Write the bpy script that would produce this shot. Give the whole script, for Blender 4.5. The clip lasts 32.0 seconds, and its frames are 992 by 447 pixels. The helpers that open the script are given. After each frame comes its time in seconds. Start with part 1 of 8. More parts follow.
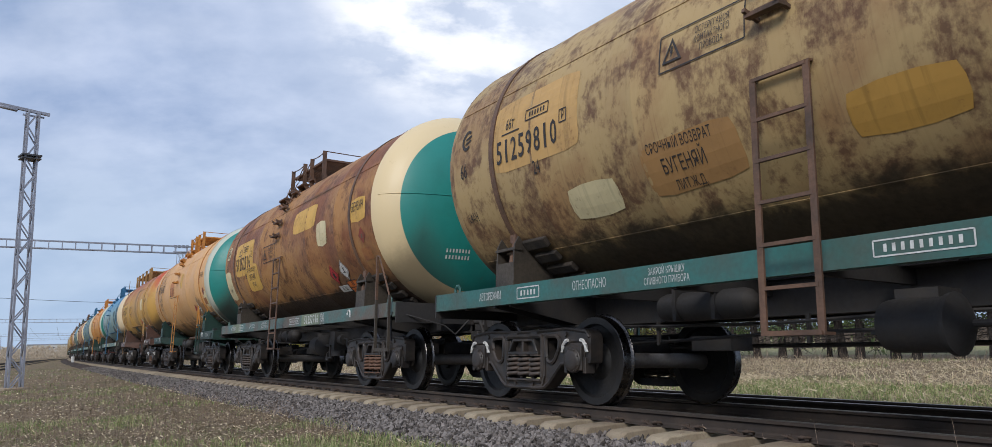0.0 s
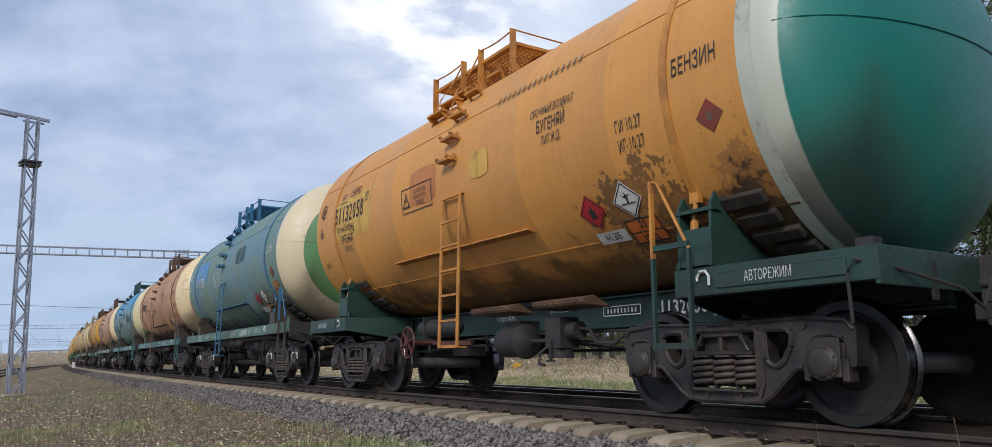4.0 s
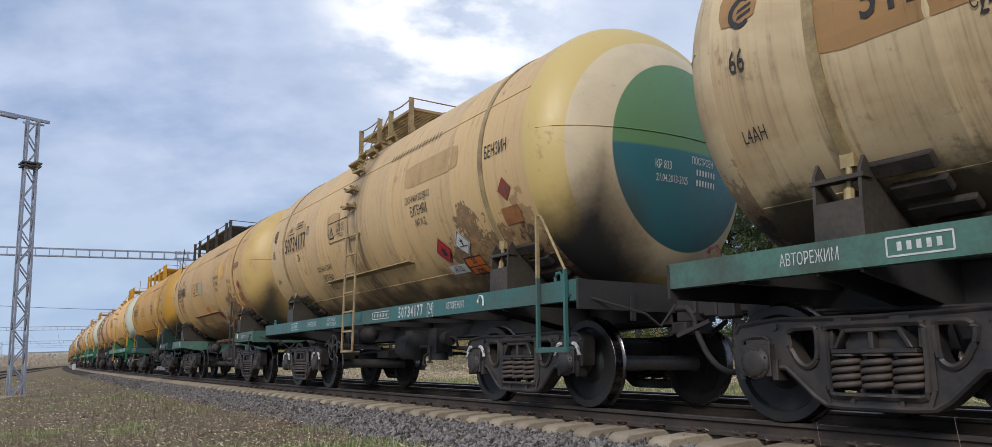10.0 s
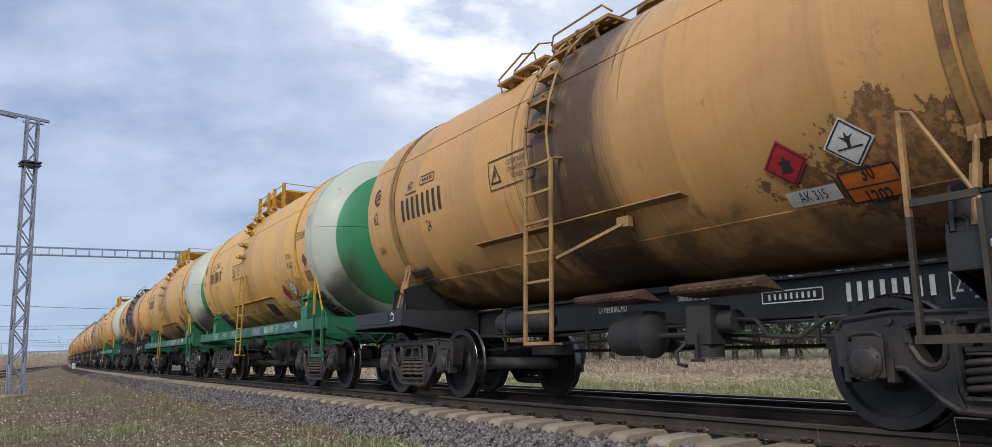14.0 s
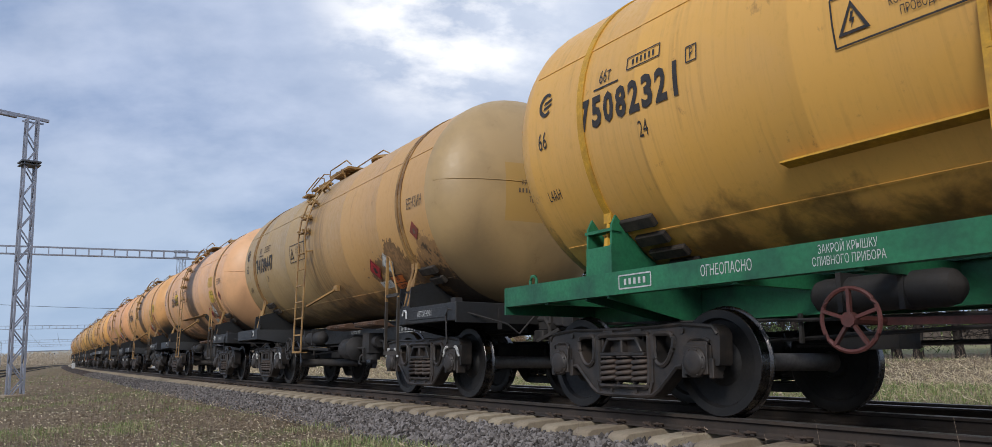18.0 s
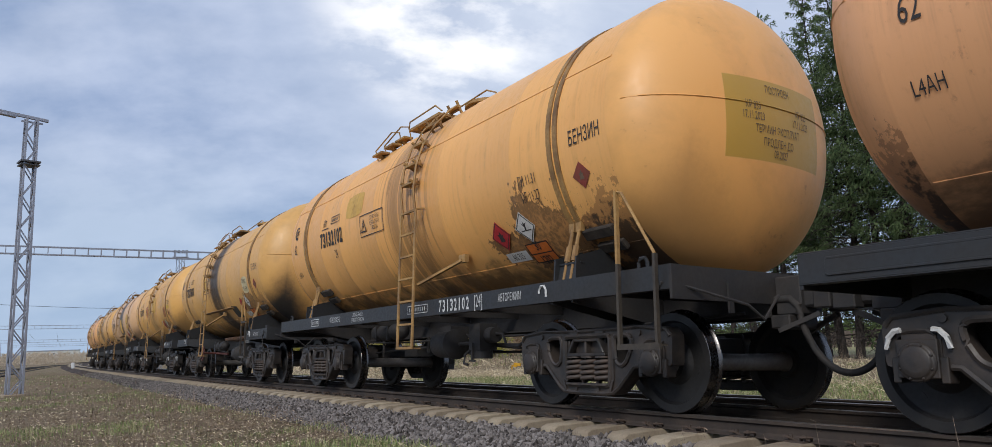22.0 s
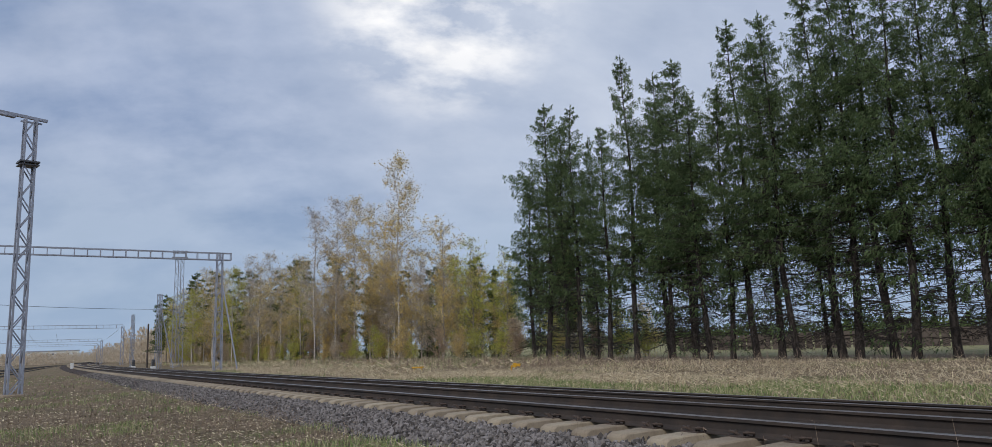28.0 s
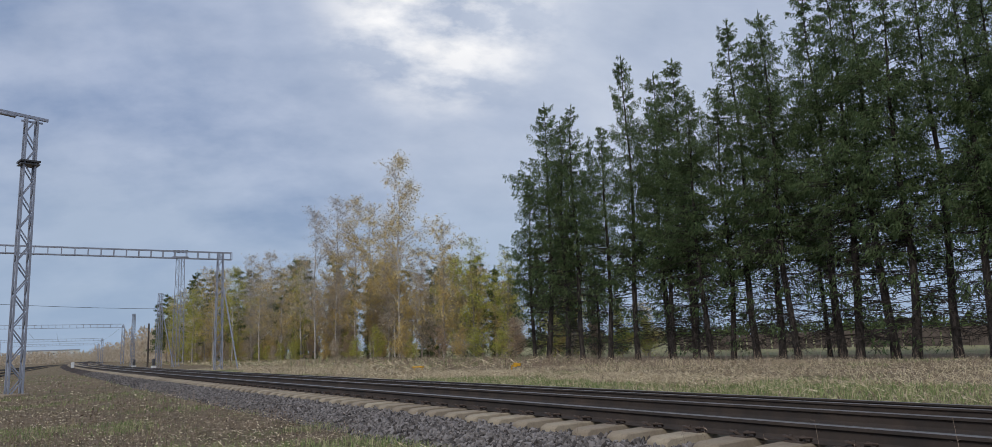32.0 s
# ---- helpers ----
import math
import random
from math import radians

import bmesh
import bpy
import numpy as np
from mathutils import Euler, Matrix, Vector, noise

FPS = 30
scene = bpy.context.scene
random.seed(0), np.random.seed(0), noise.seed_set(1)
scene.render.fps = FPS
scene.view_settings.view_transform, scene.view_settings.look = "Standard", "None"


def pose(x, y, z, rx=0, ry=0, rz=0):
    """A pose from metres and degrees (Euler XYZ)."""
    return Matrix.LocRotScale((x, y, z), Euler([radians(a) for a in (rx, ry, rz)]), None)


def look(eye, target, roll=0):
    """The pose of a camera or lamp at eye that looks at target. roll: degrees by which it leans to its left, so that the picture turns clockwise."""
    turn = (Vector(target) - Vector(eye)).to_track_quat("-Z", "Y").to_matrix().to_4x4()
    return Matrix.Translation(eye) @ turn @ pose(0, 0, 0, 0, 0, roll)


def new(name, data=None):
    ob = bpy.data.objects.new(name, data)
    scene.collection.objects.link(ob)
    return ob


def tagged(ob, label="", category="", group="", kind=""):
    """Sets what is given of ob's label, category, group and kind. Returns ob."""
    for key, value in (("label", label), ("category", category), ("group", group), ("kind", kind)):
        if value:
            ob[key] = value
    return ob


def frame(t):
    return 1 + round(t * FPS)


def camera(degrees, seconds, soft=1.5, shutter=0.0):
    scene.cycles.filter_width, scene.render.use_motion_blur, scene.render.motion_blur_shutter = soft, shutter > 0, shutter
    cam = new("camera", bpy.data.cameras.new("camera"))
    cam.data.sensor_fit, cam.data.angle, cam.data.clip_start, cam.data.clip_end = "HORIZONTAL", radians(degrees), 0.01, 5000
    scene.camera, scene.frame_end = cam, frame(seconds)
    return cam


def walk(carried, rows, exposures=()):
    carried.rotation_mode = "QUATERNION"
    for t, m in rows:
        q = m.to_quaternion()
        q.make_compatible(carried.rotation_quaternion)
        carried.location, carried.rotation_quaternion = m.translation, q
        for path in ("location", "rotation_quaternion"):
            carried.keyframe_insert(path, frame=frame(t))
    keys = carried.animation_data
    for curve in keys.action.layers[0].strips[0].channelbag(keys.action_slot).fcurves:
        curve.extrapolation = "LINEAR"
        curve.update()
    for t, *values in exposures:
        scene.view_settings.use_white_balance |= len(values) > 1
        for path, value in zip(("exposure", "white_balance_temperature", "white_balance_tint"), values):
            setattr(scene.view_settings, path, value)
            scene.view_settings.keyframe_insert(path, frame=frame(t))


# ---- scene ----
# ======== camera ========
# the track runs along x; the near rail's head is at y = -0.76, z = 0
LENS = 66.49
EYE = Vector((0.0, -5.88, 0.655))
TURNS = [(0, 147.51, 8.98, -1.57), (0.5, 147.48, 8.77, -1.64), (1, 147.46, 8.56, -1.32), (1.5, 147.45, 8.36, -1.26),
         (2, 147.45, 8.41, -1.61), (2.5, 147.45, 8.40, -1.43), (3, 147.47, 9.05, -1.83), (3.5, 147.52, 9.14, -2.06),
         (4, 147.52, 9.20, -1.96), (4.5, 147.52, 9.20, -1.96), (7, 147.56, 9.27, -1.98), (8, 147.55, 9.26, -1.98),
         (10, 147.53, 9.25, -2.07), (13, 147.52, 9.23, -2.01), (16, 147.50, 9.19, -2.05), (19, 147.49, 9.18, -2.02),
         (22, 147.46, 9.18, -2.03), (23, 147.47, 9.19, -2.03), (24, 147.46, 9.24, -2.02), (25, 147.45, 9.28, -2.03),
         (26, 147.43, 9.27, -2.04), (29, 147.42, 9.18, -2.02), (30, 147.44, 9.18, -2.01), (32, 147.45, 9.17, -2.00)]


def aim(yaw, pitch, roll):
    a, b = radians(yaw), radians(pitch)
    return look(EYE, EYE + Vector((math.cos(a) * math.cos(b), math.sin(a) * math.cos(b), math.sin(b))), roll)


cam = camera(LENS, 32.0, soft=0.5)
walk(cam, [(t, aim(a, b, c)) for t, a, b, c in TURNS],
     exposures=[(0, 0.23), (13.5, 0.23), (15.5, 0.12), (26.5, 0.12), (28.5, -0.18), (32, -0.18)])

# ======== light ========
SUN_AZ, SUN_EL = -55.0, 36.0   # degrees from +x towards +y, and above the horizon


def make_world():
    w = bpy.data.worlds.new("sky")
    scene.world = w
    w.use_nodes = True
    nt = w.node_tree
    nt.nodes.clear()
    N = nt.nodes.new
    L = nt.links.new
    out = N("ShaderNodeOutputWorld")
    bg = N("ShaderNodeBackground")
    sky = N("ShaderNodeTexSky")
    sky.sky_type = "NISHITA"
    sky.sun_disc = False
    sky.sun_elevation = radians(SUN_EL)
    sky.sun_rotation = radians(90 - SUN_AZ)
    sky.dust_density = 2.0
    co = N("ShaderNodeTexCoord")
    sep = N("ShaderNodeSeparateXYZ")
    L(co.outputs["Generated"], sep.inputs[0])
    # the cloud sheet is flat: stretch the pattern towards the horizon
    den = N("ShaderNodeMath"); den.operation = "MAXIMUM"; den.inputs[1].default_value = 0.0
    L(sep.outputs[2], den.inputs[0])
    add = N("ShaderNodeMath"); add.operation = "ADD"; add.inputs[1].default_value = 0.50
    L(den.outputs[0], add.inputs[0])
    div = N("ShaderNodeVectorMath"); div.operation = "DIVIDE"
    L(co.outputs["Generated"], div.inputs[0])
    comb = N("ShaderNodeCombineXYZ")
    for i in range(3):
        L(add.outputs[0], comb.inputs[i])
    L(comb.outputs[0], div.inputs[1])
    mp = N("ShaderNodeMapping")
    turn = N("ShaderNodeMapping")
    turn.inputs["Rotation"].default_value = (0, 0, radians(-68))
    L(div.outputs[0], turn.inputs[0])
    mp.inputs["Location"].default_value = (0.55, 0.35, 0.0)
    mp.inputs["Scale"].default_value = (1.5, 2.1, 0.0)
    L(turn.outputs[0], mp.inputs[0])
    n1 = N("ShaderNodeTexNoise"); n1.inputs["Scale"].default_value = 1.7; n1.inputs["Detail"].default_value = 9
    n1.inputs["Roughness"].default_value = 0.55; n1.inputs["Distortion"].default_value = 0.25
    n2 = N("ShaderNodeTexNoise"); n2.inputs["Scale"].default_value = 3.6; n2.inputs["Detail"].default_value = 8
    n2.inputs["Roughness"].default_value = 0.56
    L(mp.outputs[0], n1.inputs["Vector"])
    L(mp.outputs[0], n2.inputs["Vector"])
    # how thick the cloud is, and how much light comes through it
    thick = N("ShaderNodeMapRange"); thick.inputs[1].default_value = 0.30; thick.inputs[2].default_value = 0.62
    L(n1.outputs[0], thick.inputs[0])
    shade = N("ShaderNodeValToRGB")
    e = shade.color_ramp.elements
    e[0].position, e[0].color = 0.425, (0.29, 0.39, 0.60, 1)
    e[1].position, e[1].color = 0.63, (0.57, 0.655, 0.85, 1)
    mixn = N("ShaderNodeMath"); mixn.operation = "MULTIPLY_ADD"
    mixn.inputs[1].default_value = 0.45
    L(n2.outputs[0], mixn.inputs[0])
    sc = N("ShaderNodeMath"); sc.operation = "MULTIPLY"; sc.inputs[1].default_value = 0.62
    inv = N("ShaderNodeMath"); inv.operation = "SUBTRACT"; inv.inputs[0].default_value = 1.0
    L(n1.outputs[0], inv.inputs[1])
    L(inv.outputs[0], sc.inputs[0])
    L(sc.outputs[0], mixn.inputs[2])
    L(mixn.outputs[0], shade.inputs[0])
    # brighter round the veiled sun
    d = Vector((math.cos(radians(151)) * math.cos(radians(26.5)), math.sin(radians(151)) * math.cos(radians(26.5)), math.sin(radians(26.5))))
    dot = N("ShaderNodeVectorMath"); dot.operation = "DOT_PRODUCT"; dot.inputs[1].default_value = d
    nrm = N("ShaderNodeVectorMath"); nrm.operation = "NORMALIZE"
    L(co.outputs["Generated"], nrm.inputs[0])
    L(nrm.outputs[0], dot.inputs[0])
    glow = N("ShaderNodeMapRange"); glow.interpolation_type = "SMOOTHSTEP"
    glow.inputs[1].default_value = 0.982; glow.inputs[2].default_value = 0.9995
    glow.inputs[3].default_value = 0.0; glow.inputs[4].default_value = 1.0
    L(dot.outputs["Value"], glow.inputs[0])
    glown = N("ShaderNodeMath"); glown.operation = "MULTIPLY"
    gr = N("ShaderNodeMapRange"); gr.inputs[1].default_value = 0.42; gr.inputs[2].default_value = 0.60
    L(n2.outputs[0], gr.inputs[0])
    L(glow.outputs[0], glown.inputs[0]); L(gr.outputs[0], glown.inputs[1])
    d2 = Vector((math.cos(radians(139)) * math.cos(radians(26)), math.sin(radians(139)) * math.cos(radians(26)), math.sin(radians(26))))
    dot2 = N("ShaderNodeVectorMath"); dot2.operation = "DOT_PRODUCT"; dot2.inputs[1].default_value = d2
    L(nrm.outputs[0], dot2.inputs[0])
    wide = N("ShaderNodeMapRange"); wide.interpolation_type = "SMOOTHSTEP"
    wide.inputs[1].default_value = 0.88; wide.inputs[2].default_value = 0.995
    wide.inputs[3].default_value = 0.0; wide.inputs[4].default_value = 0.75
    L(dot2.outputs["Value"], wide.inputs[0])
    widen = N("ShaderNodeMath"); widen.operation = "MULTIPLY"
    wr = N("ShaderNodeMapRange"); wr.inputs[1].default_value = 0.36; wr.inputs[2].default_value = 0.60; wr.inputs[3].default_value = 0.35
    L(n1.outputs[0], wr.inputs[0])
    L(wide.outputs[0], widen.inputs[0]); L(wr.outputs[0], widen.inputs[1])
    veil = N("ShaderNodeMix"); veil.data_type = "RGBA"
    veil.inputs["B"].default_value = (0.76, 0.825, 0.95, 1)
    L(widen.outputs[0], veil.inputs["Factor"])
    L(shade.outputs[0], veil.inputs["A"])
    lit = N("ShaderNodeMix"); lit.data_type = "RGBA"
    lit.inputs["B"].default_value = (1.25, 1.24, 1.24, 1)
    L(glown.outputs[0], lit.inputs["Factor"])
    L(veil.outputs["Result"], lit.inputs["A"])
    # the clear sky, in the same scale
    ssc = N("ShaderNodeVectorMath"); ssc.operation = "SCALE"; ssc.inputs["Scale"].default_value = 0.1
    L(sky.outputs[0], ssc.inputs[0])
    cl = N("ShaderNodeMix"); cl.data_type = "RGBA"
    cf = N("ShaderNodeMapRange"); cf.inputs[1].default_value = 0; cf.inputs[2].default_value = 1
    cf.inputs[3].default_value = 0.72; cf.inputs[4].default_value = 1.0
    L(thick.outputs[0], cf.inputs[0])
    L(cf.outputs[0], cl.inputs["Factor"])
    L(ssc.outputs[0], cl.inputs["A"])
    L(lit.outputs["Result"], cl.inputs["B"])
    # a paler, bluer band low down
    hz = N("ShaderNodeMapRange"); hz.interpolation_type = "SMOOTHSTEP"
    hz.inputs[1].default_value = 0.0; hz.inputs[2].default_value = 0.30
    hz.inputs[3].default_value = 0.8; hz.inputs[4].default_value = 0.0
    L(sep.outputs[2], hz.inputs[0])
    low = N("ShaderNodeMix"); low.data_type = "RGBA"
    low.inputs["B"].default_value = (0.41, 0.54, 0.72, 1)
    L(hz.outputs[0], low.inputs["Factor"])
    L(cl.outputs["Result"], low.inputs["A"])
    L(low.outputs["Result"], bg.inputs["Color"])
    bg.inputs["Strength"].default_value = 0.95
    L(bg.outputs[0], out.inputs[0])


make_world()
sun = new("sun", bpy.data.lights.new("sun", "SUN"))
sun.data.energy, sun.data.angle, sun.data.color = 1.9, radians(16), (1.0, 0.965, 0.91)
sun.matrix_world = look((0, 0, 30), Vector((0, 0, 30)) - Vector((math.cos(radians(SUN_AZ)) * math.cos(radians(SUN_EL)), math.sin(radians(SUN_AZ)) * math.cos(radians(SUN_EL)), math.sin(radians(SUN_EL)))))

# ======== the curve of the track ========
BEND = 3.20e-4     # 1 / radius
CANT = 2.225        # degrees; the near rail is the higher one
CANT2 = 3.7         # the far track leans more and lies lower


def along(s, y=0.0, z=0.0, far=False):
    """The place s metres along the track, y across it and z above its rails."""
    if far:
        c = radians(CANT2)
        dy, dz = y + 0.76, z
        y2, z2 = 3.34 + math.cos(c) * dy + math.sin(c) * dz, -0.235 - math.sin(c) * dy + math.cos(c) * dz
    else:
        c = radians(CANT)
        dy, dz = y + 0.76, z
        y2, z2 = -0.76 + math.cos(c) * dy + math.sin(c) * dz, -math.sin(c) * dy + math.cos(c) * dz
    th = BEND * s
    return Vector((s - math.sin(th) * y2, 0.5 * BEND * s * s + math.cos(th) * y2, z2))


def place(s, y, z=0.0):
    """A place beside the track, level and with no cant."""
    th = BEND * s
    return Vector((s - math.sin(th) * y, 0.5 * BEND * s * s + math.cos(th) * y, z))


def wagon_pose(s):
    o = along(s)
    return pose(o.x, o.y, o.z, -CANT, 0, math.degrees(BEND * s))


# ======== mesh helpers ========
class Shape:
    """Collects vertices and faces of one part."""

    def __init__(self):
        self.v, self.f, self.m = [], [], []

    def add(self, verts, faces, mat=0):
        o = len(self.v)
        self.v += [tuple(p) for p in verts]
        self.f += [tuple(i + o for i in q) for q in faces]
        self.m += [mat] * len(faces)
        return self

    def box(self, c, s, mat=0, m=None):
        x, y, z = s[0] / 2, s[1] / 2, s[2] / 2
        vs = [Vector((sx * x, sy * y, sz * z)) for sx in (-1, 1) for sy in (-1, 1) for sz in (-1, 1)]
        if m is not None:
            vs = [m @ p for p in vs]
        vs = [p + Vector(c) for p in vs]
        return self.add(vs, [(0, 1, 3, 2), (4, 6, 7, 5), (0, 4, 5, 1), (2, 3, 7, 6), (0, 2, 6, 4), (1, 5, 7, 3)], mat)

    def bar(self, a, b, w, h, mat=0, up=(0, 0, 1)):
        a, b = Vector(a), Vector(b)
        d = (b - a).normalized()
        u = Vector(up)
        if abs(d.dot(u)) > 0.95:
            u = Vector((1, 0, 0))
        s = d.cross(u).normalized() * w / 2
        t = s.cross(d).normalized() * h / 2
        vs = [p + i * s + j * t for p in (a, b) for i, j in ((-1, -1), (1, -1), (1, 1), (-1, 1))]
        return self.add(vs, [(3, 2, 1, 0), (4, 5, 6, 7), (0, 1, 5, 4), (1, 2, 6, 5), (2, 3, 7, 6), (3, 0, 4, 7)], mat)

    def cyl(self, a, b, r, r2=None, n=12, mat=0, caps=True):
        a, b = Vector(a), Vector(b)
        r2 = r if r2 is None else r2
        d = (b - a).normalized()
        u = Vector((0, 0, 1)) if abs(d.z) < 0.9 else Vector((1, 0, 0))
        s = d.cross(u).normalized()
        t = s.cross(d)
        ring = [(math.cos(2 * math.pi * i / n), math.sin(2 * math.pi * i / n)) for i in range(n)]
        vs = [a + r * (c * s + q * t) for c, q in ring] + [b + r2 * (c * s + q * t) for c, q in ring]
        fs = [(i, i + n, (i + 1) % n + n, (i + 1) % n) for i in range(n)]
        if caps:
            fs += [tuple(range(n)), tuple(range(2 * n - 1, n - 1, -1))]
        return self.add(vs, fs, mat)

    def lathe(self, prof, n=32, axis="y", c=(0, 0, 0), mats=None, cap0=False, cap1=False):
        """prof: (place along the axis, radius) pairs."""
        vs = []
        for a, r in prof:
            for i in range(n):
                q = 2 * math.pi * i / n
                p = (r * math.cos(q), a, r * math.sin(q)) if axis == "y" else (a, r * math.cos(q), r * math.sin(q)) if axis == "x" else (r * math.cos(q), r * math.sin(q), a)
                vs.append((p[0] + c[0], p[1] + c[1], p[2] + c[2]))
        o = len(self.v)
        self.v += vs
        for k in range(len(prof) - 1):
            for i in range(n):
                j = (i + 1) % n
                q = (o + k * n + i, o + k * n + j, o + (k + 1) * n + j, o + (k + 1) * n + i)
                self.f.append(q[::-1] if axis == "y" else q)
                self.m.append(mats[k] if mats else 0)
        for on, k, flip in ((cap0, 0, True), (cap1, len(prof) - 1, False)):
            if on:
                q = tuple(o + k * n + i for i in range(n))
                self.f.append(q[::-1] if flip else q)
                self.m.append(mats[min(k, len(prof) - 2)] if mats else 0)
        return self

    def prism(self, poly, y0, y1, mat=0):
        """A polygon of (x, z) pairs, thick from y0 to y1."""
        n = len(poly)
        vs = [(x, y0, z) for x, z in poly] + [(x, y1, z) for x, z in poly]
        fs = [tuple(range(n)), tuple(range(2 * n - 1, n - 1, -1))] + [((i + 1) % n, i, i + n, (i + 1) % n + n) for i in range(n)]
        return self.add(vs, fs, mat)

    def tube(self, pts, r, n=6, mat=0):
        pts = [Vector(p) for p in pts]
        o = len(self.v)
        for k, p in enumerate(pts):
            d = (pts[min(k + 1, len(pts) - 1)] - pts[max(k - 1, 0)]).normalized()
            u = Vector((0, 0, 1)) if abs(d.z) < 0.9 else Vector((0, 1, 0))
            s = d.cross(u).normalized()
            t = s.cross(d)
            rr = r[k] if isinstance(r, (list, tuple)) else r
            for i in range(n):
                q = 2 * math.pi * i / n
                self.v.append(tuple(p + rr * (math.cos(q) * s + math.sin(q) * t)))
        for k in range(len(pts) - 1):
            for i in range(n):
                j = (i + 1) % n
                self.f.append((o + k * n + i, o + (k + 1) * n + i, o + (k + 1) * n + j, o + k * n + j))
                self.m.append(mat)
        e = o + (len(pts) - 1) * n
        self.f += [tuple(o + i for i in range(n)), tuple(e + n - 1 - i for i in range(n))]
        self.m += [mat, mat]
        return self

    def mesh(self, name, bevel=0.0, smooth=40, fix=True):
        me = bpy.data.meshes.new(name)
        me.from_pydata(self.v, [], self.f)
        me.polygons.foreach_set("material_index", self.m)
        if fix or bevel:
            bm = bmesh.new()
            bm.from_mesh(me)
            if fix:
                bmesh.ops.recalc_face_normals(bm, faces=bm.faces)
            if bevel:
                es = [e for e in bm.edges if len(e.link_faces) == 2 and e.calc_face_angle(0) > 0.6]
                bmesh.ops.bevel(bm, geom=es, offset=bevel, segments=1, affect="EDGES", clamp_overlap=True)
            bm.to_mesh(me)
            bm.free()
        if smooth:
            me.polygons.foreach_set("use_smooth", [True] * len(me.polygons))
            me.set_sharp_from_angle(angle=radians(smooth))
        return me


STORE = {}


def stored(key, make, *a, **k):
    if key not in STORE:
        STORE[key] = make(*a, **k)
    return STORE[key]


def part(name, me, mats, parent=None, label="", at=None):
    """Links a mesh as one object under a thing or a part; its materials sit on the object, so that alike parts share the mesh."""
    mats = mats if isinstance(mats, (list, tuple)) else [mats]
    while len(me.materials) < len(mats):
        me.materials.append(mats[len(me.materials)])
    ob = new(name, me)
    for i, m in enumerate(mats):
        ob.material_slots[i].link = "OBJECT"
        ob.material_slots[i].material = m
    if parent is not None:
        ob.parent = parent
    if at is not None:
        ob.matrix_basis = at
    if label:
        ob["label"] = label
    return ob


# ======== materials ========
def rgb(h):
    """A linear colour from an sRGB hex code."""
    c = [int(h[i:i + 2], 16) / 255 for i in (0, 2, 4)]
    return tuple(x / 12.92 if x < 0.04045 else ((x + 0.055) / 1.055) ** 2.4 for x in c) + (1.0,)


class Nodes:
    def __init__(self, name):
        self.mat = bpy.data.materials.new(name)
        self.mat.use_nodes = True
        self.nt = self.mat.node_tree
        self.bsdf = self.nt.nodes["Principled BSDF"]
        self.co = self.nt.nodes.new("ShaderNodeTexCoord").outputs["Object"]

    def link(self, a, b):
        self.nt.links.new(a, b)

    def mapped(self, scale, loc=(0, 0, 0), rot=(0, 0, 0)):
        n = self.nt.nodes.new("ShaderNodeMapping")
        n.inputs["Location"].default_value, n.inputs["Scale"].default_value, n.inputs["Rotation"].default_value = loc, scale, rot
        self.link(self.co, n.inputs[0])
        return n.outputs[0]

    def noise(self, scale, detail=5, rough=0.55, vec=None, dist=0.0):
        n = self.nt.nodes.new("ShaderNodeTexNoise")
        n.inputs["Scale"].default_value, n.inputs["Detail"].default_value = scale, detail
        n.inputs["Roughness"].default_value, n.inputs["Distortion"].default_value = rough, dist
        self.link(vec if vec is not None else self.co, n.inputs["Vector"])
        return n.outputs[0]

    def rng(self, v, a, b, c=0.0, d=1.0, soft=False):
        n = self.nt.nodes.new("ShaderNodeMapRange")
        if soft:
            n.interpolation_type = "SMOOTHSTEP"
        for i, x in enumerate((a, b, c, d)):
            n.inputs[i + 1].default_value = x
        self.link(v, n.inputs[0])
        return n.outputs[0]

    def math(self, op, a, b=None):
        n = self.nt.nodes.new("ShaderNodeMath")
        n.operation = op
        for i, x in enumerate((a, b)):
            if x is None:
                continue
            if isinstance(x, (int, float)):
                n.inputs[i].default_value = x
            else:
                self.link(x, n.inputs[i])
        return n.outputs[0]

    def mix(self, fac, a, b):
        n = self.nt.nodes.new("ShaderNodeMix")
        n.data_type = "RGBA"
        for sock, x in (("Factor", fac), ("A", a), ("B", b)):
            if isinstance(x, (int, float)):
                n.inputs[sock].default_value = x
            elif isinstance(x, tuple):
                n.inputs[sock].default_value = x
            else:
                self.link(x, n.inputs[sock])
        return n.outputs["Result"]

    def xyz(self):
        n = self.nt.nodes.new("ShaderNodeSeparateXYZ")
        self.link(self.co, n.inputs[0])
        return n.outputs

    def rand(self):
        return self.nt.nodes.new("ShaderNodeObjectInfo").outputs["Random"]

    def bump(self, h, strength=0.3, dist=0.01):
        n = self.nt.nodes.new("ShaderNodeBump")
        n.inputs["Strength"].default_value, n.inputs["Distance"].default_value = strength, dist
        self.link(h, n.inputs["Height"])
        self.link(n.outputs[0], self.bsdf.inputs["Normal"])

    def done(self, col, rough=0.6, metal=0.0, spec=0.5):
        for sock, x in (("Base Color", col), ("Roughness", rough), ("Metallic", metal), ("Specular IOR Level", spec)):
            if isinstance(x, (int, float, tuple)):
                self.bsdf.inputs[sock].default_value = x
            else:
                self.link(x, self.bsdf.inputs[sock])
        return self.mat


def dark(c, k):
    return (c[0] * k, c[1] * k, c[2] * k, 1.0)


def blend(a, b, k):
    return tuple(a[i] * (1 - k) + b[i] * k for i in range(3)) + (1.0,)


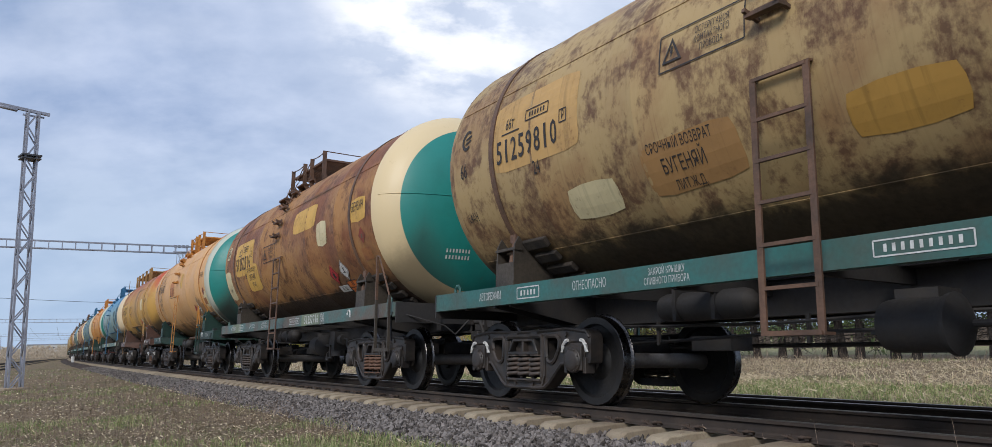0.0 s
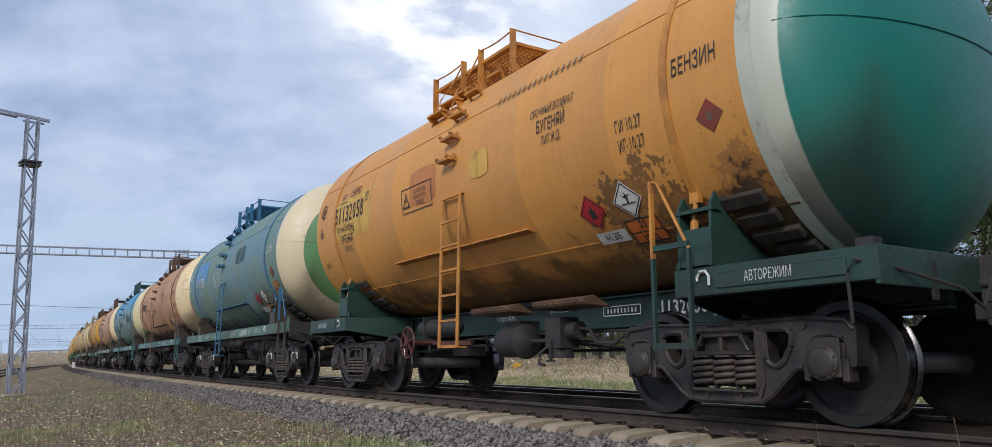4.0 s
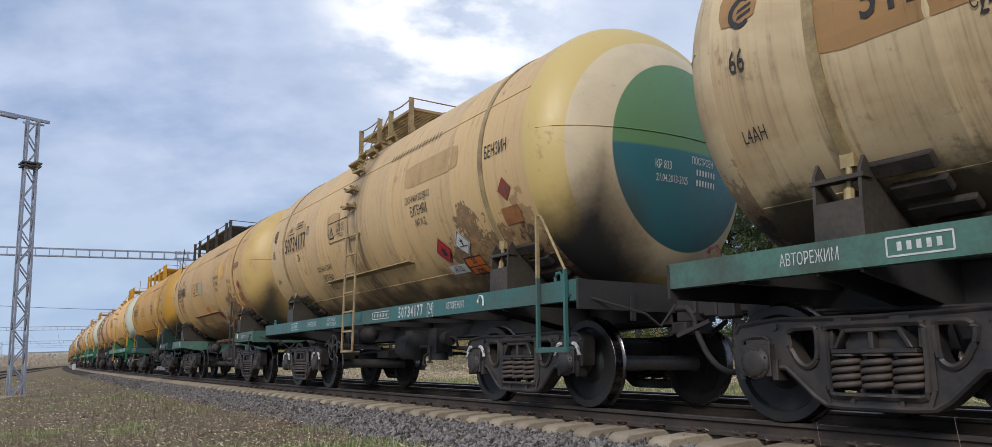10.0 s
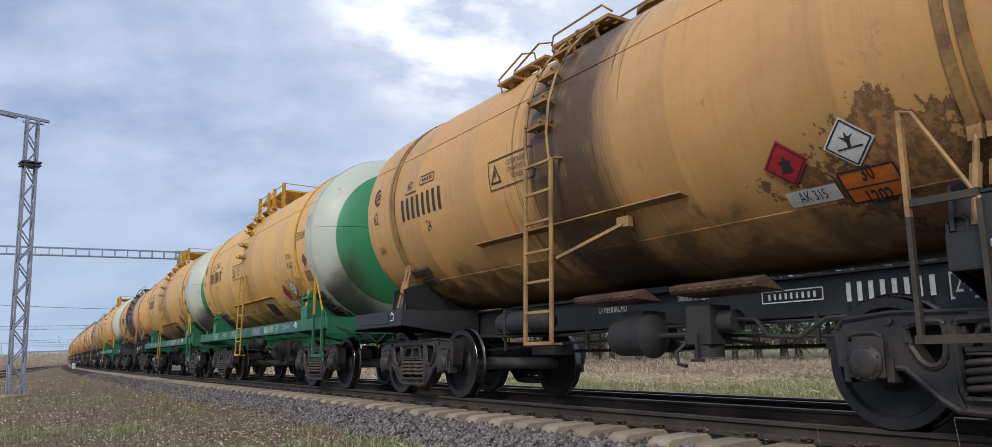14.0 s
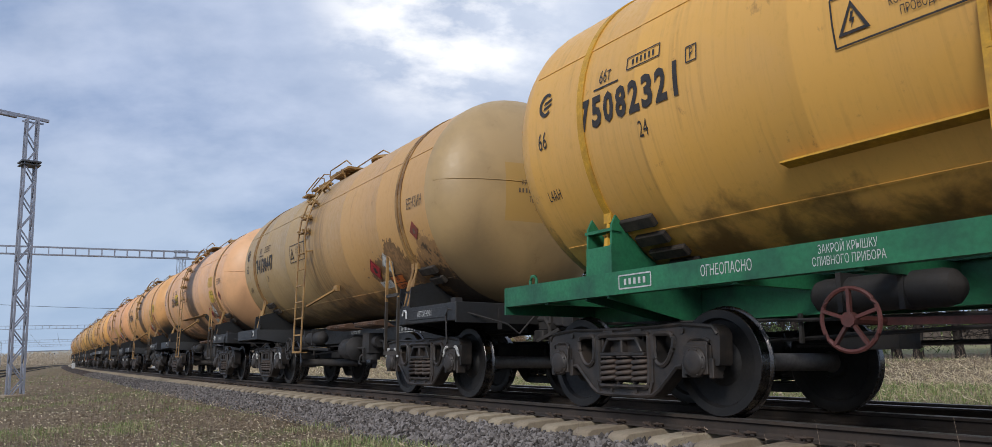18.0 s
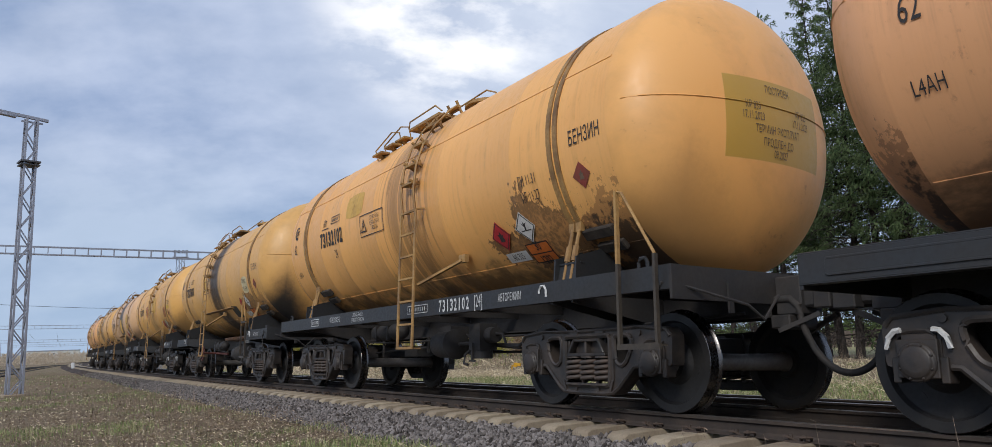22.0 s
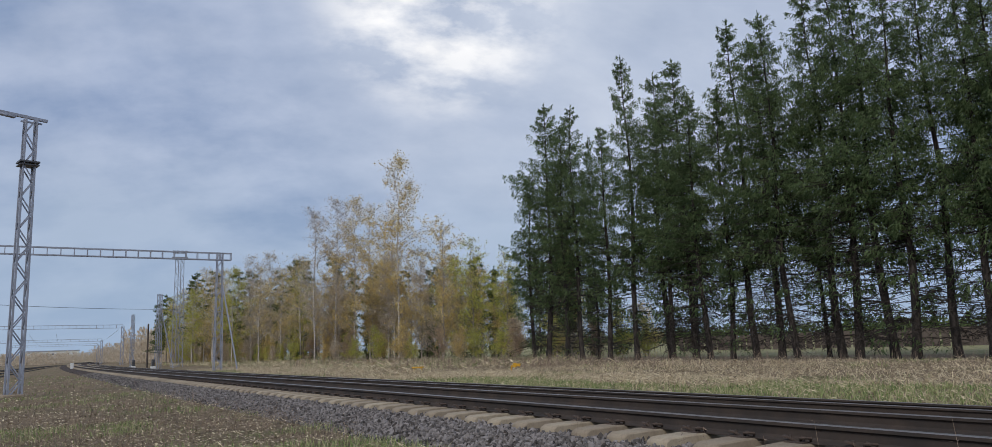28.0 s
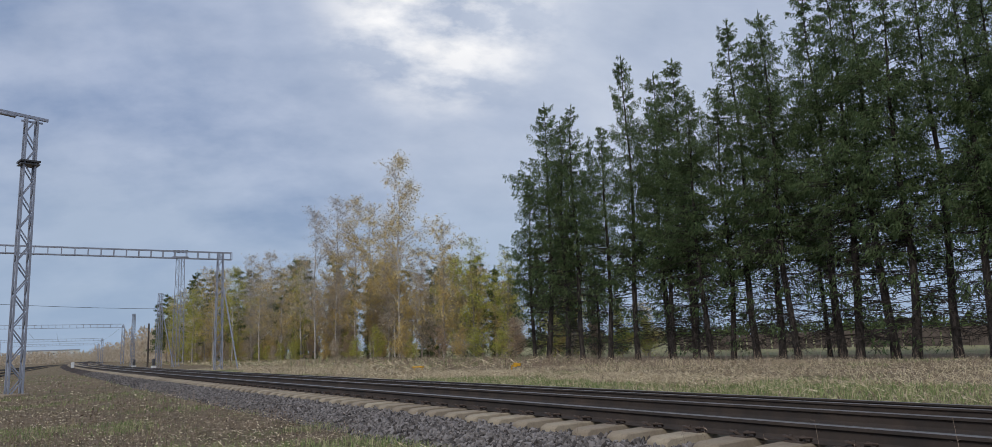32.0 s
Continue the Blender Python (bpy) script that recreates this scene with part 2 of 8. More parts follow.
def worn(name, col, alt=None, amount=0.35, scale=2.2, rough=0.6, metal=0.0, bump=0.25, fine=30.0, seed=0.0):
    """A plain worn surface: large blotches, fine grain, a little relief."""
    n = Nodes(name)
    alt = alt or dark(col, 0.45)
    big = n.noise(scale, 6, 0.6, n.mapped((1, 1, 1), (seed, seed * 2, seed)))
    small = n.noise(fine, 4, 0.6)
    f = n.math("MULTIPLY", n.rng(big, 0.42, 0.68), amount * 2)
    c = n.mix(f, col, alt)
    c = n.mix(n.rng(small, 0.3, 0.7, 0.0, 0.35), c, dark(alt, 0.7))
    n.bump(small, bump, 0.004)
    return n.done(c, n.rng(small, 0.2, 0.8, rough - 0.1, min(1.0, rough + 0.15)), metal)


RUST = rgb("6b4633")
RUST2 = rgb("8a5a3c")
SOOT = (0.018, 0.017, 0.016, 1.0)


def tank_paint(name, base, alt, alt_amt=0.4, rust=RUST, rust_amt=0.2, drips=0.3, spill=0.0, spill_x=-0.1, spill_w=0.5, scuff=0.3, seed=0.0, rough=0.5, top=None, low_dark=0.93, top_z=3.75, endc=None):
    """Old tank paint: repainted blotches, rust, run-down drips, an oil spill below the hatch, scuffed paint round the placards."""
    n = Nodes(name)
    sh = (seed * 3.1, seed * 1.7, seed * 2.3)
    x, y, z = n.xyz()
    big = n.noise(0.75, 5, 0.6, n.mapped((1, 1, 1.2), sh), 0.4)
    c = n.mix(n.math("MULTIPLY", n.rng(big, 0.47, 0.60), alt_amt), base, alt)
    # patches of another coat
    med = n.noise(2.3, 7, 0.62, n.mapped((1, 1, 1), (sh[1], sh[2], sh[0])), 0.3)
    fine = n.noise(17.0, 6, 0.65, n.mapped((1, 1, 0.6), sh))
    if top is not None:
        tz = n.math("ADD", n.math("MULTIPLY", z, 1.0), n.math("MULTIPLY", big, 1.6))
        c = n.mix(n.rng(tz, top_z, top_z + 0.8, 0.0, 0.9), c, top)
    if endc is not None:
        c = n.mix(n.rng(n.math("ADD", x, n.math("MULTIPLY", big, 3.0)), 0.6, 3.2, 0.0, 0.9), c, endc)
    rm = n.math("ADD", n.math("MULTIPLY", med, 0.62), n.math("MULTIPLY", fine, 0.38))
    rmask = n.rng(rm, 0.64 - 0.22 * rust_amt, 0.71 - 0.16 * rust_amt)
    c = n.mix(n.math("MULTIPLY", rmask, min(0.95, 0.45 + rust_amt * 0.55)), c, rust)
    # drips run down the plate
    dr = n.noise(1.0, 4, 0.6, n.mapped((13.0, 0.6, 0.45), sh))
    dm = n.math("MULTIPLY", n.rng(dr, 0.52, 0.75), n.rng(med, 0.40, 0.62))
    c = n.mix(n.math("MULTIPLY", dm, min(1.0, drips * 1.15)), c, blend(dark(base, 0.25), RUST, 0.4))
    thin = n.noise(1.0, 3, 0.6, n.mapped((38.0, 1.2, 0.7), sh))
    c = n.mix(n.math("MULTIPLY", n.rng(thin, 0.52, 0.72, 0.0, min(0.5, 1.5 * drips * drips)), n.rng(big, 0.40, 0.60)), c, blend(dark(base, 0.4), RUST, 0.35))
    c = n.mix(n.rng(fine, 0.56, 0.75, 0.0, 0.2), c, dark(base, 0.55))
    # the coat turns near-black towards the bottom of the barrel, with a ragged edge
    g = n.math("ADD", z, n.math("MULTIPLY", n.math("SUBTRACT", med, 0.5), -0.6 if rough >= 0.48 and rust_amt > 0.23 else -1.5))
    # on the older coats the dark part ends at the lower weld
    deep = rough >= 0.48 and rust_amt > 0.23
    low_mask = n.rng(g, 1.74 if deep else 1.58 + 0.42 * min(1.0, drips), 1.56 if deep else 1.30, 0.0, low_dark, True)
    c = n.mix(low_mask, c, dark(blend(base, SOOT, 0.72), 0.27 if deep else 0.85))
    if spill:
        ds = n.math("ABSOLUTE", n.math("SUBTRACT", x, spill_x))
        ds = n.math("ADD", ds, n.math("MULTIPLY", n.math("SUBTRACT", dr, 0.5), 1.0))
        core = n.rng(ds, spill_w * 0.95, spill_w * 0.62, 0.0, 1.0, True)
        sm = n.math("MAXIMUM", n.math("MULTIPLY", core, n.rng(med, 0.30, 0.48, 0.92 if spill > 0.97 else 0.65 if spill > 0.8 else 0.1, 1.0 if spill > 0.8 else 0.4)), n.math("MULTIPLY", n.rng(ds, spill_w * 1.35, spill_w * 0.6, 0.0, 1.0, True), n.rng(dr, 0.42, 0.52)))
        sm = n.math("MAXIMUM", sm, n.math("MULTIPLY", n.rng(ds, spill_w * 2.0, spill_w * 1.2), n.rng(dr, 0.56, 0.62)))
        c = n.mix(n.math("MULTIPLY", sm, spill), c, dark(blend(SOOT, RUST, 0.06), 0.6))
    if scuff:
        bx = n.math("ABSOLUTE", n.math("SUBTRACT", x, 3.3))
        bz = n.math("ABSOLUTE", n.math("SUBTRACT", z, 1.78))
        bd = n.math("ADD", n.math("MULTIPLY", bx, 0.55), n.math("MULTIPLY", bz, 1.0))
        bd = n.math("ADD", bd, n.math("MULTIPLY", n.math("SUBTRACT", rm, 0.5), 2.6))
        c = n.mix(n.rng(bd, 0.48, 0.43, 0.0, scuff * 0.9), c, blend(RUST, SOOT, 0.74))
        c = n.mix(n.math("MULTIPLY", n.rng(bd, 0.35, 0.31, 0.0, scuff), n.rng(fine, 0.42, 0.56)), c, blend(RUST2, base, 0.45))
        # brown brake dust beyond the strap
        ex = n.math("MULTIPLY", n.math("ABSOLUTE", n.math("SUBTRACT", x, 4.42)), 0.75)
        ed = n.math("ADD", n.math("ADD", ex, n.math("MULTIPLY", n.math("SUBTRACT", z, 1.45), 0.9)), n.math("MULTIPLY", n.math("SUBTRACT", rm, 0.5), 2.8))
        c = n.mix(n.rng(ed, 0.68, 0.63, 0.0, scuff * 0.8), c, blend(RUST, base, 0.25))
        c = n.mix(n.rng(ed, 0.46, 0.22, 0.0, scuff, True), c, SOOT)
    n.bump(n.math("ADD", n.math("MULTIPLY", rmask, -0.5), fine), 0.18, 0.006)
    r = n.rng(fine, 0.25, 0.75, rough - 0.08, rough + 0.16)
    return n.done(c, r)


def head_paint(name, base, seed=0.0, ring=None, ring_r=1.2, core=None, core_r=1.0, core_c=(0.0, 2.74), rect=None, soot=0.6, rust_amt=0.15, half=None, top=None, reach=1.0):
    """Paint of a tank's end: an outer ring, a disc or a rectangle for the repair dates, and soot from below."""
    n = Nodes(name)
    sh = (seed * 1.3, seed * 2.7, seed * 0.9)
    x, y, z = n.xyz()
    med = n.noise(2.0, 6, 0.6, n.mapped((1, 1, 1), sh), 0.3)
    fine = n.noise(18.0, 6, 0.62)
    c = n.mix(n.rng(med, 0.45, 0.65, 0.0, 0.45), base, dark(base, 0.72))

    if top is not None:
        c = n.mix(n.rng(n.math("ADD", z, n.math("MULTIPLY", med, 1.4)), 3.75, 4.45, 0.0, 0.9), c, top)

    def radius(cy, cz):
        a = n.math("SUBTRACT", y, cy)
        b = n.math("SUBTRACT", z, cz)
        return n.math("SQRT", n.math("ADD", n.math("MULTIPLY", a, a), n.math("MULTIPLY", b, b)))

    if ring is not None:
        c = n.mix(n.rng(radius(0, core_c[1]), ring_r - 0.004, ring_r + 0.004), c, ring)
    if core is not None:
        cc = core
        if half is not None:
            cc = n.mix(n.rng(z, 2.70, 2.73), core, half)
        c = n.mix(n.rng(radius(*core_c), core_r + 0.006, core_r - 0.006), c, cc)
    if rect is not None:
        col, y0, y1, z0, z1 = rect
        m = n.math("MULTIPLY", n.rng(y, y0, y0 + 0.01), n.rng(y, y1, y1 - 0.01))
        m = n.math("MULTIPLY", m, n.math("MULTIPLY", n.rng(z, z0, z0 + 0.01), n.rng(z, z1, z1 - 0.01)))
        c = n.mix(n.math("MULTIPLY", m, 0.85), c, col)
    rm = n.math("ADD", n.math("MULTIPLY", med, 0.55), n.math("MULTIPLY", fine, 0.45))
    c = n.mix(n.rng(rm, 0.62 - 0.2 * rust_amt, 0.70 - 0.15 * rust_amt, 0.0, 0.35 + rust_amt * 0.5), c, RUST)
    if soot:
        a = n.math("ADD", n.math("MULTIPLY", n.math("ABSOLUTE", n.math("ADD", y, 0.95)), 1.1), n.math("MULTIPLY", n.math("SUBTRACT", z, 1.55), 0.8))
        a = n.math("ADD", a, n.math("MULTIPLY", n.math("SUBTRACT", med, 0.5), 0.6))
        a = n.math("ADD", a, n.math("MULTIPLY", n.math("SUBTRACT", fine, 0.5), 0.18))
        c = n.mix(n.rng(a, 1.05 * reach, 0.55 * reach, 0.0, soot * 0.45, True), c, blend(SOOT, RUST, 0.5))
        c = n.mix(n.rng(a, 0.86 * reach, 0.22 * reach, 0.0, min(1.0, soot * 1.1), True), c, SOOT)
    n.bump(fine, 0.14, 0.005)
    return n.done(c, n.rng(fine, 0.25, 0.75, 0.36, 0.56))


MAT = {}


def setup_materials():
    M = MAT
    M["bogie"] = worn("cast_steel", (0.014, 0.0138, 0.0142, 1), (0.065, 0.049, 0.039, 1), 0.38, 5.0, 0.5, 0.0, 0.5)
    M["wheel"] = worn("wheel_plate", (0.007, 0.007, 0.008, 1), (0.02, 0.0175, 0.016, 1), 0.35, 4.0, 0.7)
    M["tread"] = worn("wheel_tread", (0.13, 0.125, 0.125, 1), (0.05, 0.046, 0.044, 1), 0.3, 5.0, 0.24, 1.0, 0.05)
    M["rim"] = worn("wheel_rim", (0.016, 0.015, 0.015, 1), (0.035, 0.031, 0.028, 1), 0.3, 8.0, 0.45, 0.3, 0.1)
    M["spring"] = worn("spring_steel", (0.042, 0.038, 0.036, 1), (0.115, 0.072, 0.05, 1), 0.4, 6.0, 0.6)
    M["springrust"] = worn("rusty_spring", (0.17, 0.085, 0.05, 1), (0.08, 0.05, 0.04, 1), 0.4, 6.0, 0.75)
    M["chalk"] = worn("white_marking", (0.62, 0.62, 0.6, 1), (0.3, 0.3, 0.3, 1), 0.2, 20.0, 0.8)
    M["under"] = worn("underframe_black", (0.021, 0.021, 0.023, 1), (0.052, 0.043, 0.036, 1), 0.3, 3.0, 0.7)
    M["axle"] = worn("axle_steel", (0.15, 0.138, 0.13, 1), (0.09, 0.078, 0.068, 1), 0.3, 4.0, 0.5, 0.2)
    M["hose"] = worn("brake_hose", (0.02, 0.02, 0.02, 1), (0.05, 0.04, 0.035, 1), 0.3, 8.0, 0.75)
    M["wood"] = worn("saddle_timber", (0.05, 0.038, 0.028, 1), (0.016, 0.013, 0.011, 1), 0.5, 7.0, 0.85)
    M["redred"] = worn("red_oxide_paint", rgb("5e302a"), (0.045, 0.025, 0.022, 1), 0.35, 5.0, 0.65)
    M["black_txt"] = worn("stencil_black", (0.022, 0.021, 0.022, 1), (0.06, 0.05, 0.045, 1), 0.3, 14.0, 0.65)
    M["faint_txt"] = worn("worn_stencil", (0.10, 0.075, 0.05, 1), (0.2, 0.14, 0.09, 1), 0.4, 14.0, 0.7)
    M["white_txt"] = worn("stencil_white", (0.62, 0.63, 0.62, 1), (0.35, 0.35, 0.34, 1), 0.3, 14.0, 0.7)
    M["white_pl"] = worn("white_placard", (0.72, 0.72, 0.7, 1), (0.5, 0.48, 0.45, 1), 0.25, 9.0, 0.5)
    M["red_pl"] = worn("red_placard", rgb("c02a35"), rgb("8d2a2c"), 0.25, 9.0, 0.5)
    M["orange_pl"] = worn("orange_placard", rgb("e27a2e"), rgb("c0602c"), 0.25, 9.0, 0.5)
    M["faded_red"] = worn("faded_red_placard", rgb("8a3a30"), rgb("6a4632"), 0.45, 6.0, 0.65)
    M["faded_orange"] = worn("faded_orange_plate", rgb("a06a3c"), rgb("7a4a36"), 0.45, 6.0, 0.65)
    M["black_pl"] = worn("black_panel", (0.02, 0.021, 0.02, 1), (0.05, 0.045, 0.04, 1), 0.25, 9.0, 0.6)
    for key, base, alt in (("teal", "2f6a66", "56655c"), ("green", "2c7a52", "2a5c48"), ("black", "292b2e", "35322f"), ("dkgreen", "27473f", "32403a"),
                           ("tealrust", "3f6c68", "7a5a4a"), ("olive", "7a8468", "5d6a58"), ("brown", "6a4c40", "4a3e38"), ("sage", "4d7466", "51584c")):
        M["fr_" + key] = worn("frame_" + key, rgb(base), dark(rgb(alt), 0.7), 0.5, 1.6, 0.5, 0.0, 0.2, 26.0)
    for key, base, alt in (("orange", "c98a3c", "8a5a34"), ("rust", "a8834e", "4a2f22"), ("yellow", "d3a02f", "8f6a30"), ("brown", "6e5240", "3c322c"), ("blue", "2f6f98", "3c5560"), ("cream", "a89468", "6b5540"), ("tan", "b08a52", "6a5038"), ("dark", "4a4238", "2c2825"), ("teal", "3c5c58", "40433e")):
        M["st_" + key] = worn("steelwork_" + key, rgb(base), rgb(alt), 0.4, 3.0, 0.6)


setup_materials()
# ======== ground, ballast, track ========
def ramp(v, pts):
    for (a, p), (b, q) in zip(pts, pts[1:]):
        if v <= b:
            return p + (q - p) * max(0.0, min(1.0, (v - a) / (b - a)))
    return pts[-1][1]


GROUND = [(-40, -.50), (-12, -.42), (-6, -.36), (-3, -.33), (-2.4, -.32), (-1.8, -.45), (0, -.6), (5.5, -.75), (6.4, -.66), (8, -.58), (14, -.52), (24, -.50), (60, -.6), (200, -.6)]


def ground_z(x, y):
    s = x
    off = y - 0.5 * BEND * s * s
    z = ramp(off, GROUND)
    k = min(1.0, max(0.0, (abs(off + 1) - 1.8) / 2))
    return z + k * (.05 * noise.noise((x * .35, y * .35, 0)) + .02 * noise.noise((x * 1.7, y * 1.7, 3)))


def earth_material():
    n = Nodes("dry_ground")
    a = n.noise(0.35, 6, 0.65, None, 0.5)
    b = n.noise(3.0, 7, 0.68)
    c = n.noise(26.0, 5, 0.7)
    d = n.noise(90.0, 4, 0.7)
    col = n.mix(n.rng(b, 0.38, 0.62), rgb("6f5f4d"), rgb("9a876c"))
    col = n.mix(n.math("MULTIPLY", n.rng(a, 0.50, 0.62), n.rng(b, 0.40, 0.60)), col, rgb("66703f"))
    col = n.mix(n.rng(c, 0.42, 0.70, 0.0, 0.75), col, rgb("3a3029"))
    col = n.mix(n.rng(d, 0.50, 0.72, 0.0, 0.6), col, rgb("b5a385"))
    y = n.math("ADD", n.xyz()[1], n.math("MULTIPLY", b, 4.0))
    col = n.mix(n.rng(y, 34, 38), col, n.mix(n.rng(b, 0.4, 0.6), rgb("7f8052"), rgb("a39a78")))
    n.bump(n.math("ADD", n.math("ADD", c, d), n.math("MULTIPLY", b, 2.0)), 0.9, 0.03)
    return n.done(col, 0.95, 0.0, 0.2)


def stone_material():
    n = Nodes("crushed_stone")
    geo = n.nt.nodes.new("ShaderNodeNewGeometry").outputs["Random Per Island"]
    c = n.noise(40.0, 5, 0.65)
    col = n.mix(geo, rgb("2a2827"), rgb("928c89"))
    col = n.mix(n.rng(c, 0.4, 0.7, 0.0, 0.55), col, rgb("6c615a"))
    n.bump(c, 0.5, 0.006)
    return n.done(col, 0.9, 0.0, 0.3)


def bed_material():
    n = Nodes("ballast_bed")
    v = n.nt.nodes.new("ShaderNodeTexVoronoi")
    v.inputs["Scale"].default_value = 20.0
    n.link(n.co, v.inputs["Vector"])
    col = n.mix(n.rng(v.outputs["Distance"], 0.05, 0.6), rgb("625b56"), rgb("231f1d"))
    col = n.mix(n.rng(n.noise(1.2, 5), 0.4, 0.65, 0.0, 0.5), col, rgb("6a5547"))
    n.bump(n.rng(v.outputs["Distance"], 0.0, 0.7, 1.0, 0.0), 0.9, 0.03)
    return n.done(col, 0.92, 0.0, 0.25)


def concrete_material():
    n = Nodes("sleeper_concrete")
    r = n.rand()
    b = n.noise(5.0, 6, 0.65)
    c = n.noise(45.0, 5, 0.7)
    col = n.mix(r, rgb("8c7f6d"), rgb("a89b85"))
    col = n.mix(n.rng(b, 0.42, 0.68, 0.0, 0.55), col, rgb("7c6a58"))
    col = n.mix(n.rng(c, 0.45, 0.7, 0.0, 0.3), col, rgb("5d5348"))
    n.bump(c, 0.5, 0.005)
    return n.done(col, 0.88, 0.0, 0.3)


EARTH, STONE, BED, CONCRETE = earth_material(), stone_material(), bed_material(), concrete_material()
RAIL_SIDE = worn("rail_web_rust", (0.030, 0.024, 0.021, 1), (0.062, 0.044, 0.034, 1), 0.5, 3.0, 0.9)
RAIL_TOP = worn("rail_head", (0.33, 0.30, 0.28, 1), (0.2, 0.17, 0.15, 1), 0.25, 4.0, 0.34, 0.85, 0.05)
CLIP = worn("rail_clip_rust", (0.055, 0.042, 0.035, 1), (0.10, 0.06, 0.04, 1), 0.4, 20.0, 0.8)


def spaced(a, b, near, k=1.18, first=.5):
    """Steps that widen away from near."""
    out, d, p = [], first, near
    while p < b:
        out.append(p); p += d; d *= k
    out.append(b)
    d, p = first, near - first
    lo = []
    while p > a:
        lo.append(p); p -= d; d *= k
    lo.append(a)
    return lo[::-1] + out


def build_ground():
    xs = spaced(-2600, 1800, -12, 1.06, .7)
    ys = spaced(-1500, 2600, -1, 1.09, .35)
    nx, ny = len(xs), len(ys)
    s = Shape()
    s.v = [(x, y, ground_z(x, y) if abs(x) < 500 else ramp(y - .5 * BEND * 250000, GROUND)) for y in ys for x in xs]
    s.f = [(j * nx + i, j * nx + i + 1, (j + 1) * nx + i + 1, (j + 1) * nx + i) for j in range(ny - 1) for i in range(nx - 1)]
    s.m = [0] * len(s.f)
    g = part("ground", s.mesh("ground", 0, 180, False), EARTH)
    tagged(g, "dry brown ground with patches of new grass", "ground", "", "structure")


BALLAST = [(-2.75, -.42), (-2.4, -.335), (-2.0, -.245), (-1.6, -.215), (-1.3, -.215), (-.9, -.215), (0, -.26), (.9, -.29), (1.5, -.32), (2.1, -.40), (2.7, -.42), (3.3, -.44), (4.1, -.50), (5.0, -.55), (5.6, -.58), (6.1, -.66), (6.8, -.78)]


def ballast_z(off):
    return ramp(off, BALLAST)


def build_track():
    T = new("railway_track")
    tagged(T, "double railway track on crushed stone ballast with concrete sleepers", "railway track", "", "structure")
    ss = spaced(-600, 460, -8, 1.05, .4)
    s = Shape()
    n = len(BALLAST)
    for q in ss:
        for y, z in BALLAST:
            p = place(q, y, z)
            e = 0 if y > 1 else .018 * noise.noise((p.x * 2.3, p.y * 2.3, 5))
            s.v.append((p.x, p.y, z + e))
    for i in range(len(ss) - 1):
        for j in range(n - 1):
            s.f.append((i * n + j, (i + 1) * n + j, (i + 1) * n + j + 1, i * n + j + 1))
    s.m = [0] * len(s.f)
    part("ballast_bed", s.mesh("ballast_bed", 0, 180), BED, T, "grey crushed stone bed")
    # rails
    prof = [(-.075, -.18), (-.075, -.168), (-.02, -.15), (-.009, -.13), (-.009, -.055), (-.036, -.038), (-.037, -.008), (-.028, 0), (.028, 0), (.037, -.008), (.036, -.038), (.009, -.055), (.009, -.13), (.02, -.15), (.075, -.168), (.075, -.18)]
    for far in (False, True):
        for k in (-1, 1):
            s = Shape()
            m = len(prof)
            for q in ss:
                for a, z in prof:
                    s.v.append(tuple(along(q, k * .797 + a, z * .78, far)))
            for i in range(len(ss) - 1):
                for j in range(m):
                    s.f.append((i * m + j, (i + 1) * m + j, (i + 1) * m + (j + 1) % m, i * m + (j + 1) % m))
                    s.m.append(1 if 6 <= j <= 8 else 0)
            part("rail", s.mesh("rail", 0, 30), [RAIL_SIDE, RAIL_TOP], T, "rusty rail with a worn bright head")
    # sleepers: single ones where the camera is close, the rest joined
    poly = [(-1.35, -.34), (-1.35, -.19), (-1.29, -.158), (-.98, -.138), (-.60, -.138), (-.35, -.18), (.35, -.18), (.60, -.138), (.98, -.138), (1.29, -.158), (1.35, -.19), (1.35, -.34)]
    m = len(poly)
    base = Shape()
    vs = [(-.115 if z > -.3 else -.14, y, z) for y, z in poly] + [(.115 if z > -.3 else .14, y, z) for y, z in poly]
    fs = [tuple(range(m)), tuple(range(2 * m - 1, m - 1, -1))] + [((i + 1) % m, i, i + m, (i + 1) % m + m) for i in range(m)]
    base.add(vs, fs)
    me = base.mesh("sleeper", 0.012, 35)
    clip = Shape()
    for k in (-1, 1):
        pts = [(k * .02, -.885, -.13), (k * .05, -.93, -.10), (k * .095, -.93, -.095), (k * .11, -.885, -.10), (k * .085, -.855, -.115)]
        clip.tube(pts, .011, 5)
        clip.cyl((k * .055, -.90, -.16), (k * .055, -.90, -.085), .014, n=6)
    clip.box((0, -.90, -.135), (.16, .10, .018))
    cme = clip.mesh("rail_clip", 0, 45)
    rest = Shape()
    k = -700
    while k < 420:
        sp = k * .511 - .16
        k += 1
        o = along(sp)
        P = pose(o.x, o.y, o.z, -CANT, 0, math.degrees(BEND * sp))
        if -72 < sp < 6:
            part("sleeper", me, CONCRETE, T, "", P)
            if sp > -34:
                part("rail_clip", cme, CLIP, T, "", P)
        elif sp < -72 and sp > -260 or sp >= 6 and sp < 60:
            rest.add([P @ Vector(v) for v in vs], fs)
        o = along(sp, 0, 0, True)
        if -260 < sp < 60:
            P = pose(o.x, o.y, o.z, -CANT2, 0, math.degrees(BEND * sp))
            rest.add([P @ Vector((a, b, c - .02)) for a, b, c in vs], fs)
    tagged(part("far_sleepers", rest.mesh("far_sleepers", 0, 0, False), CONCRETE, T, "concrete sleepers"), kind="stuff")


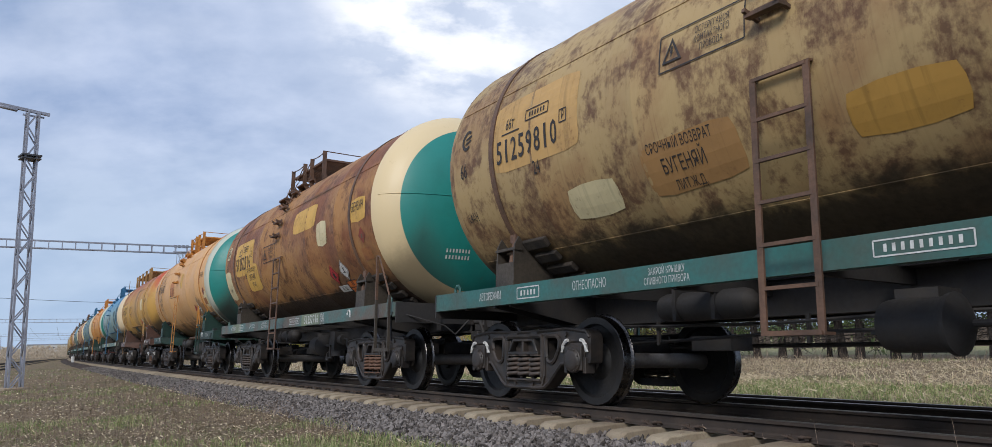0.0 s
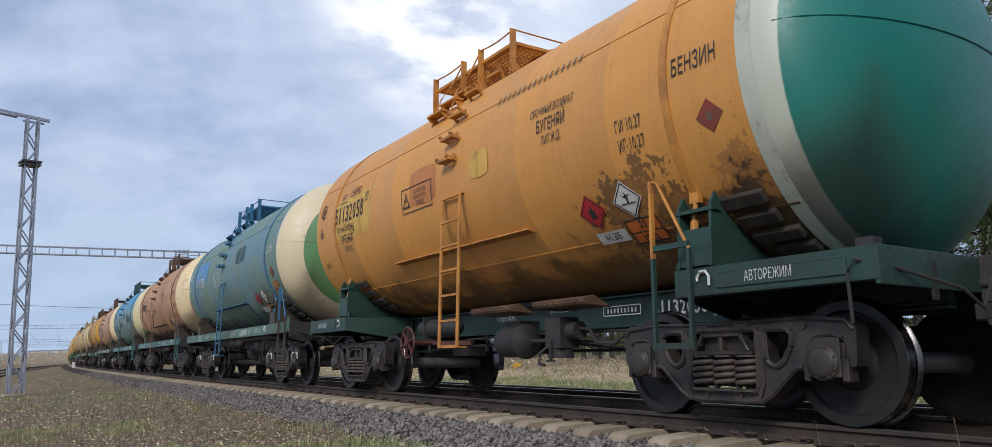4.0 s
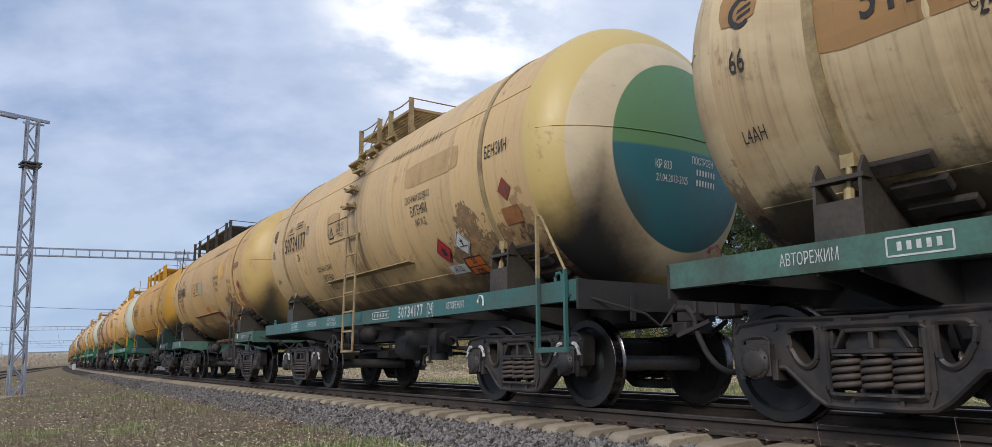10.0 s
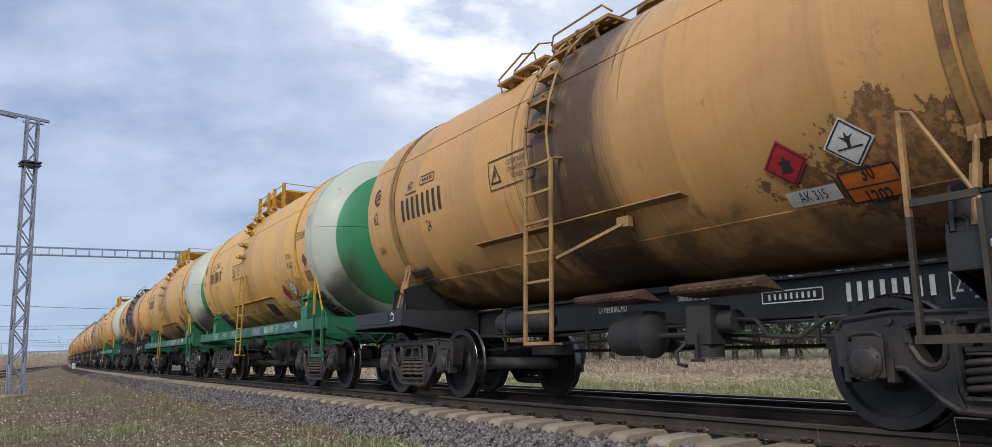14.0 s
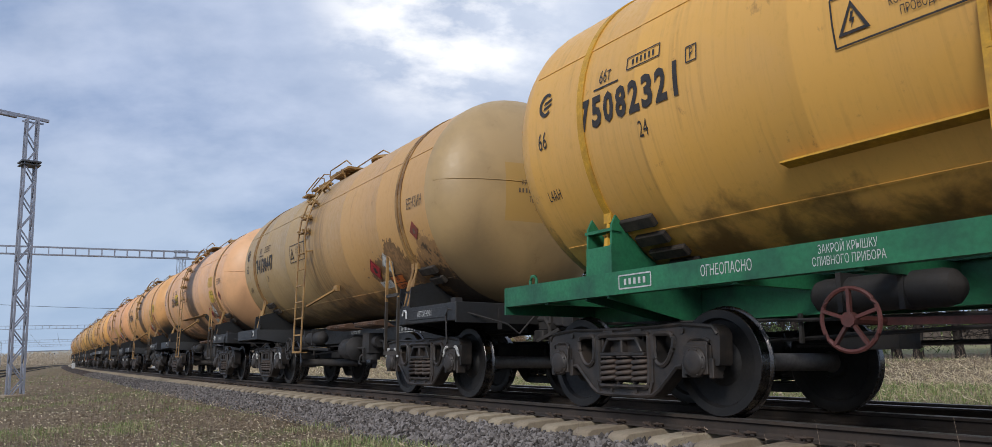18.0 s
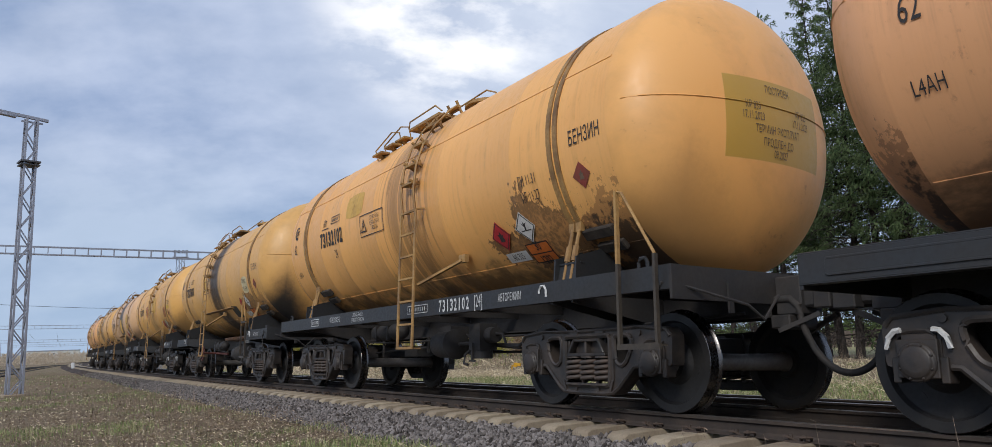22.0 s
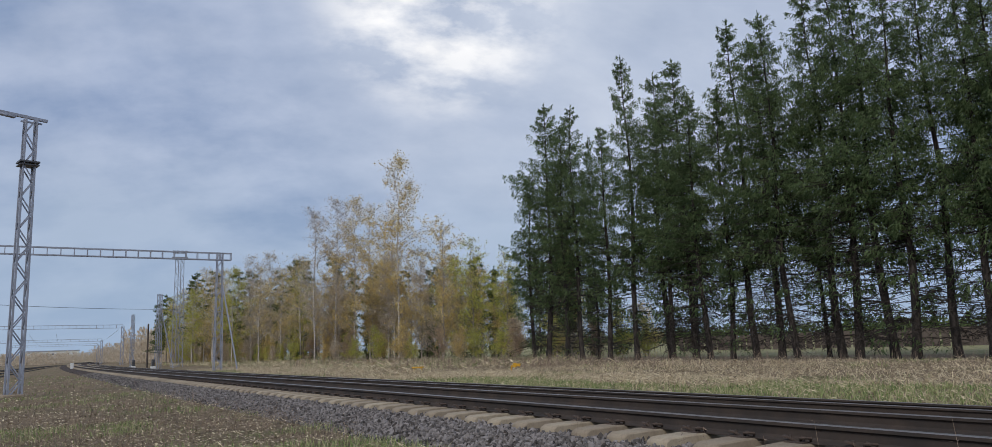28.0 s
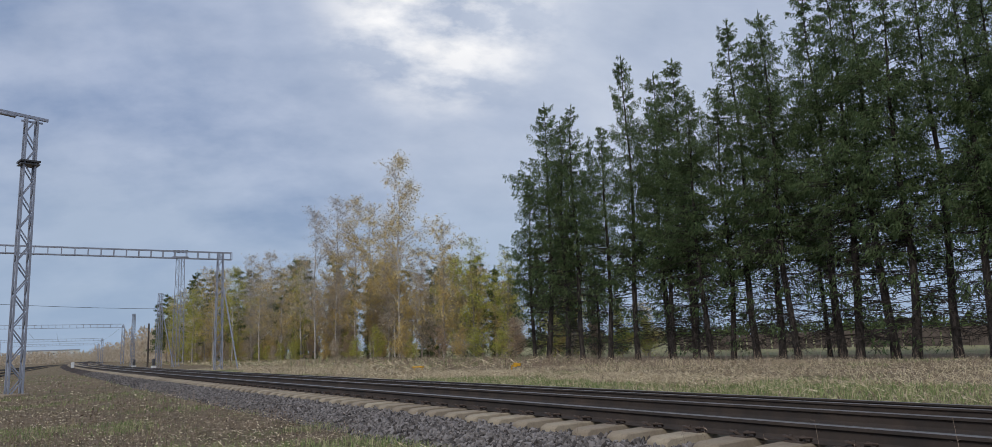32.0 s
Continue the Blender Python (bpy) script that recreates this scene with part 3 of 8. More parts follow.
def build_stones():
    rng = random.Random(5)
    ico = bmesh.new()
    bmesh.ops.create_icosphere(ico, subdivisions=1, radius=1.0)
    iv = [v.co.copy() for v in ico.verts]
    iff = [tuple(v.index for v in f.verts) for f in ico.faces]
    ico.free()
    s = Shape()

    def stone(q, off, size):
        p = place(q, off, ballast_z(off) + size * .25)
        r = Euler((rng.uniform(0, 6), rng.uniform(0, 6), rng.uniform(0, 6))).to_matrix()
        sc = Vector((rng.uniform(.8, 1.5), rng.uniform(.55, 1.0), rng.uniform(.35, .8))) * size
        jit = [rng.uniform(.6, 1.25) for _ in iv]
        o = len(s.v)
        for v, j in zip(iv, jit):
            w = r @ Vector((v.x * sc.x * j, v.y * sc.y * j, v.z * sc.z * j))
            s.v.append((p.x + w.x, p.y + w.y, p.z + w.z))
        s.f.extend((a + o, b + o, c + o) for a, b, c in iff)

    for q0, q1, count in ((-1.5, 8, 3000), (-9, -1.5, 9000), (-17, -9, 8000), (-30, -17, 6200), (-60, -30, 4200)):
        for _ in range(count):
            off = rng.choice((rng.uniform(-2.55, -1.0), rng.uniform(-2.4, -1.4)))
            q = rng.uniform(q0, q1)
            if off > -1.42 and abs((q + .16) / .511 - round((q + .16) / .511)) < .27:
                continue
            stone(q, off, rng.uniform(.015, .039) if off > -2.3 else rng.uniform(.014, .034))
    for _ in range(1500):   # strays in the grass, and between the rails
        stone(rng.uniform(-22, -1.5), rng.uniform(-3.0, -2.4), rng.uniform(.015, .03))
    for _ in range(900):
        stone(rng.uniform(-20, -2), rng.uniform(-.6, .6), rng.uniform(.02, .04))
    s.m = [0] * len(s.f)
    ob = part("ballast_stones", s.mesh("ballast_stones", 0, 0, False), STONE)
    tagged(ob, "loose grey and brownish crushed stones beside the rails", "gravel", "", "stuff")
# ======== tank wagons ========
PITCH = 12.02        # from coupler to coupler
WHEEL_R = 0.45
PIVOT = 3.9
AXLE = 0.925


def rounded(poly, r=.03, n=3):
    """The polygon with its corners rounded off."""
    out = []
    m = len(poly)
    for i in range(m):
        p, a, b = Vector(poly[i]), Vector(poly[i - 1]), Vector(poly[(i + 1) % m])
        q = min(r, (a - p).length * .45, (b - p).length * .45)
        s, e = p + (a - p).normalized() * q, p + (b - p).normalized() * q
        for k in range(n + 1):
            f = k / n
            out.append(tuple(s * (1 - f) ** 2 + p * 2 * f * (1 - f) + e * f ** 2))
    return out


def m_side_frame():
    """A cast side frame: one plate with three openings and raised rims."""
    half = [(0, .765), (.45, .775), (.74, .785), (.95, .77), (1.10, .755), (1.165, .69), (1.15, .42), (1.085, .42), (1.075, .60), (.99, .625), (.86, .625), (.795, .59), (.785, .43), (.74, .40), (.68, .395), (.46, .20), (.375, .15), (.25, .14), (0, .14)]
    outer = half + [(-x, z) for x, z in half[::-1] if x]
    hole = [(.425, .70), (.61, .70), (.66, .66), (.645, .575), (.575, .455), (.51, .415), (.445, .44), (.415, .51), (.41, .66)]
    mid = [(-.35, .705), (.35, .705), (.35, .42), (.335, .23), (-.335, .23), (-.35, .42)]
    loops = [rounded(outer, .03, 2), rounded(hole, .03, 2), rounded([(-x, z) for x, z in hole], .03, 2), rounded(mid, .04, 2)]
    bm = bmesh.new()
    for lp in loops:
        vs = [bm.verts.new((x, -1.085, z)) for x, z in lp]
        for a, b in zip(vs, vs[1:] + vs[:1]):
            bm.edges.new((a, b))
    bmesh.ops.triangle_fill(bm, use_beauty=True, edges=bm.edges[:])
    g = bmesh.ops.extrude_face_region(bm, geom=bm.faces[:])
    bmesh.ops.translate(bm, verts=[v for v in g["geom"] if isinstance(v, bmesh.types.BMVert)], vec=(0, .15, 0))
    s = Shape()
    bm.verts.index_update()
    s.add([v.co for v in bm.verts], [tuple(v.index for v in q.verts) for q in bm.faces])
    bm.free()
    for lp, r in ((loops[1], .024), (loops[2], .024), (loops[3], .026)):
        s.tube([(x, -1.088, z) for x, z in lp + lp[:1]], r, 6)
    low = [(.74, .405), (.68, .40), (.46, .205), (.375, .155), (.25, .145), (0, .145), (-.25, .145), (-.375, .155), (-.46, .205), (-.68, .40), (-.74, .405)]
    s.tube([(x, -1.085, z + .012) for x, z in low], .022, 6)
    s.tube([(x, -1.085, z - .015) for x, z in ((-1.14, .69), (-1.09, .75), (-.74, .785), (-.45, .775), (0, .768), (.45, .775), (.74, .785), (1.09, .75), (1.14, .69))], .018, 6)
    for k in (-1, 1):
        s.cyl((k * .76, -1.105, .715), (k * .76, -1.08, .715), .026, n=10)
        s.box((k * .20, -1.09, .735), (.13, .02, .035))
        s.bar((k * .382, -1.082, .28), (k * .382, -1.082, .70), .03, .03, up=(0, 1, 0))
        # ribs at the foot of the columns and the wear plates of the jaws
        s.bar((k * .34, -1.09, .17), (k * .382, -1.09, .28), .028, .03, up=(0, 1, 0))
        s.bar((k * .17, -1.09, .155), (k * .17, -1.09, .22), .025, .025, up=(0, 1, 0))
        s.box((k * .80, -1.01, .50), (.03, .17, .18))
        s.box((k * 1.06, -1.01, .50), (.03, .17, .17))
        s.tube([(k * .82, -1.088, .615), (k * .87, -1.088, .645), (k * .98, -1.088, .645), (k * 1.06, -1.088, .62)], .017, 6)
    return s.mesh("side_frame", 0, 32)


def m_bolster():
    s = Shape()
    for k in (-1, 1):
        s.box((0, k * .55, .62), (.46, 1.0, .17))
        # the bolster's end: an arched plate over two pockets
        s.box((0, k * 1.045, .525), (.60, .15, .035))
        s.box((0, k * 1.045, .665), (.36, .15, .03))
        s.box((0, k * 1.045, .595), (.035, .15, .12))
        s.box((0, k * .99, .60), (.44, .03, .13))
        for x in (-1, 1):
            s.prism([(x * .285, .54), (x * .245, .54), (x * .165, .68), (x * .205, .68)], k * 1.045 - .075, k * 1.045 + .075)
            s.prism([(x * .29, .545), (x * .345, .53), (x * .345, .66), (x * .30, .68)], k * 1.02 - .06, k * 1.02 + .06)
        # brake beam and hangers
        s.bar((k * .42, -.75, .42), (k * .42, .75, .42), .07, .07)
        for y in (-.76, .76):
            s.box((k * .445, y, .45), (.05, .09, .30))
            s.bar((k * .42, y, .50), (k * .36, y, .74), .03, .03)
    s.cyl((0, 0, .68), (0, 0, .78), .16, n=16)
    s.box((0, 0, .70), (.30, 1.5, .06))
    return s.mesh("bogie", 0.008, 35)


def m_spring():
    s = Shape()
    pts = []
    for i in range(int(4.5 * 12) + 1):
        a = 2 * math.pi * i / 12
        pts.append((.094 * math.cos(a), .094 * math.sin(a), .265 + .225 * i / (4.5 * 12)))
    s.tube(pts, .0205, 8)
    s.cyl((0, 0, .232), (0, 0, .245), .10, n=12)
    s.cyl((0, 0, .495), (0, 0, .508), .10, n=12)
    return s.mesh("spring", 0, 50)


def m_axle_box():
    s = Shape()
    s.box((0, -1.03, .47), (.26, .20, .24))
    s.box((0, -1.02, .60), (.22, .16, .05))
    s.lathe([(-1.10, .125), (-1.145, .125), (-1.15, .105), (-1.165, .10), (-1.17, .06), (-1.172, .001)], 20, "y", (0, 0, .45))
    for i in range(8):
        a = math.pi / 4 * i + .39
        s.cyl((.108 * math.cos(a), -1.145, .45 + .108 * math.sin(a)), (.108 * math.cos(a), -1.16, .45 + .108 * math.sin(a)), .013, n=6)
    for k in (-1, 1):
        s.box((k * .15, -1.05, .40), (.05, .12, .16))
    return s.mesh("axle_box", 0.008, 35)


def m_wheelset():
    s = Shape()
    prof = [(-.70, .10), (-.70, .14), (-.742, .16), (-.752, .345), (-.722, .375), (-.72, .462), (-.727, .476), (-.740, .478), (-.750, .468), (-.758, .454),
            (-.845, .447), (-.85, .443), (-.85, .375), (-.812, .355), (-.795, .20), (-.845, .15), (-.862, .145), (-.862, .09)]
    mats = [0, 0, 0, 0, 2, 1, 1, 1, 1, 1, 1, 2, 0, 0, 0, 0, 0]
    s.lathe(prof, 48, "y", (0, 0, 0), mats)
    s.lathe([(-a, r) for a, r in prof][::-1], 48, "y", (0, 0, 0), mats[::-1])
    o = len(s.m)
    s.lathe([(-1.0, .001), (-1.0, .065), (-.88, .07), (-.86, .10), (-.70, .10), (-.66, .085), (-.1, .08), (.1, .08), (.66, .085), (.70, .10), (.86, .10), (.88, .07), (1.0, .065), (1.0, .001)], 18, "y")
    for i in range(o, len(s.m)):
        s.m[i] = 3
    # cast marks on the plate
    s.box((0, -.80, .27), (.06, .012, .02))
    s.box((.10, -.80, -.25), (.05, .012, .02))
    return s.mesh("wheelset", 0, 30)


def m_frame_full():
    s = Shape()
    for k in (-1, 1):
        s.box((0, k * .18, 1.01), (10.8, .02, .34))
        s.box((0, k * .22, 1.17), (10.8, .10, .018))
        s.box((0, k * .22, .85), (10.8, .10, .018))
        s.box((k * 5.41, 0, 1.10), (.03, 2.84, .28))
        s.box((k * 5.36, 0, 1.235), (.12, 2.80, .016))
        s.box((k * 5.0, 0, 1.232), (.62, 2.74, .010))
        # bolster, deep in the middle and shallow at the sills
        for y in (-1, 1):
            for x in (-.16, .16):
                vs = [(k * 3.9 + x - .012, y * .2, .80), (k * 3.9 + x + .012, y * .2, .80), (k * 3.9 + x + .012, y * 1.39, 1.02), (k * 3.9 + x - .012, y * 1.39, 1.02),
                      (k * 3.9 + x - .012, y * .2, 1.22), (k * 3.9 + x + .012, y * .2, 1.22), (k * 3.9 + x + .012, y * 1.39, 1.22), (k * 3.9 + x - .012, y * 1.39, 1.22)]
                s.add(vs, [(0, 1, 2, 3), (7, 6, 5, 4), (0, 4, 5, 1), (1, 5, 6, 2), (2, 6, 7, 3), (3, 7, 4, 0)])
            s.box((k * 3.9, y * .8, 1.222), (.46, 1.2, .016))
        for x in (1.3, 2.3, 4.7):
            s.box((k * x, 0, 1.09), (.06, 2.76, .13))
    s.box((0, 0, 1.09), (.06, 2.76, .13))
    s.box((0, 0, 1.18), (10.8, .40, .012))
    return s.mesh("frame", 0, 35)


def m_sill():
    prof = [(-1.32, 1.247), (-1.417, 1.247), (-1.417, 1.043), (-1.32, 1.043), (-1.32, 1.055), (-1.403, 1.060), (-1.403, 1.230), (-1.32, 1.235)]
    n = len(prof)
    s = Shape()
    s.add([(x, y, z) for x in (-5.42, 5.42) for y, z in prof], [tuple(range(n)), tuple(range(2 * n - 1, n - 1, -1))] + [(i, (i + 1) % n, (i + 1) % n + n, i + n) for i in range(n)])
    return s.mesh("side_sill", 0, 35)


def m_frame_short():
    s = Shape()
    for k in (-1, 1):
        s.box((0, k * .24, 1.0), (10.6, .02, .34))
        s.box((0, k * .28, 1.165), (10.6, .12, .018))
        s.box((0, k * .28, .84), (10.6, .12, .018))
        for y in (-1, 1):
            for x in (-.2, .2):
                vs = [(k * 3.9 + x - .012, y * .25, .80), (k * 3.9 + x + .012, y * .25, .80), (k * 3.9 + x + .012, y * 1.34, 1.0), (k * 3.9 + x - .012, y * 1.34, 1.0),
                      (k * 3.9 + x - .012, y * .25, 1.17), (k * 3.9 + x + .012, y * .25, 1.17), (k * 3.9 + x + .012, y * 1.34, 1.17), (k * 3.9 + x - .012, y * 1.34, 1.17)]
                s.add(vs, [(0, 1, 2, 3), (7, 6, 5, 4), (0, 4, 5, 1), (1, 5, 6, 2), (2, 6, 7, 3), (3, 7, 4, 0)])
    s.box((0, 0, 1.17), (10.6, .50, .012))
    return s.mesh("frame", 0, 35)


def m_end_frame():
    """The short side frame at one end: pressed side plates, headstock and deck."""
    s = Shape()
    for y in (-1, 1):
        s.box((4.57, y * 1.38, 1.075), (1.74, .014, .20))
        s.box((4.57, y * 1.33, 1.18), (1.74, .11, .012))
        s.box((4.57, y * 1.33, .972), (1.74, .11, .012))
        s.box((4.68, y * 1.39, 1.075), (1.1, .016, .11))       # pressed panel
        s.bar((4.15, y * 1.392, 1.13), (5.22, y * 1.392, 1.13), .016, .016)
        s.bar((4.15, y * 1.392, 1.02), (5.22, y * 1.392, 1.02), .016, .016)
        # tapered plate running in to the centre sill
        s.add([(3.70, y * 1.38, .97), (3.70, y * 1.38, 1.18), (3.42, y * .30, 1.18), (3.42, y * .30, .80), (3.70, y * 1.36, .97), (3.70, y * 1.36, 1.18), (3.44, y * .28, 1.18), (3.44, y * .28, .80)],
              [(0, 1, 2, 3), (7, 6, 5, 4), (1, 5, 6, 2), (0, 3, 7, 4), (0, 4, 5, 1), (3, 2, 6, 7)])
    s.box((5.43, 0, 1.06), (.03, 2.76, .25))
    s.box((5.38, 0, 1.184), (.12, 2.74, .012))
    s.add([(3.42, -.30, 1.19), (3.70, -1.36, 1.19), (5.42, -1.36, 1.19), (5.42, 1.36, 1.19), (3.70, 1.36, 1.19), (3.42, .30, 1.19),
           (3.42, -.30, 1.182), (3.70, -1.36, 1.182), (5.42, -1.36, 1.182), (5.42, 1.36, 1.182), (3.70, 1.36, 1.182), (3.42, .30, 1.182)],
          [(0, 1, 2, 3, 4, 5), (11, 10, 9, 8, 7, 6), (0, 6, 7, 1), (1, 7, 8, 2), (2, 8, 9, 3), (3, 9, 10, 4), (4, 10, 11, 5), (5, 11, 6, 0)])
    return s.mesh("end_frame", 0.004, 35)


def m_barrel(R, ZC, seams):
    s = Shape()
    prof = [(-4.72, R)]
    for x in seams:
        prof += [(x - .03, R), (x - .012, R + .005), (x + .012, R + .005), (x + .03, R)]
    prof += [(4.72, R)]
    s.lathe(prof, 72, "x", (0, 0, ZC))
    return s.mesh("tank", 0, 30)


def m_seam(R, ZC, a, k):
    """A lengthwise weld."""
    q = radians(a)
    y, z = k * R * math.cos(q), ZC + R * math.sin(q)
    return Shape().bar((-4.70, y, z), (4.70, y, z), .02, .012, up=(0, k * math.cos(q), math.sin(q))).mesh("weld_seam")


DOME = 0.74


def dome_x(r, R):
    return 4.72 + DOME * math.sqrt(max(0.0, 1 - (r / R) ** 2))


def m_head(R, ZC):
    s = Shape()
    prof = [(4.72 + DOME * math.sin(math.pi / 2 * i / 14), max(.002, R * math.cos(math.pi / 2 * i / 14))) for i in range(15)]
    s.lathe(prof, 72, "x", (0, 0, ZC))
    # the weld across the end
    pts = []
    for i in range(25):
        y = -R * .97 + 2 * R * .97 * i / 24
        pts.append((dome_x(math.hypot(y, .10), R) + .002, y, ZC + .10))
    s.tube(pts, .008, 4)
    return s.mesh("tank_end", 0, 30)


def m_band(R, ZC, x, w=.085):
    """A strap over the tank from saddle to saddle, with its tightening rods."""
    s = Shape()
    vs, fs = [], []
    a0, n = -38, 44
    for i in range(n + 1):
        q = radians(a0 + (180 - 2 * a0) * i / n)
        for r in (R + .002, R + .016):
            for dx in (-w / 2, w / 2):
                vs.append((x + dx, -r * math.cos(q), ZC + r * math.sin(q)))
    for i in range(n):
        a, b = i * 4, i * 4 + 4
        fs += [(a + 2, a + 3, b + 3, b + 2), (a, a + 2, b + 2, b), (a + 1, b + 1, b + 3, a + 3)]
    s.add(vs, fs)
    q = radians(a0)
    for k in (-1, 1):
        p0 = Vector((x, k * (R + .02) * math.cos(q), ZC + (R + .02) * math.sin(q)))
        p1 = Vector((x, k * 1.32, 1.22))
        s.cyl(p0, p1, .022, n=8)
        m = p0.lerp(p1, .35)
        s.cyl(m, p0.lerp(p1, .62), .036, n=8)
        s.box(p0, (w * 1.2, .05, .10))
    return s.mesh("strap", 0, 35)


def m_saddle(R, ZC):
    """A cradle over one bolster, on one side."""
    s = Shape()
    for x in (-.17, .17):
        pts = []
        for a in (-37, -45, -54, -62, -72) if R > 1.5 else (-49, -55, -61, -67, -73):
            q = radians(a)
            pts.append((-(R + .04) * math.cos(q), ZC + (R + .04) * math.sin(q)))
        poly = [(-1.36, 1.20), (-.30, 1.20)] + pts[::-1] + [(-1.34, pts[0][1] - .10)]
        poly = [p for p in poly if p[1] >= 1.2 or p[0] in (-1.36, -.30)]
        n = len(poly)
        vs = [(x - .012, y, z) for y, z in poly] + [(x + .012, y, z) for y, z in poly]
        s.add(vs, [tuple(range(n)), tuple(range(2 * n - 1, n - 1, -1))] + [((i + 1) % n, i, i + n, (i + 1) % n + n) for i in range(n)])
    if R > 1.5:
        s.box((0, -1.345, 1.36), (.36, .018, .30))
        s.box((0, -1.30, 1.66), (.40, .10, .03))
    else:
        s.box((0, -1.30, 1.30), (.36, .018, .22), 0, Matrix.Rotation(radians(-14), 3, "X"))
        s.box((0, -1.27, 1.42), (.38, .05, .02))
    return s.mesh("saddle", 0, 35)


def m_timber(R, ZC, i):
    s = Shape()
    q = radians((-42, -49, -56, -63)[i])
    c = Vector((.05 * i - .06, -(R + .03) * math.cos(q), ZC + (R + .03) * math.sin(q)))
    s.box(c, (.44 - .07 * (i % 2), .12, .06), 0, Matrix.Rotation(-q - math.pi / 2, 3, "X"))
    return s.mesh("timber", 0.01, 35)


def build_ladder(T, mat, x0, x1, z0, z1, y0, y1, label, step=.30):
    """A side ladder: the first stile carries the second, the rungs and the bottom step."""
    def stile(x):
        return Shape().bar((x, y0, z0), (x, y1, z1), .05, .018, up=(0, 1, 0)).bar((x, y1, z1), (x, y1 + .12, z1 + .02), .05, .018).mesh("stile", 0, 35)
    key = (x0, z0, y0)
    L = part("ladder", stored(("lad0",) + key, stile, x0), mat, T, label)
    part("stile", stored(("lad1",) + key, stile, x1), mat, L)
    for i in range(int((z1 - z0) / step) + 1):
        z = z0 + .02 + i * step
        y = y0 + (y1 - y0) * (z - z0) / (z1 - z0)
        part("rung", stored(("rung", i) + key, lambda: Shape().bar((x0, y, z), (x1, y, z), .026, .026).mesh("rung", 0, 35)), mat, L)
    part("step", stored(("lstep",) + key, lambda: Shape().box(((x0 + x1) / 2, y0 + .05, z0 + .01), (x1 - x0 + .02, .14, .02)).mesh("step", 0, 35)), mat, L)


def m_foothold(R, ZC, x0, x1, a):
    q = radians(a)
    c, d = math.cos(q), math.sin(q)
    s = Shape()
    for x in (x0, x1):
        s.bar((x, -(R - .01) * c, ZC + (R - .01) * d), (x, -(R + .16) * c, ZC + (R + .16) * d + .03), .03, .03)
    s.box(((x0 + x1) / 2, -(R + .10) * c, ZC + (R + .10) * d), (x1 - x0 + .04, .07, .03))
    s.box(((x0 + x1) / 2, -(R + .03) * c, ZC + (R + .03) * d + .05), (x1 - x0, .02, .06))
    return s.mesh("foothold", 0, 35)


def surf(R, ZC, y):
    return ZC + math.sqrt(R * R - y * y)


def m_grating(x0, x1, y0, y1, z, holes=False):
    """A deck of expanded metal in an angle-iron frame."""
    def cuts(a, b, n, bar):
        out = [a, a + .04]
        for i in range(1, n):
            c = a + (b - a) * i / n
            out += [c - bar / 2, c + bar / 2]
        return out + [b - .04, b]
    bx, by = (.010, .010) if not holes else (.10, .075)
    xs = cuts(x0, x1, int((x1 - x0) / (.07 if not holes else .16)), bx)
    ys = cuts(min(y0, y1), max(y0, y1), max(4, int(abs(y1 - y0) / (.07 if not holes else .13))), by)
    nx, ny = len(xs), len(ys)
    s = Shape()
    s.v = [(x, y, z + d) for d in (.02, -.02) for y in ys for x in xs]
    o = nx * ny

    def solid(i, j):
        return 0 <= i < nx - 1 and 0 <= j < ny - 1 and (i % 2 == 0 or j % 2 == 0)
    for j in range(ny - 1):
        for i in range(nx - 1):
            if not solid(i, j):
                continue
            a, b, c, d = j * nx + i, j * nx + i + 1, (j + 1) * nx + i + 1, (j + 1) * nx + i
            s.f += [(a, b, c, d), (d + o, c + o, b + o, a + o)]
            for (p, q), (u, w) in (((i, j - 1), (a, b)), ((i + 1, j), (b, c)), ((i, j + 1), (c, d)), ((i - 1, j), (d, a))):
                if not solid(p, q):
                    s.f.append((w, u, u + o, w + o))
    s.m = [0] * len(s.f)
    return s.mesh("platform", 0, 35)


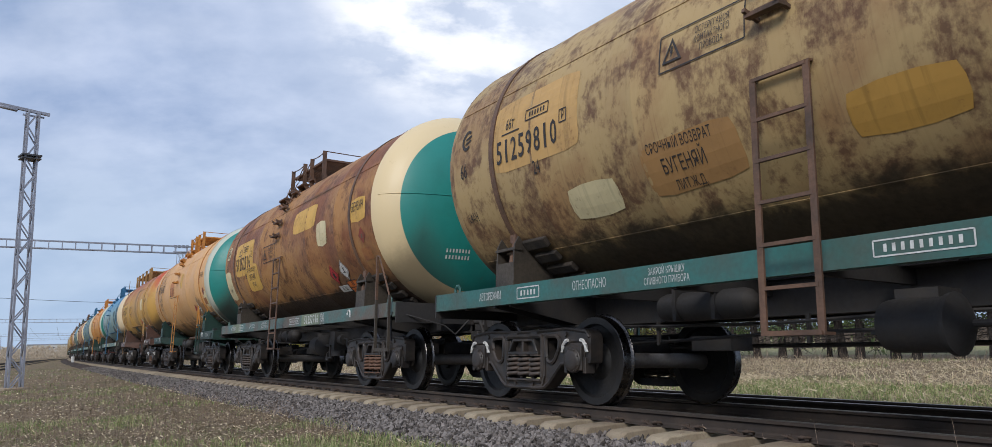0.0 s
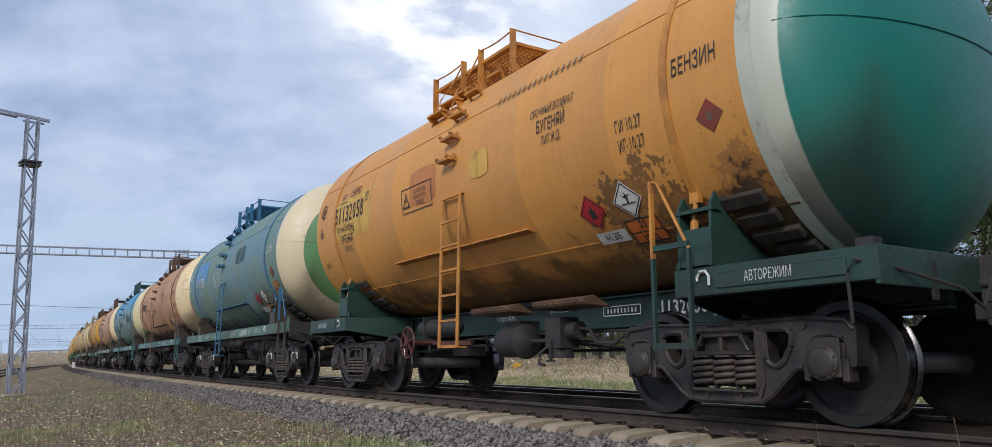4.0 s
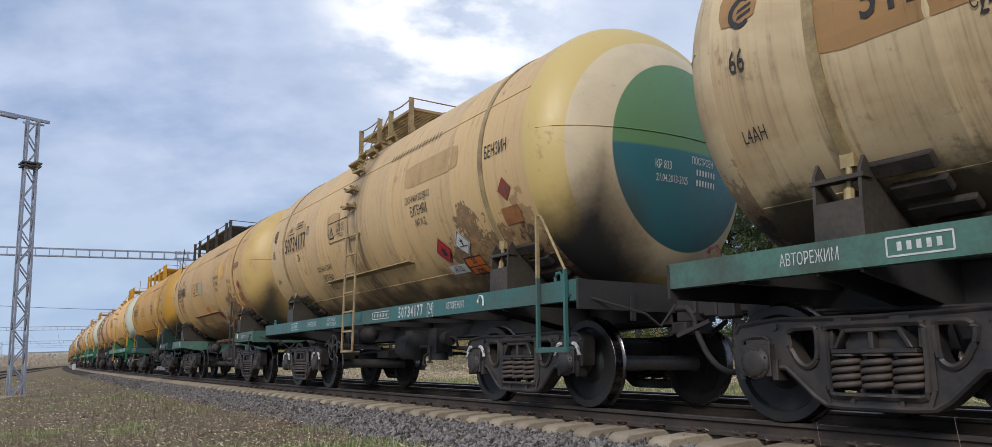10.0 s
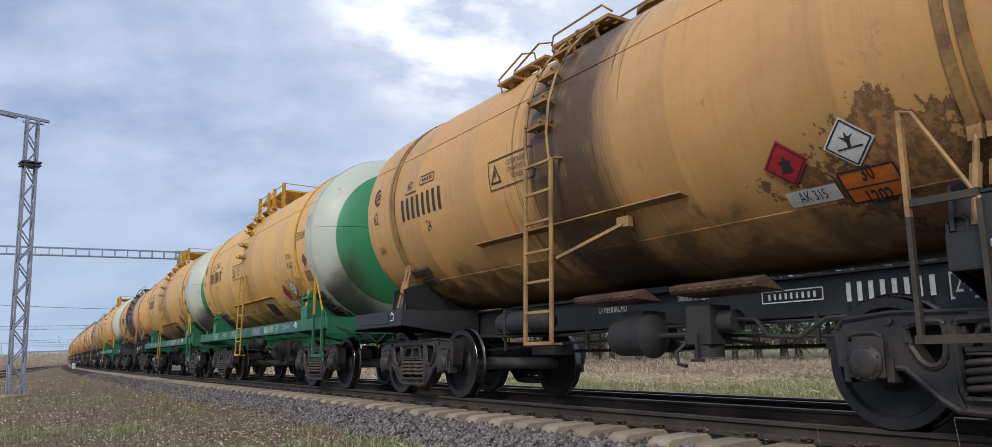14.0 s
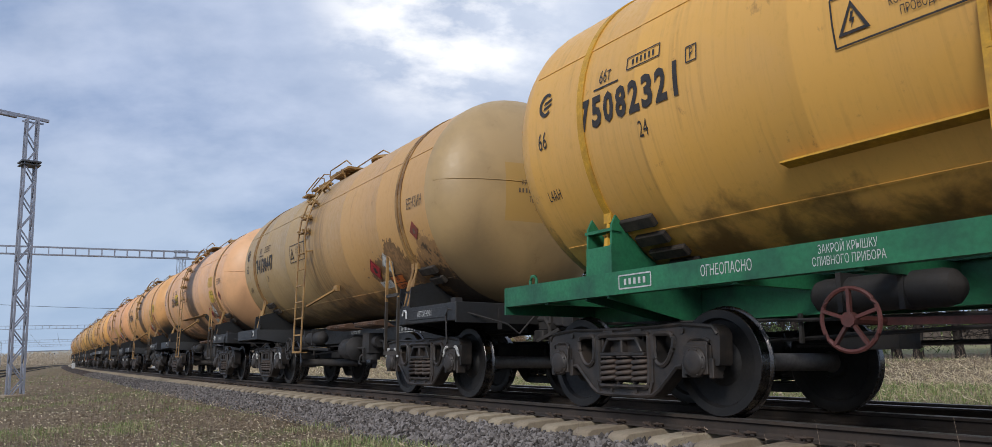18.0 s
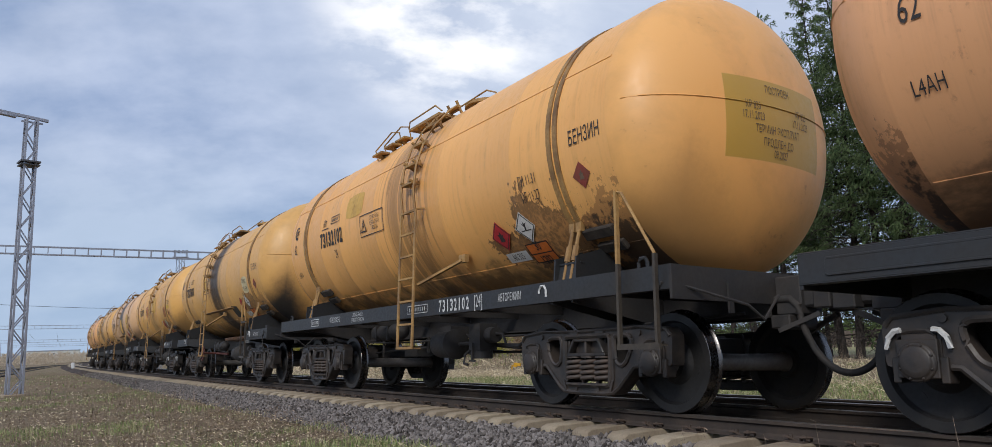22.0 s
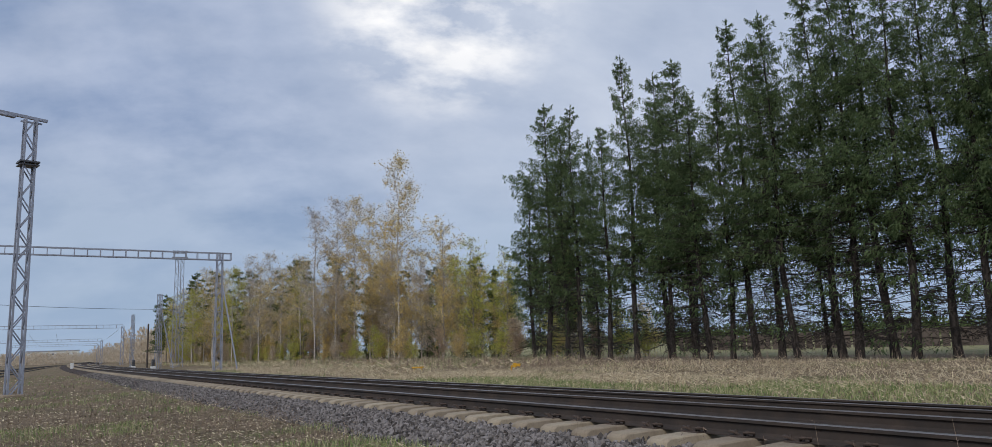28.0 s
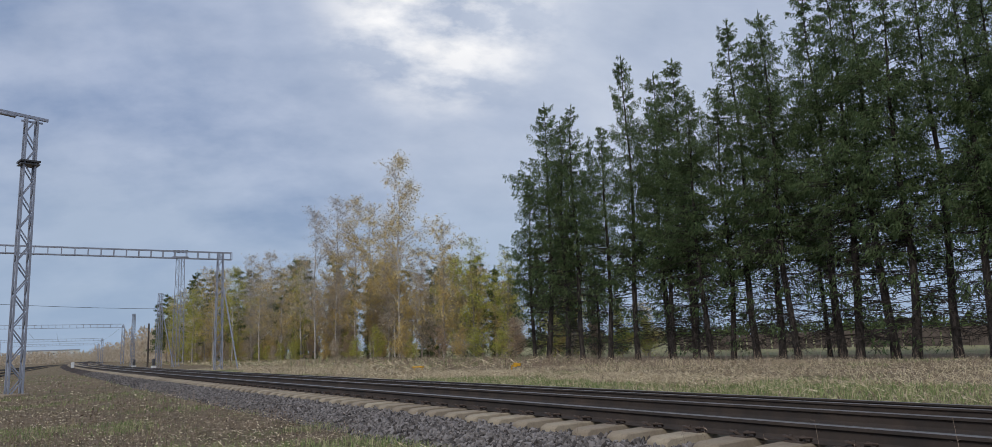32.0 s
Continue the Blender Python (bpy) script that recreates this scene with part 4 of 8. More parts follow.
def build_platform(T, mat, R, ZC, kind, label):
    """A deck beside the hatch; posts, rails and the steps up to it are pieces of it."""
    zt = ZC + R
    if kind == "low":
        z = zt - .08
        P = part("platform", stored(("plb", R), m_grating, -.80, .22, -.86, -.40, z, True), mat, T, label)

        def rail(*pts):
            return Shape().tube(pts, .013, 5).mesh("hand_rail", 0, 60)
        part("hand_rail", stored(("plb1", R), rail, (-.80, -.86, z + .02), (-.76, -.86, z + .13), (.12, -.86, z + .15), (.22, -.80, z + .05)), mat, P)
        part("hand_rail", stored(("plb2", R), rail, (-.72, -.44, z + .02), (-.70, -.44, z + .17), (.95, -.46, z + .21), (1.20, -.46, z + .10), (1.24, -.46, surf(R, ZC, .46))), mat, P)
        for q in (0, -.36):
            part("hand_rail", stored(("plb3", R, q), rail, (-1.28 + q, -1.02, surf(R, ZC, 1.02)), (-1.30 + q, -1.06, surf(R, ZC, 1.02) + .16), (-.98 + q, -.92, z + .10), (-.80 + q, -.86, z + .06), (-.74 + q, -.84, surf(R, ZC, .84))), mat, P)
        for i, a in enumerate((44, 51, 57)):
            part("step", stored(("plb4", R, i), lambda: Shape().box((-1.30 + .14 * i, -(R + .07) * math.cos(radians(a)), ZC + (R + .07) * math.sin(radians(a))), (.36, .16, .03)).bar((-1.30 + .14 * i, -R * math.cos(radians(a)), ZC + R * math.sin(radians(a)) - .02), (-1.30 + .14 * i, -(R + .12) * math.cos(radians(a)), ZC + (R + .10) * math.sin(radians(a))), .10, .03).mesh("step", 0, 35)), mat, P)
        return
    z, top = zt + .12, zt + .30
    xs = (-1.50, -.66, -.19, .60) if kind == "wide" else (-5.15, -4.28, -2.93, -1.58, -.25, .28)
    P = part("platform", stored(("pla", R, kind), m_grating, xs[0], xs[-1], -.90, .90 if kind == "wide" else .0, z), mat, T, label)
    for k in (-1, 1):
        if k == 1 and kind != "wide":
            continue
        for x in xs:
            part("post", stored(("plp", R, x, k), lambda: Shape().bar((x, k * .915, surf(R, ZC, .9) + .0), (x, k * .915, top), .085, .02, up=(1, 0, 0)).box((x, k * .90, surf(R, ZC, .9) + .04), (.11, .07, .10)).mesh("post", 0, 35)), mat, P)
        for a, b in ((0, 1), (2, 3)) if kind == "wide" else [(q, q + 1) for q in range(5)]:
            pts = [(xs[a] + (xs[b] - xs[a]) * q / 4, k * .915, top - .012 - .03 * math.sin(math.pi * q / 4)) for q in range(5)]
            part("hand_rail", stored(("plr", R, xs[a], k), lambda: Shape().tube(pts, .011, 5).mesh("hand_rail", 0, 60)), mat, P)
    x = xs[-1]
    e = .80 if kind == "wide" else .0
    part("hand_rail", stored(("ple", R, kind), lambda: Shape().tube([(x, -.915, top - .01), (x, e - .12, top - .02), (x, e - .02, top - .06), (x, e, z)], .011, 5).mesh("hand_rail", 0, 60)), mat, P)
    if kind == "wide":
        for q in (-.66, -.19):
            pts = [(q, -.93, top - .04), (q - .12, -1.02, zt - .02), (q - .22, -1.16, zt - .26), (q - .20, -1.30, surf(R, ZC, 1.30))]
            part("hand_rail", stored(("plh", R, q), lambda: Shape().tube(pts, .012, 5).mesh("hand_rail", 0, 60)), mat, P)
        for i, a in enumerate((37, 45, 53)):
            c, d = math.cos(radians(a)), math.sin(radians(a))
            part("step", stored(("pls", R, i), lambda: Shape().box((-.62 + .08 * i, -(R + .09) * c, ZC + (R + .09) * d), (.42, .15, .025)).bar((-.80 + .08 * i, -R * c, ZC + R * d - .03), (-.80 + .08 * i, -(R + .16) * c, ZC + (R + .12) * d), .02, .09).bar((-.44 + .08 * i, -R * c, ZC + R * d - .03), (-.44 + .08 * i, -(R + .16) * c, ZC + (R + .12) * d), .02, .09).mesh("step", 0, 35)), mat, P)


def build_end_ladder(T, mat, R, ZC):
    zt = ZC + R - .05

    def stile(y):
        return Shape().bar((-5.58, y, .60), (-5.50, y, 2.9), .055, .02, up=(0, 1, 0)).bar((-5.50, y, 2.9), (-5.05, y, zt + .12), .055, .02, up=(0, 1, 0)).mesh("stile", 0, 35)
    L = part("ladder", stored("els0", stile, -1.28), mat, T, "steel end ladder")
    part("stile", stored("els1", stile, -.90), mat, L)
    for i in range(11):
        z = .66 + i * .31
        x = -5.58 + .08 * (z - .6) / 2.3 if z < 2.9 else -5.5 + .45 * (z - 2.9) / (zt + .12 - 2.9)
        part("rung", stored(("elr", i), lambda: Shape().bar((x, -1.28, z), (x, -.90, z), .028, .028).mesh("rung", 0, 35)), mat, L)
    part("bracket", stored("elb", lambda: Shape().bar((-5.55, -1.1, 1.5), (-5.3, -1.1, 1.3), .04, .04).mesh("bracket", 0, 35)), mat, L)


def m_hatch(R, ZC):
    s = Shape()
    zt = ZC + R
    s.lathe([(zt - .12, .36), (zt + .10, .36), (zt + .10, .42), (zt + .15, .42), (zt + .20, .25), (zt + .22, .01)], 24, "z", (.35, 0, 0))
    for x in (-.35, 1.05):
        s.cyl((x, 0, zt - .05), (x, 0, zt + .16), .09, n=12)
        s.cyl((x, 0, zt + .16), (x, 0, zt + .20), .12, n=12)
    return s.mesh("hatch", 0, 35)


def m_shelf(R, ZC):
    """Angle iron that turns drips away from the placards."""
    s = Shape()
    q = radians(-35)
    c = Vector((0, -(R + .03) * math.cos(q), ZC + (R + .03) * math.sin(q)))
    s.box(c + Vector((-.15, 0, 0)), (3.4, .11, .016), 0, Matrix.Rotation(radians(-12), 3, "X"))
    s.box(c + Vector((-.15, .045, .03)), (3.4, .014, .07))
    return s.mesh("drip_rail", 0, 35)


def m_step_post(dx):
    s = Shape()
    w = .40 if dx == 0 else .46
    s.bar((3.55 + dx, -1.47, .57), (3.55 + dx, -1.47, 1.30), .036, .03)
    s.bar((3.55 + dx + w, -1.47, .57), (3.55 + dx + w, -1.47, 1.34), .036, .03)
    s.bar((3.52 + dx, -1.47, .58), (3.58 + dx + w, -1.47, .58), .03, .05)
    s.box((3.55 + dx + w / 2, -1.42, .59), (w, .12, .015))
    if dx == 0:
        s.bar((3.55, -1.47, 1.38), (3.95, -1.47, 1.38), .03, .045)
    return s.mesh("step_frame", 0, 35)


def m_hand_bar(dx):
    s = Shape()
    w = .40 if dx == 0 else .46
    s.bar((3.55 + dx, -1.47, 1.30), (3.55 + dx, -1.47, 1.96), .036, .03)
    s.tube([(3.55 + dx, -1.47, 1.95), (3.62 + dx, -1.47, 1.93), (3.55 + dx + w, -1.47, 1.34)], .014, 6)
    return s.mesh("hand_rail", 0, 45)


def build_coupler(T, mat, Q):
    C = part("coupler", stored("cp0", lambda: Shape().box((5.75, .0, 1.03), (.34, .20, .22)).mesh("coupler", .02, 35)), mat, T, "automatic coupler", Q)
    for nm, c, d in (("draft_pocket", (5.56, 0, 1.03), (.26, .30, .34)), ("jaw", (5.90, .13, 1.03), (.20, .14, .30)), ("knuckle", (5.90, -.12, 1.03), (.16, .10, .26)), ("carrier_plate", (5.50, 0, .80), (.20, .40, .12))):
        part(nm, stored(("cp", nm), lambda: Shape().box(c, d).mesh(nm, .012, 35)), mat, C)
    for k in (-1, 1):
        part("hanger", stored(("cph", k), lambda: Shape().bar((5.50, k * .22, .72), (5.85, k * .12, .86), .03, .04).mesh("hanger", 0, 35)), mat, C)


def m_hose():
    s = Shape()
    pts = []
    for i in range(13):
        q = i / 12
        pts.append((5.66 + .355 * q ** 1.5, -.14 + .14 * q ** 1.5, .90 - .54 * math.sin(q * math.pi * .5)))
    s.tube(pts, .03, 8)
    s.tube([(5.40, -.14, 1.0), (5.58, -.14, 1.0), (5.66, -.14, .93), (5.66, -.14, .86)], .036, 8)
    return s.mesh("brake_hose", 0, 50)


def m_lever():
    s = Shape()
    s.tube([(5.25, -1.40, .70), (5.25, -1.42, 1.02), (5.30, -1.42, 1.10), (5.40, -1.30, 1.08), (5.62, -.75, .92), (5.66, -.60, .80), (5.62, -.35, 1.02)], .013, 6)
    s.box((5.36, -1.33, 1.16), (.12, .10, .16))
    s.bar((5.44, -.75, .86), (5.44, -.75, 1.12), .06, .02)
    return s.mesh("uncoupling_lever", 0, 45)


def m_brake_cyl():
    s = Shape()
    s.lathe([(.05, .001), (.05, .10), (.09, .17), (.14, .185), (.50, .185), (.54, .21), (.57, .21), (.60, .16), (.66, .05), (.66, .001)], 20, "x", (0, -.72, .70))
    s.cyl((.66, -.72, .70), (1.05, -.72, .70), .025, n=8)
    s.box((.32, -.60, .90), (.30, .30, .10))
    return s.mesh("brake_cylinder", 0, 35)


def m_reservoir():
    s = Shape()
    s.lathe([(-2.05, .001), (-2.04, .06), (-1.99, .115), (-1.92, .13), (-1.08, .13), (-1.01, .115), (-.96, .06), (-.95, .001)], 20, "x", (0, -.80, .93))
    for x in (-1.75, -1.3):
        s.box((x, -.80, .94), (.04, .275, .285))
    return s.mesh("air_reservoir", 0, 35)


def m_valve():
    s = Shape()
    s.box((1.25, -.70, .78), (.28, .26, .34))
    s.cyl((1.25, -.70, .50), (1.25, -.70, .64), .13, n=12)
    s.cyl((1.42, -.70, .80), (1.58, -.70, .80), .10, n=12)
    s.cyl((1.02, -.70, .66), (1.10, -.70, .66), .07, n=10)
    s.bar((1.25, -.86, .70), (1.25, -.86, .46), .025, .03)
    s.bar((1.18, -.86, .47), (1.32, -.86, .47), .025, .025)
    s.tube([(1.55, -.70, .82), (1.8, -.74, .80), (1.95, -.78, .66), (2.25, -.80, .64), (2.45, -.74, .78), (3.0, -.6, .80)], .02, 6)
    s.tube([(1.02, -.70, .66), (.95, -.80, .55), (1.0, -.84, .44), (1.1, -.84, .42)], .018, 6)
    return s.mesh("air_valve", 0, 35)


def m_rods():
    s = Shape()
    s.tube([(-3.2, -.30, .62), (-1.2, -.42, .68), (1.0, -.55, .70), (3.2, -.32, .62)], .018, 6)
    s.tube([(-3.0, .25, .60), (3.0, .28, .60)], .022, 6)
    s.bar((.0, -.75, .66), (.06, .35, .62), .05, .03)
    s.bar((1.04, -.75, .70), (1.04, .35, .62), .05, .03)
    s.tube([(-5.3, -.40, .88), (-2.2, -.55, .78), (-.9, -.62, .76), (.2, -.5, .80), (2.6, -.5, .78), (5.3, -.40, .88)], .017, 6)
    for x in (-2.4, -.7, 2.2):
        s.bar((x, -.5, .60), (x, -.5, .84), .03, .03)
    s.box((-2.05, 0, .62), (.5, .30, .14))
    s.box((2.2, 0, .62), (.4, .24, .12))
    return s.mesh("brake_rigging", 0, 40)


def m_outlet(R, ZC):
    s = Shape()
    s.cyl((.0, 0, .62), (.0, 0, ZC - R + .06), .13, n=14)
    s.cyl((.0, 0, .56), (.0, 0, .66), .17, n=14)
    s.bar((-.22, 0, .60), (.22, 0, .60), .05, .05)
    s.bar((0, -.26, .70), (0, .26, .70), .04, .04)
    s.box((.0, 0, 1.18), (.9, .8, .06))
    return s.mesh("drain_outlet", 0, 35)


def m_tray(R, ZC):
    """Slotted heat-shield trays under the barrel."""
    s = Shape()
    for x0, x1 in ((-.34, .60), (1.05, 2.0)):
        s.add([(x0, -.98, 1.115), (x1, -.98, 1.115), (x1, -.84, 1.15), (x0, -.84, 1.15), (x0, -.96, 1.05), (x1, -.96, 1.05), (x1, -.60, 1.03), (x0, -.60, 1.03)],
              [(0, 1, 2, 3), (0, 4, 5, 1), (4, 7, 6, 5), (3, 2, 6, 7), (0, 3, 7, 4), (1, 5, 6, 2)])
        n = 9
        for i in range(n):
            s.box((x0 + (x1 - x0) * (i + .5) / n, -.975, 1.08), (.05, .02, .02))
    return s.mesh("tray", 0.006, 35)


def m_handwheel(spokes=5):
    s = Shape()
    c = Vector((-1.42, -1.34, .72))
    R = .205
    s.tube([(c.x + R * math.cos(2 * math.pi * i / 28), c.y, c.z + R * math.sin(2 * math.pi * i / 28)) for i in range(29)], .016, 6)
    for i in range(spokes):
        a = 2 * math.pi * i / spokes + .3
        s.bar(c, c + Vector((R * math.cos(a), .0, R * math.sin(a))), .022, .03, up=(0, 1, 0))
    s.cyl(c - Vector((0, .02, 0)), c + Vector((0, .45, 0)), .03, n=8)
    s.cyl(c - Vector((0, .03, 0)), c + Vector((0, .03, 0)), .05, n=10)
    s.bar(c + Vector((0, .4, 0)), c + Vector((.9, .5, -.02)), .05, .05)
    return s.mesh("handbrake_wheel", 0, 40)


def m_brace():
    s = Shape()
    s.bar((.12, -1.52, 1.45), (.75, -1.22, 1.72), .05, .03)
    s.box((.75, -1.20, 1.74), (.16, .06, .10))
    return s.mesh("brace", 0, 35)


def m_lug():
    s = Shape()
    s.tube([(-.055, 0, 0), (-.055, 0, .07), (-.03, 0, .11), (.03, 0, .11), (.055, 0, .07), (.055, 0, 0)], .017, 6)
    return s.mesh("lifting_lug", 0, 45)


# ---- lettering ----
def letters(text, size, bold=0.0):
    """Flat outlines of a text: vertices and faces, centred on its own middle, size high."""
    key = ("txt", text, bold)
    if key not in STORE:
        cu = bpy.data.curves.new("letters", "FONT")
        cu.body, cu.size, cu.align_x, cu.align_y = text, 1.0, "CENTER", "CENTER"
        cu.resolution_u = 2
        cu.offset = bold
        ob = bpy.data.objects.new("letters", cu)
        scene.collection.objects.link(ob)
        me = bpy.data.meshes.new_from_object(ob.evaluated_get(bpy.context.evaluated_depsgraph_get()))
        STORE[key] = ([tuple(v.co) for v in me.vertices], [tuple(p.vertices) for p in me.polygons])
        bpy.data.objects.remove(ob)
        bpy.data.curves.remove(cu)
        bpy.data.meshes.remove(me)
    v, f = STORE[key]
    return [(x * size * 0.74, y * size * 1.28) for x, y, _ in v], f


def grid_rect(w, h, nx, ny):
    v = [(-w / 2 + w * i / nx, -h / 2 + h * j / ny) for j in range(ny + 1) for i in range(nx + 1)]
    f = [(j * (nx + 1) + i, j * (nx + 1) + i + 1, (j + 1) * (nx + 1) + i + 1, (j + 1) * (nx + 1) + i) for j in range(ny) for i in range(nx)]
    return v, f


def bars(n, h, w=None, gap=None):
    """A row of upright bars in place of a number."""
    w = w or h * .36
    gap = gap or h * .22
    vs, fs = [], []
    for i in range(n):
        v, f = grid_rect(w, h, 1, 4)
        o = len(vs)
        x = (i - (n - 1) / 2) * (w + gap)
        vs += [(a + x, b) for a, b in v]
        fs += [tuple(k + o for k in q) for q in f]
    return vs, fs


def turned(v, deg):
    c, s = math.cos(radians(deg)), math.sin(radians(deg))
    return [(x * c - y * s, x * s + y * c) for x, y in v]


def on_tank(flat, x, z, R, ZC, off=.006, name="lettering"):
    """Lays flat outlines on the camera side of the barrel at height z."""
    v, f = flat
    a0 = math.asin(max(-.99, min(.99, (z - ZC) / R)))
    vs = []
    for px, py in v:
        a = a0 + py / R
        vs.append((x + px, -(R + off) * math.cos(a), ZC + (R + off) * math.sin(a)))
    s = Shape()
    s.add(vs, f)
    return s.mesh(name, 0, 0, False)


def on_end(flat, y, z, R, ZC, off=.006):
    v, f = flat
    vs = []
    for px, py in v:
        r = math.hypot(y + px, z + py - ZC)
        vs.append((dome_x(r, R) + off, y + px, z + py))
    s = Shape()
    s.add(vs, f)
    return s.mesh("lettering", 0, 0, False)


def on_side(flat, x, z, y=-1.4215):
    v, f = flat
    s = Shape()
    s.add([(x + a, y, z + b) for a, b in v], f)
    return s.mesh("lettering", 0, 0, False)


def diamond(w):
    v, f = grid_rect(w, w, 5, 5)
    return turned(v, 45), f


def flame(w):
    v = [(-.16, -.22), (.16, -.22), (.13, -.02), (.19, .08), (.08, .06), (.03, .26), (-.06, .08), (-.17, .13), (-.12, -.02)]
    return [(x * w, y * w) for x, y in v], [tuple(range(len(v)))]


def dead_tree(w):
    v = [(-.30, -.14), (.32, -.14), (.32, -.10), (.04, -.10), (.08, .10), (.20, .20), (.05, .15), (.0, .28), (-.04, .13), (-.18, .2), (-.03, .04), (-.04, -.10), (-.30, -.10)]
    return [(x * w, y * w) for x, y in v], [(0, 1, 2, 3, 11, 12), (3, 4, 10, 11), (4, 5, 6), (4, 6, 7, 8, 10), (8, 9, 10)]


def fitted(flat, w, h):
    """Outlines stretched to a width and a height."""
    v, fs = flat
    x0, x1 = min(a for a, _ in v), max(a for a, _ in v)
    z0, z1 = min(b for _, b in v), max(b for _, b in v)
    k = w if x1 - x0 > .27 * (z1 - z0) else w * .36
    vs = [((a - (x0 + x1) / 2) * k / (x1 - x0), (b - (z0 + z1) / 2) * h / (z1 - z0)) for a, b in v]
    # cut across at short steps, so that the strokes follow the barrel
    bm = bmesh.new()
    bv = [bm.verts.new((a, b, 0)) for a, b in vs]
    for g in fs:
        bm.faces.new([bv[q] for q in g])
    for k in range(1, 8):
        bmesh.ops.bisect_plane(bm, geom=bm.verts[:] + bm.edges[:] + bm.faces[:], plane_co=(0, h * (k / 8 - .5), 0), plane_no=(0, 1, 0))
    bm.verts.index_update()
    vs, fs = [(v.co.x, v.co.y) for v in bm.verts], [tuple(v.index for v in q.verts) for q in bm.faces]
    bm.free()
    return vs, fs


def frame_box(w, h, t=.012):
    """A thin painted rectangle outline."""
    vs, fs = [], []
    for cx, cy, a, b in ((0, h / 2, w, t), (0, -h / 2, w, t), (-w / 2, 0, t, h), (w / 2, 0, t, h)):
        v, f = grid_rect(a, b, 2, 2)
        o = len(vs)
        vs += [(x + cx, y + cy) for x, y in v]
        fs += [tuple(q + o for q in g) for g in f]
    return vs, fs


def swirl(r):
    """The railway's round emblem as a plain open ring with a slanted stroke."""
    vs, fs = [], []
    for k in range(13):
        a = radians(50 + 22 * k)
        for q in (r, r * (.62 if 2 < k < 10 else .74)):
            vs.append((q * math.cos(a) * .85, q * math.sin(a)))
    fs += [(2 * k, 2 * k + 1, 2 * k + 3, 2 * k + 2) for k in range(12)]
    for dy in (0, .42):
        o = len(vs)
        vs += [(-.25 * r, (-.45 + dy) * r), (.75 * r, (-.2 + dy) * r), (.75 * r, (.0 + dy) * r), (-.15 * r, (-.22 + dy) * r)]
        fs.append((o, o + 1, o + 2, o + 3))
    return vs, fs


# what is painted on the barrels; a wagon whose number cannot be read has None
NUMBERS = {0: ("51259810", -3.18, 2.69, .143), 1: ("51252716", -2.95, 2.63, .163), 2: ("51116358", -3.24, 2.90, .154), 3: ("50595537", -3.08, 2.70, .185), 4: ("57967754", -3.00, 2.60, .165),
           5: ("51132058", -3.22, 2.83, .155), 8: ("57771396", -3.16, 2.61, .155), 9: ("51253029", -2.98, 2.65, .170), 10: ("50595248", -3.14, 2.67, .170), 11: ("51251031", -2.92, 2.71, .147),
           12: ("50734177", -3.09, 2.72, .160), 13: ("50594886", -3.18, 2.69, .168), 14: ("50595024", -3.12, 2.74, .168), 15: ("75081703", -3.17, 2.67, .160), 18: ("75082303", -3.14, 2.74, .165),
           19: ("73150351", -2.56, 2.60, .157), 20: ("75082321", -3.20, 2.72, .165), 21: ("74138447", -3.08, 2.56, .162), 22: ("73110165", -2.49, 2.49, .154), 23: ("74055146", -3.06, 2.54, .165),
           24: ("73146656", -2.75, 2.56, .156), 25: ("73132102", -2.54, 2.56, .135), 26: ("73176000", -3.16, 2.59, .140), 27: ("73177479", -2.54, 2.57, .138), 28: ("73147589", -3.06, 2.51, .150), 29: ("73137184", -2.87, 2.50, .140)}


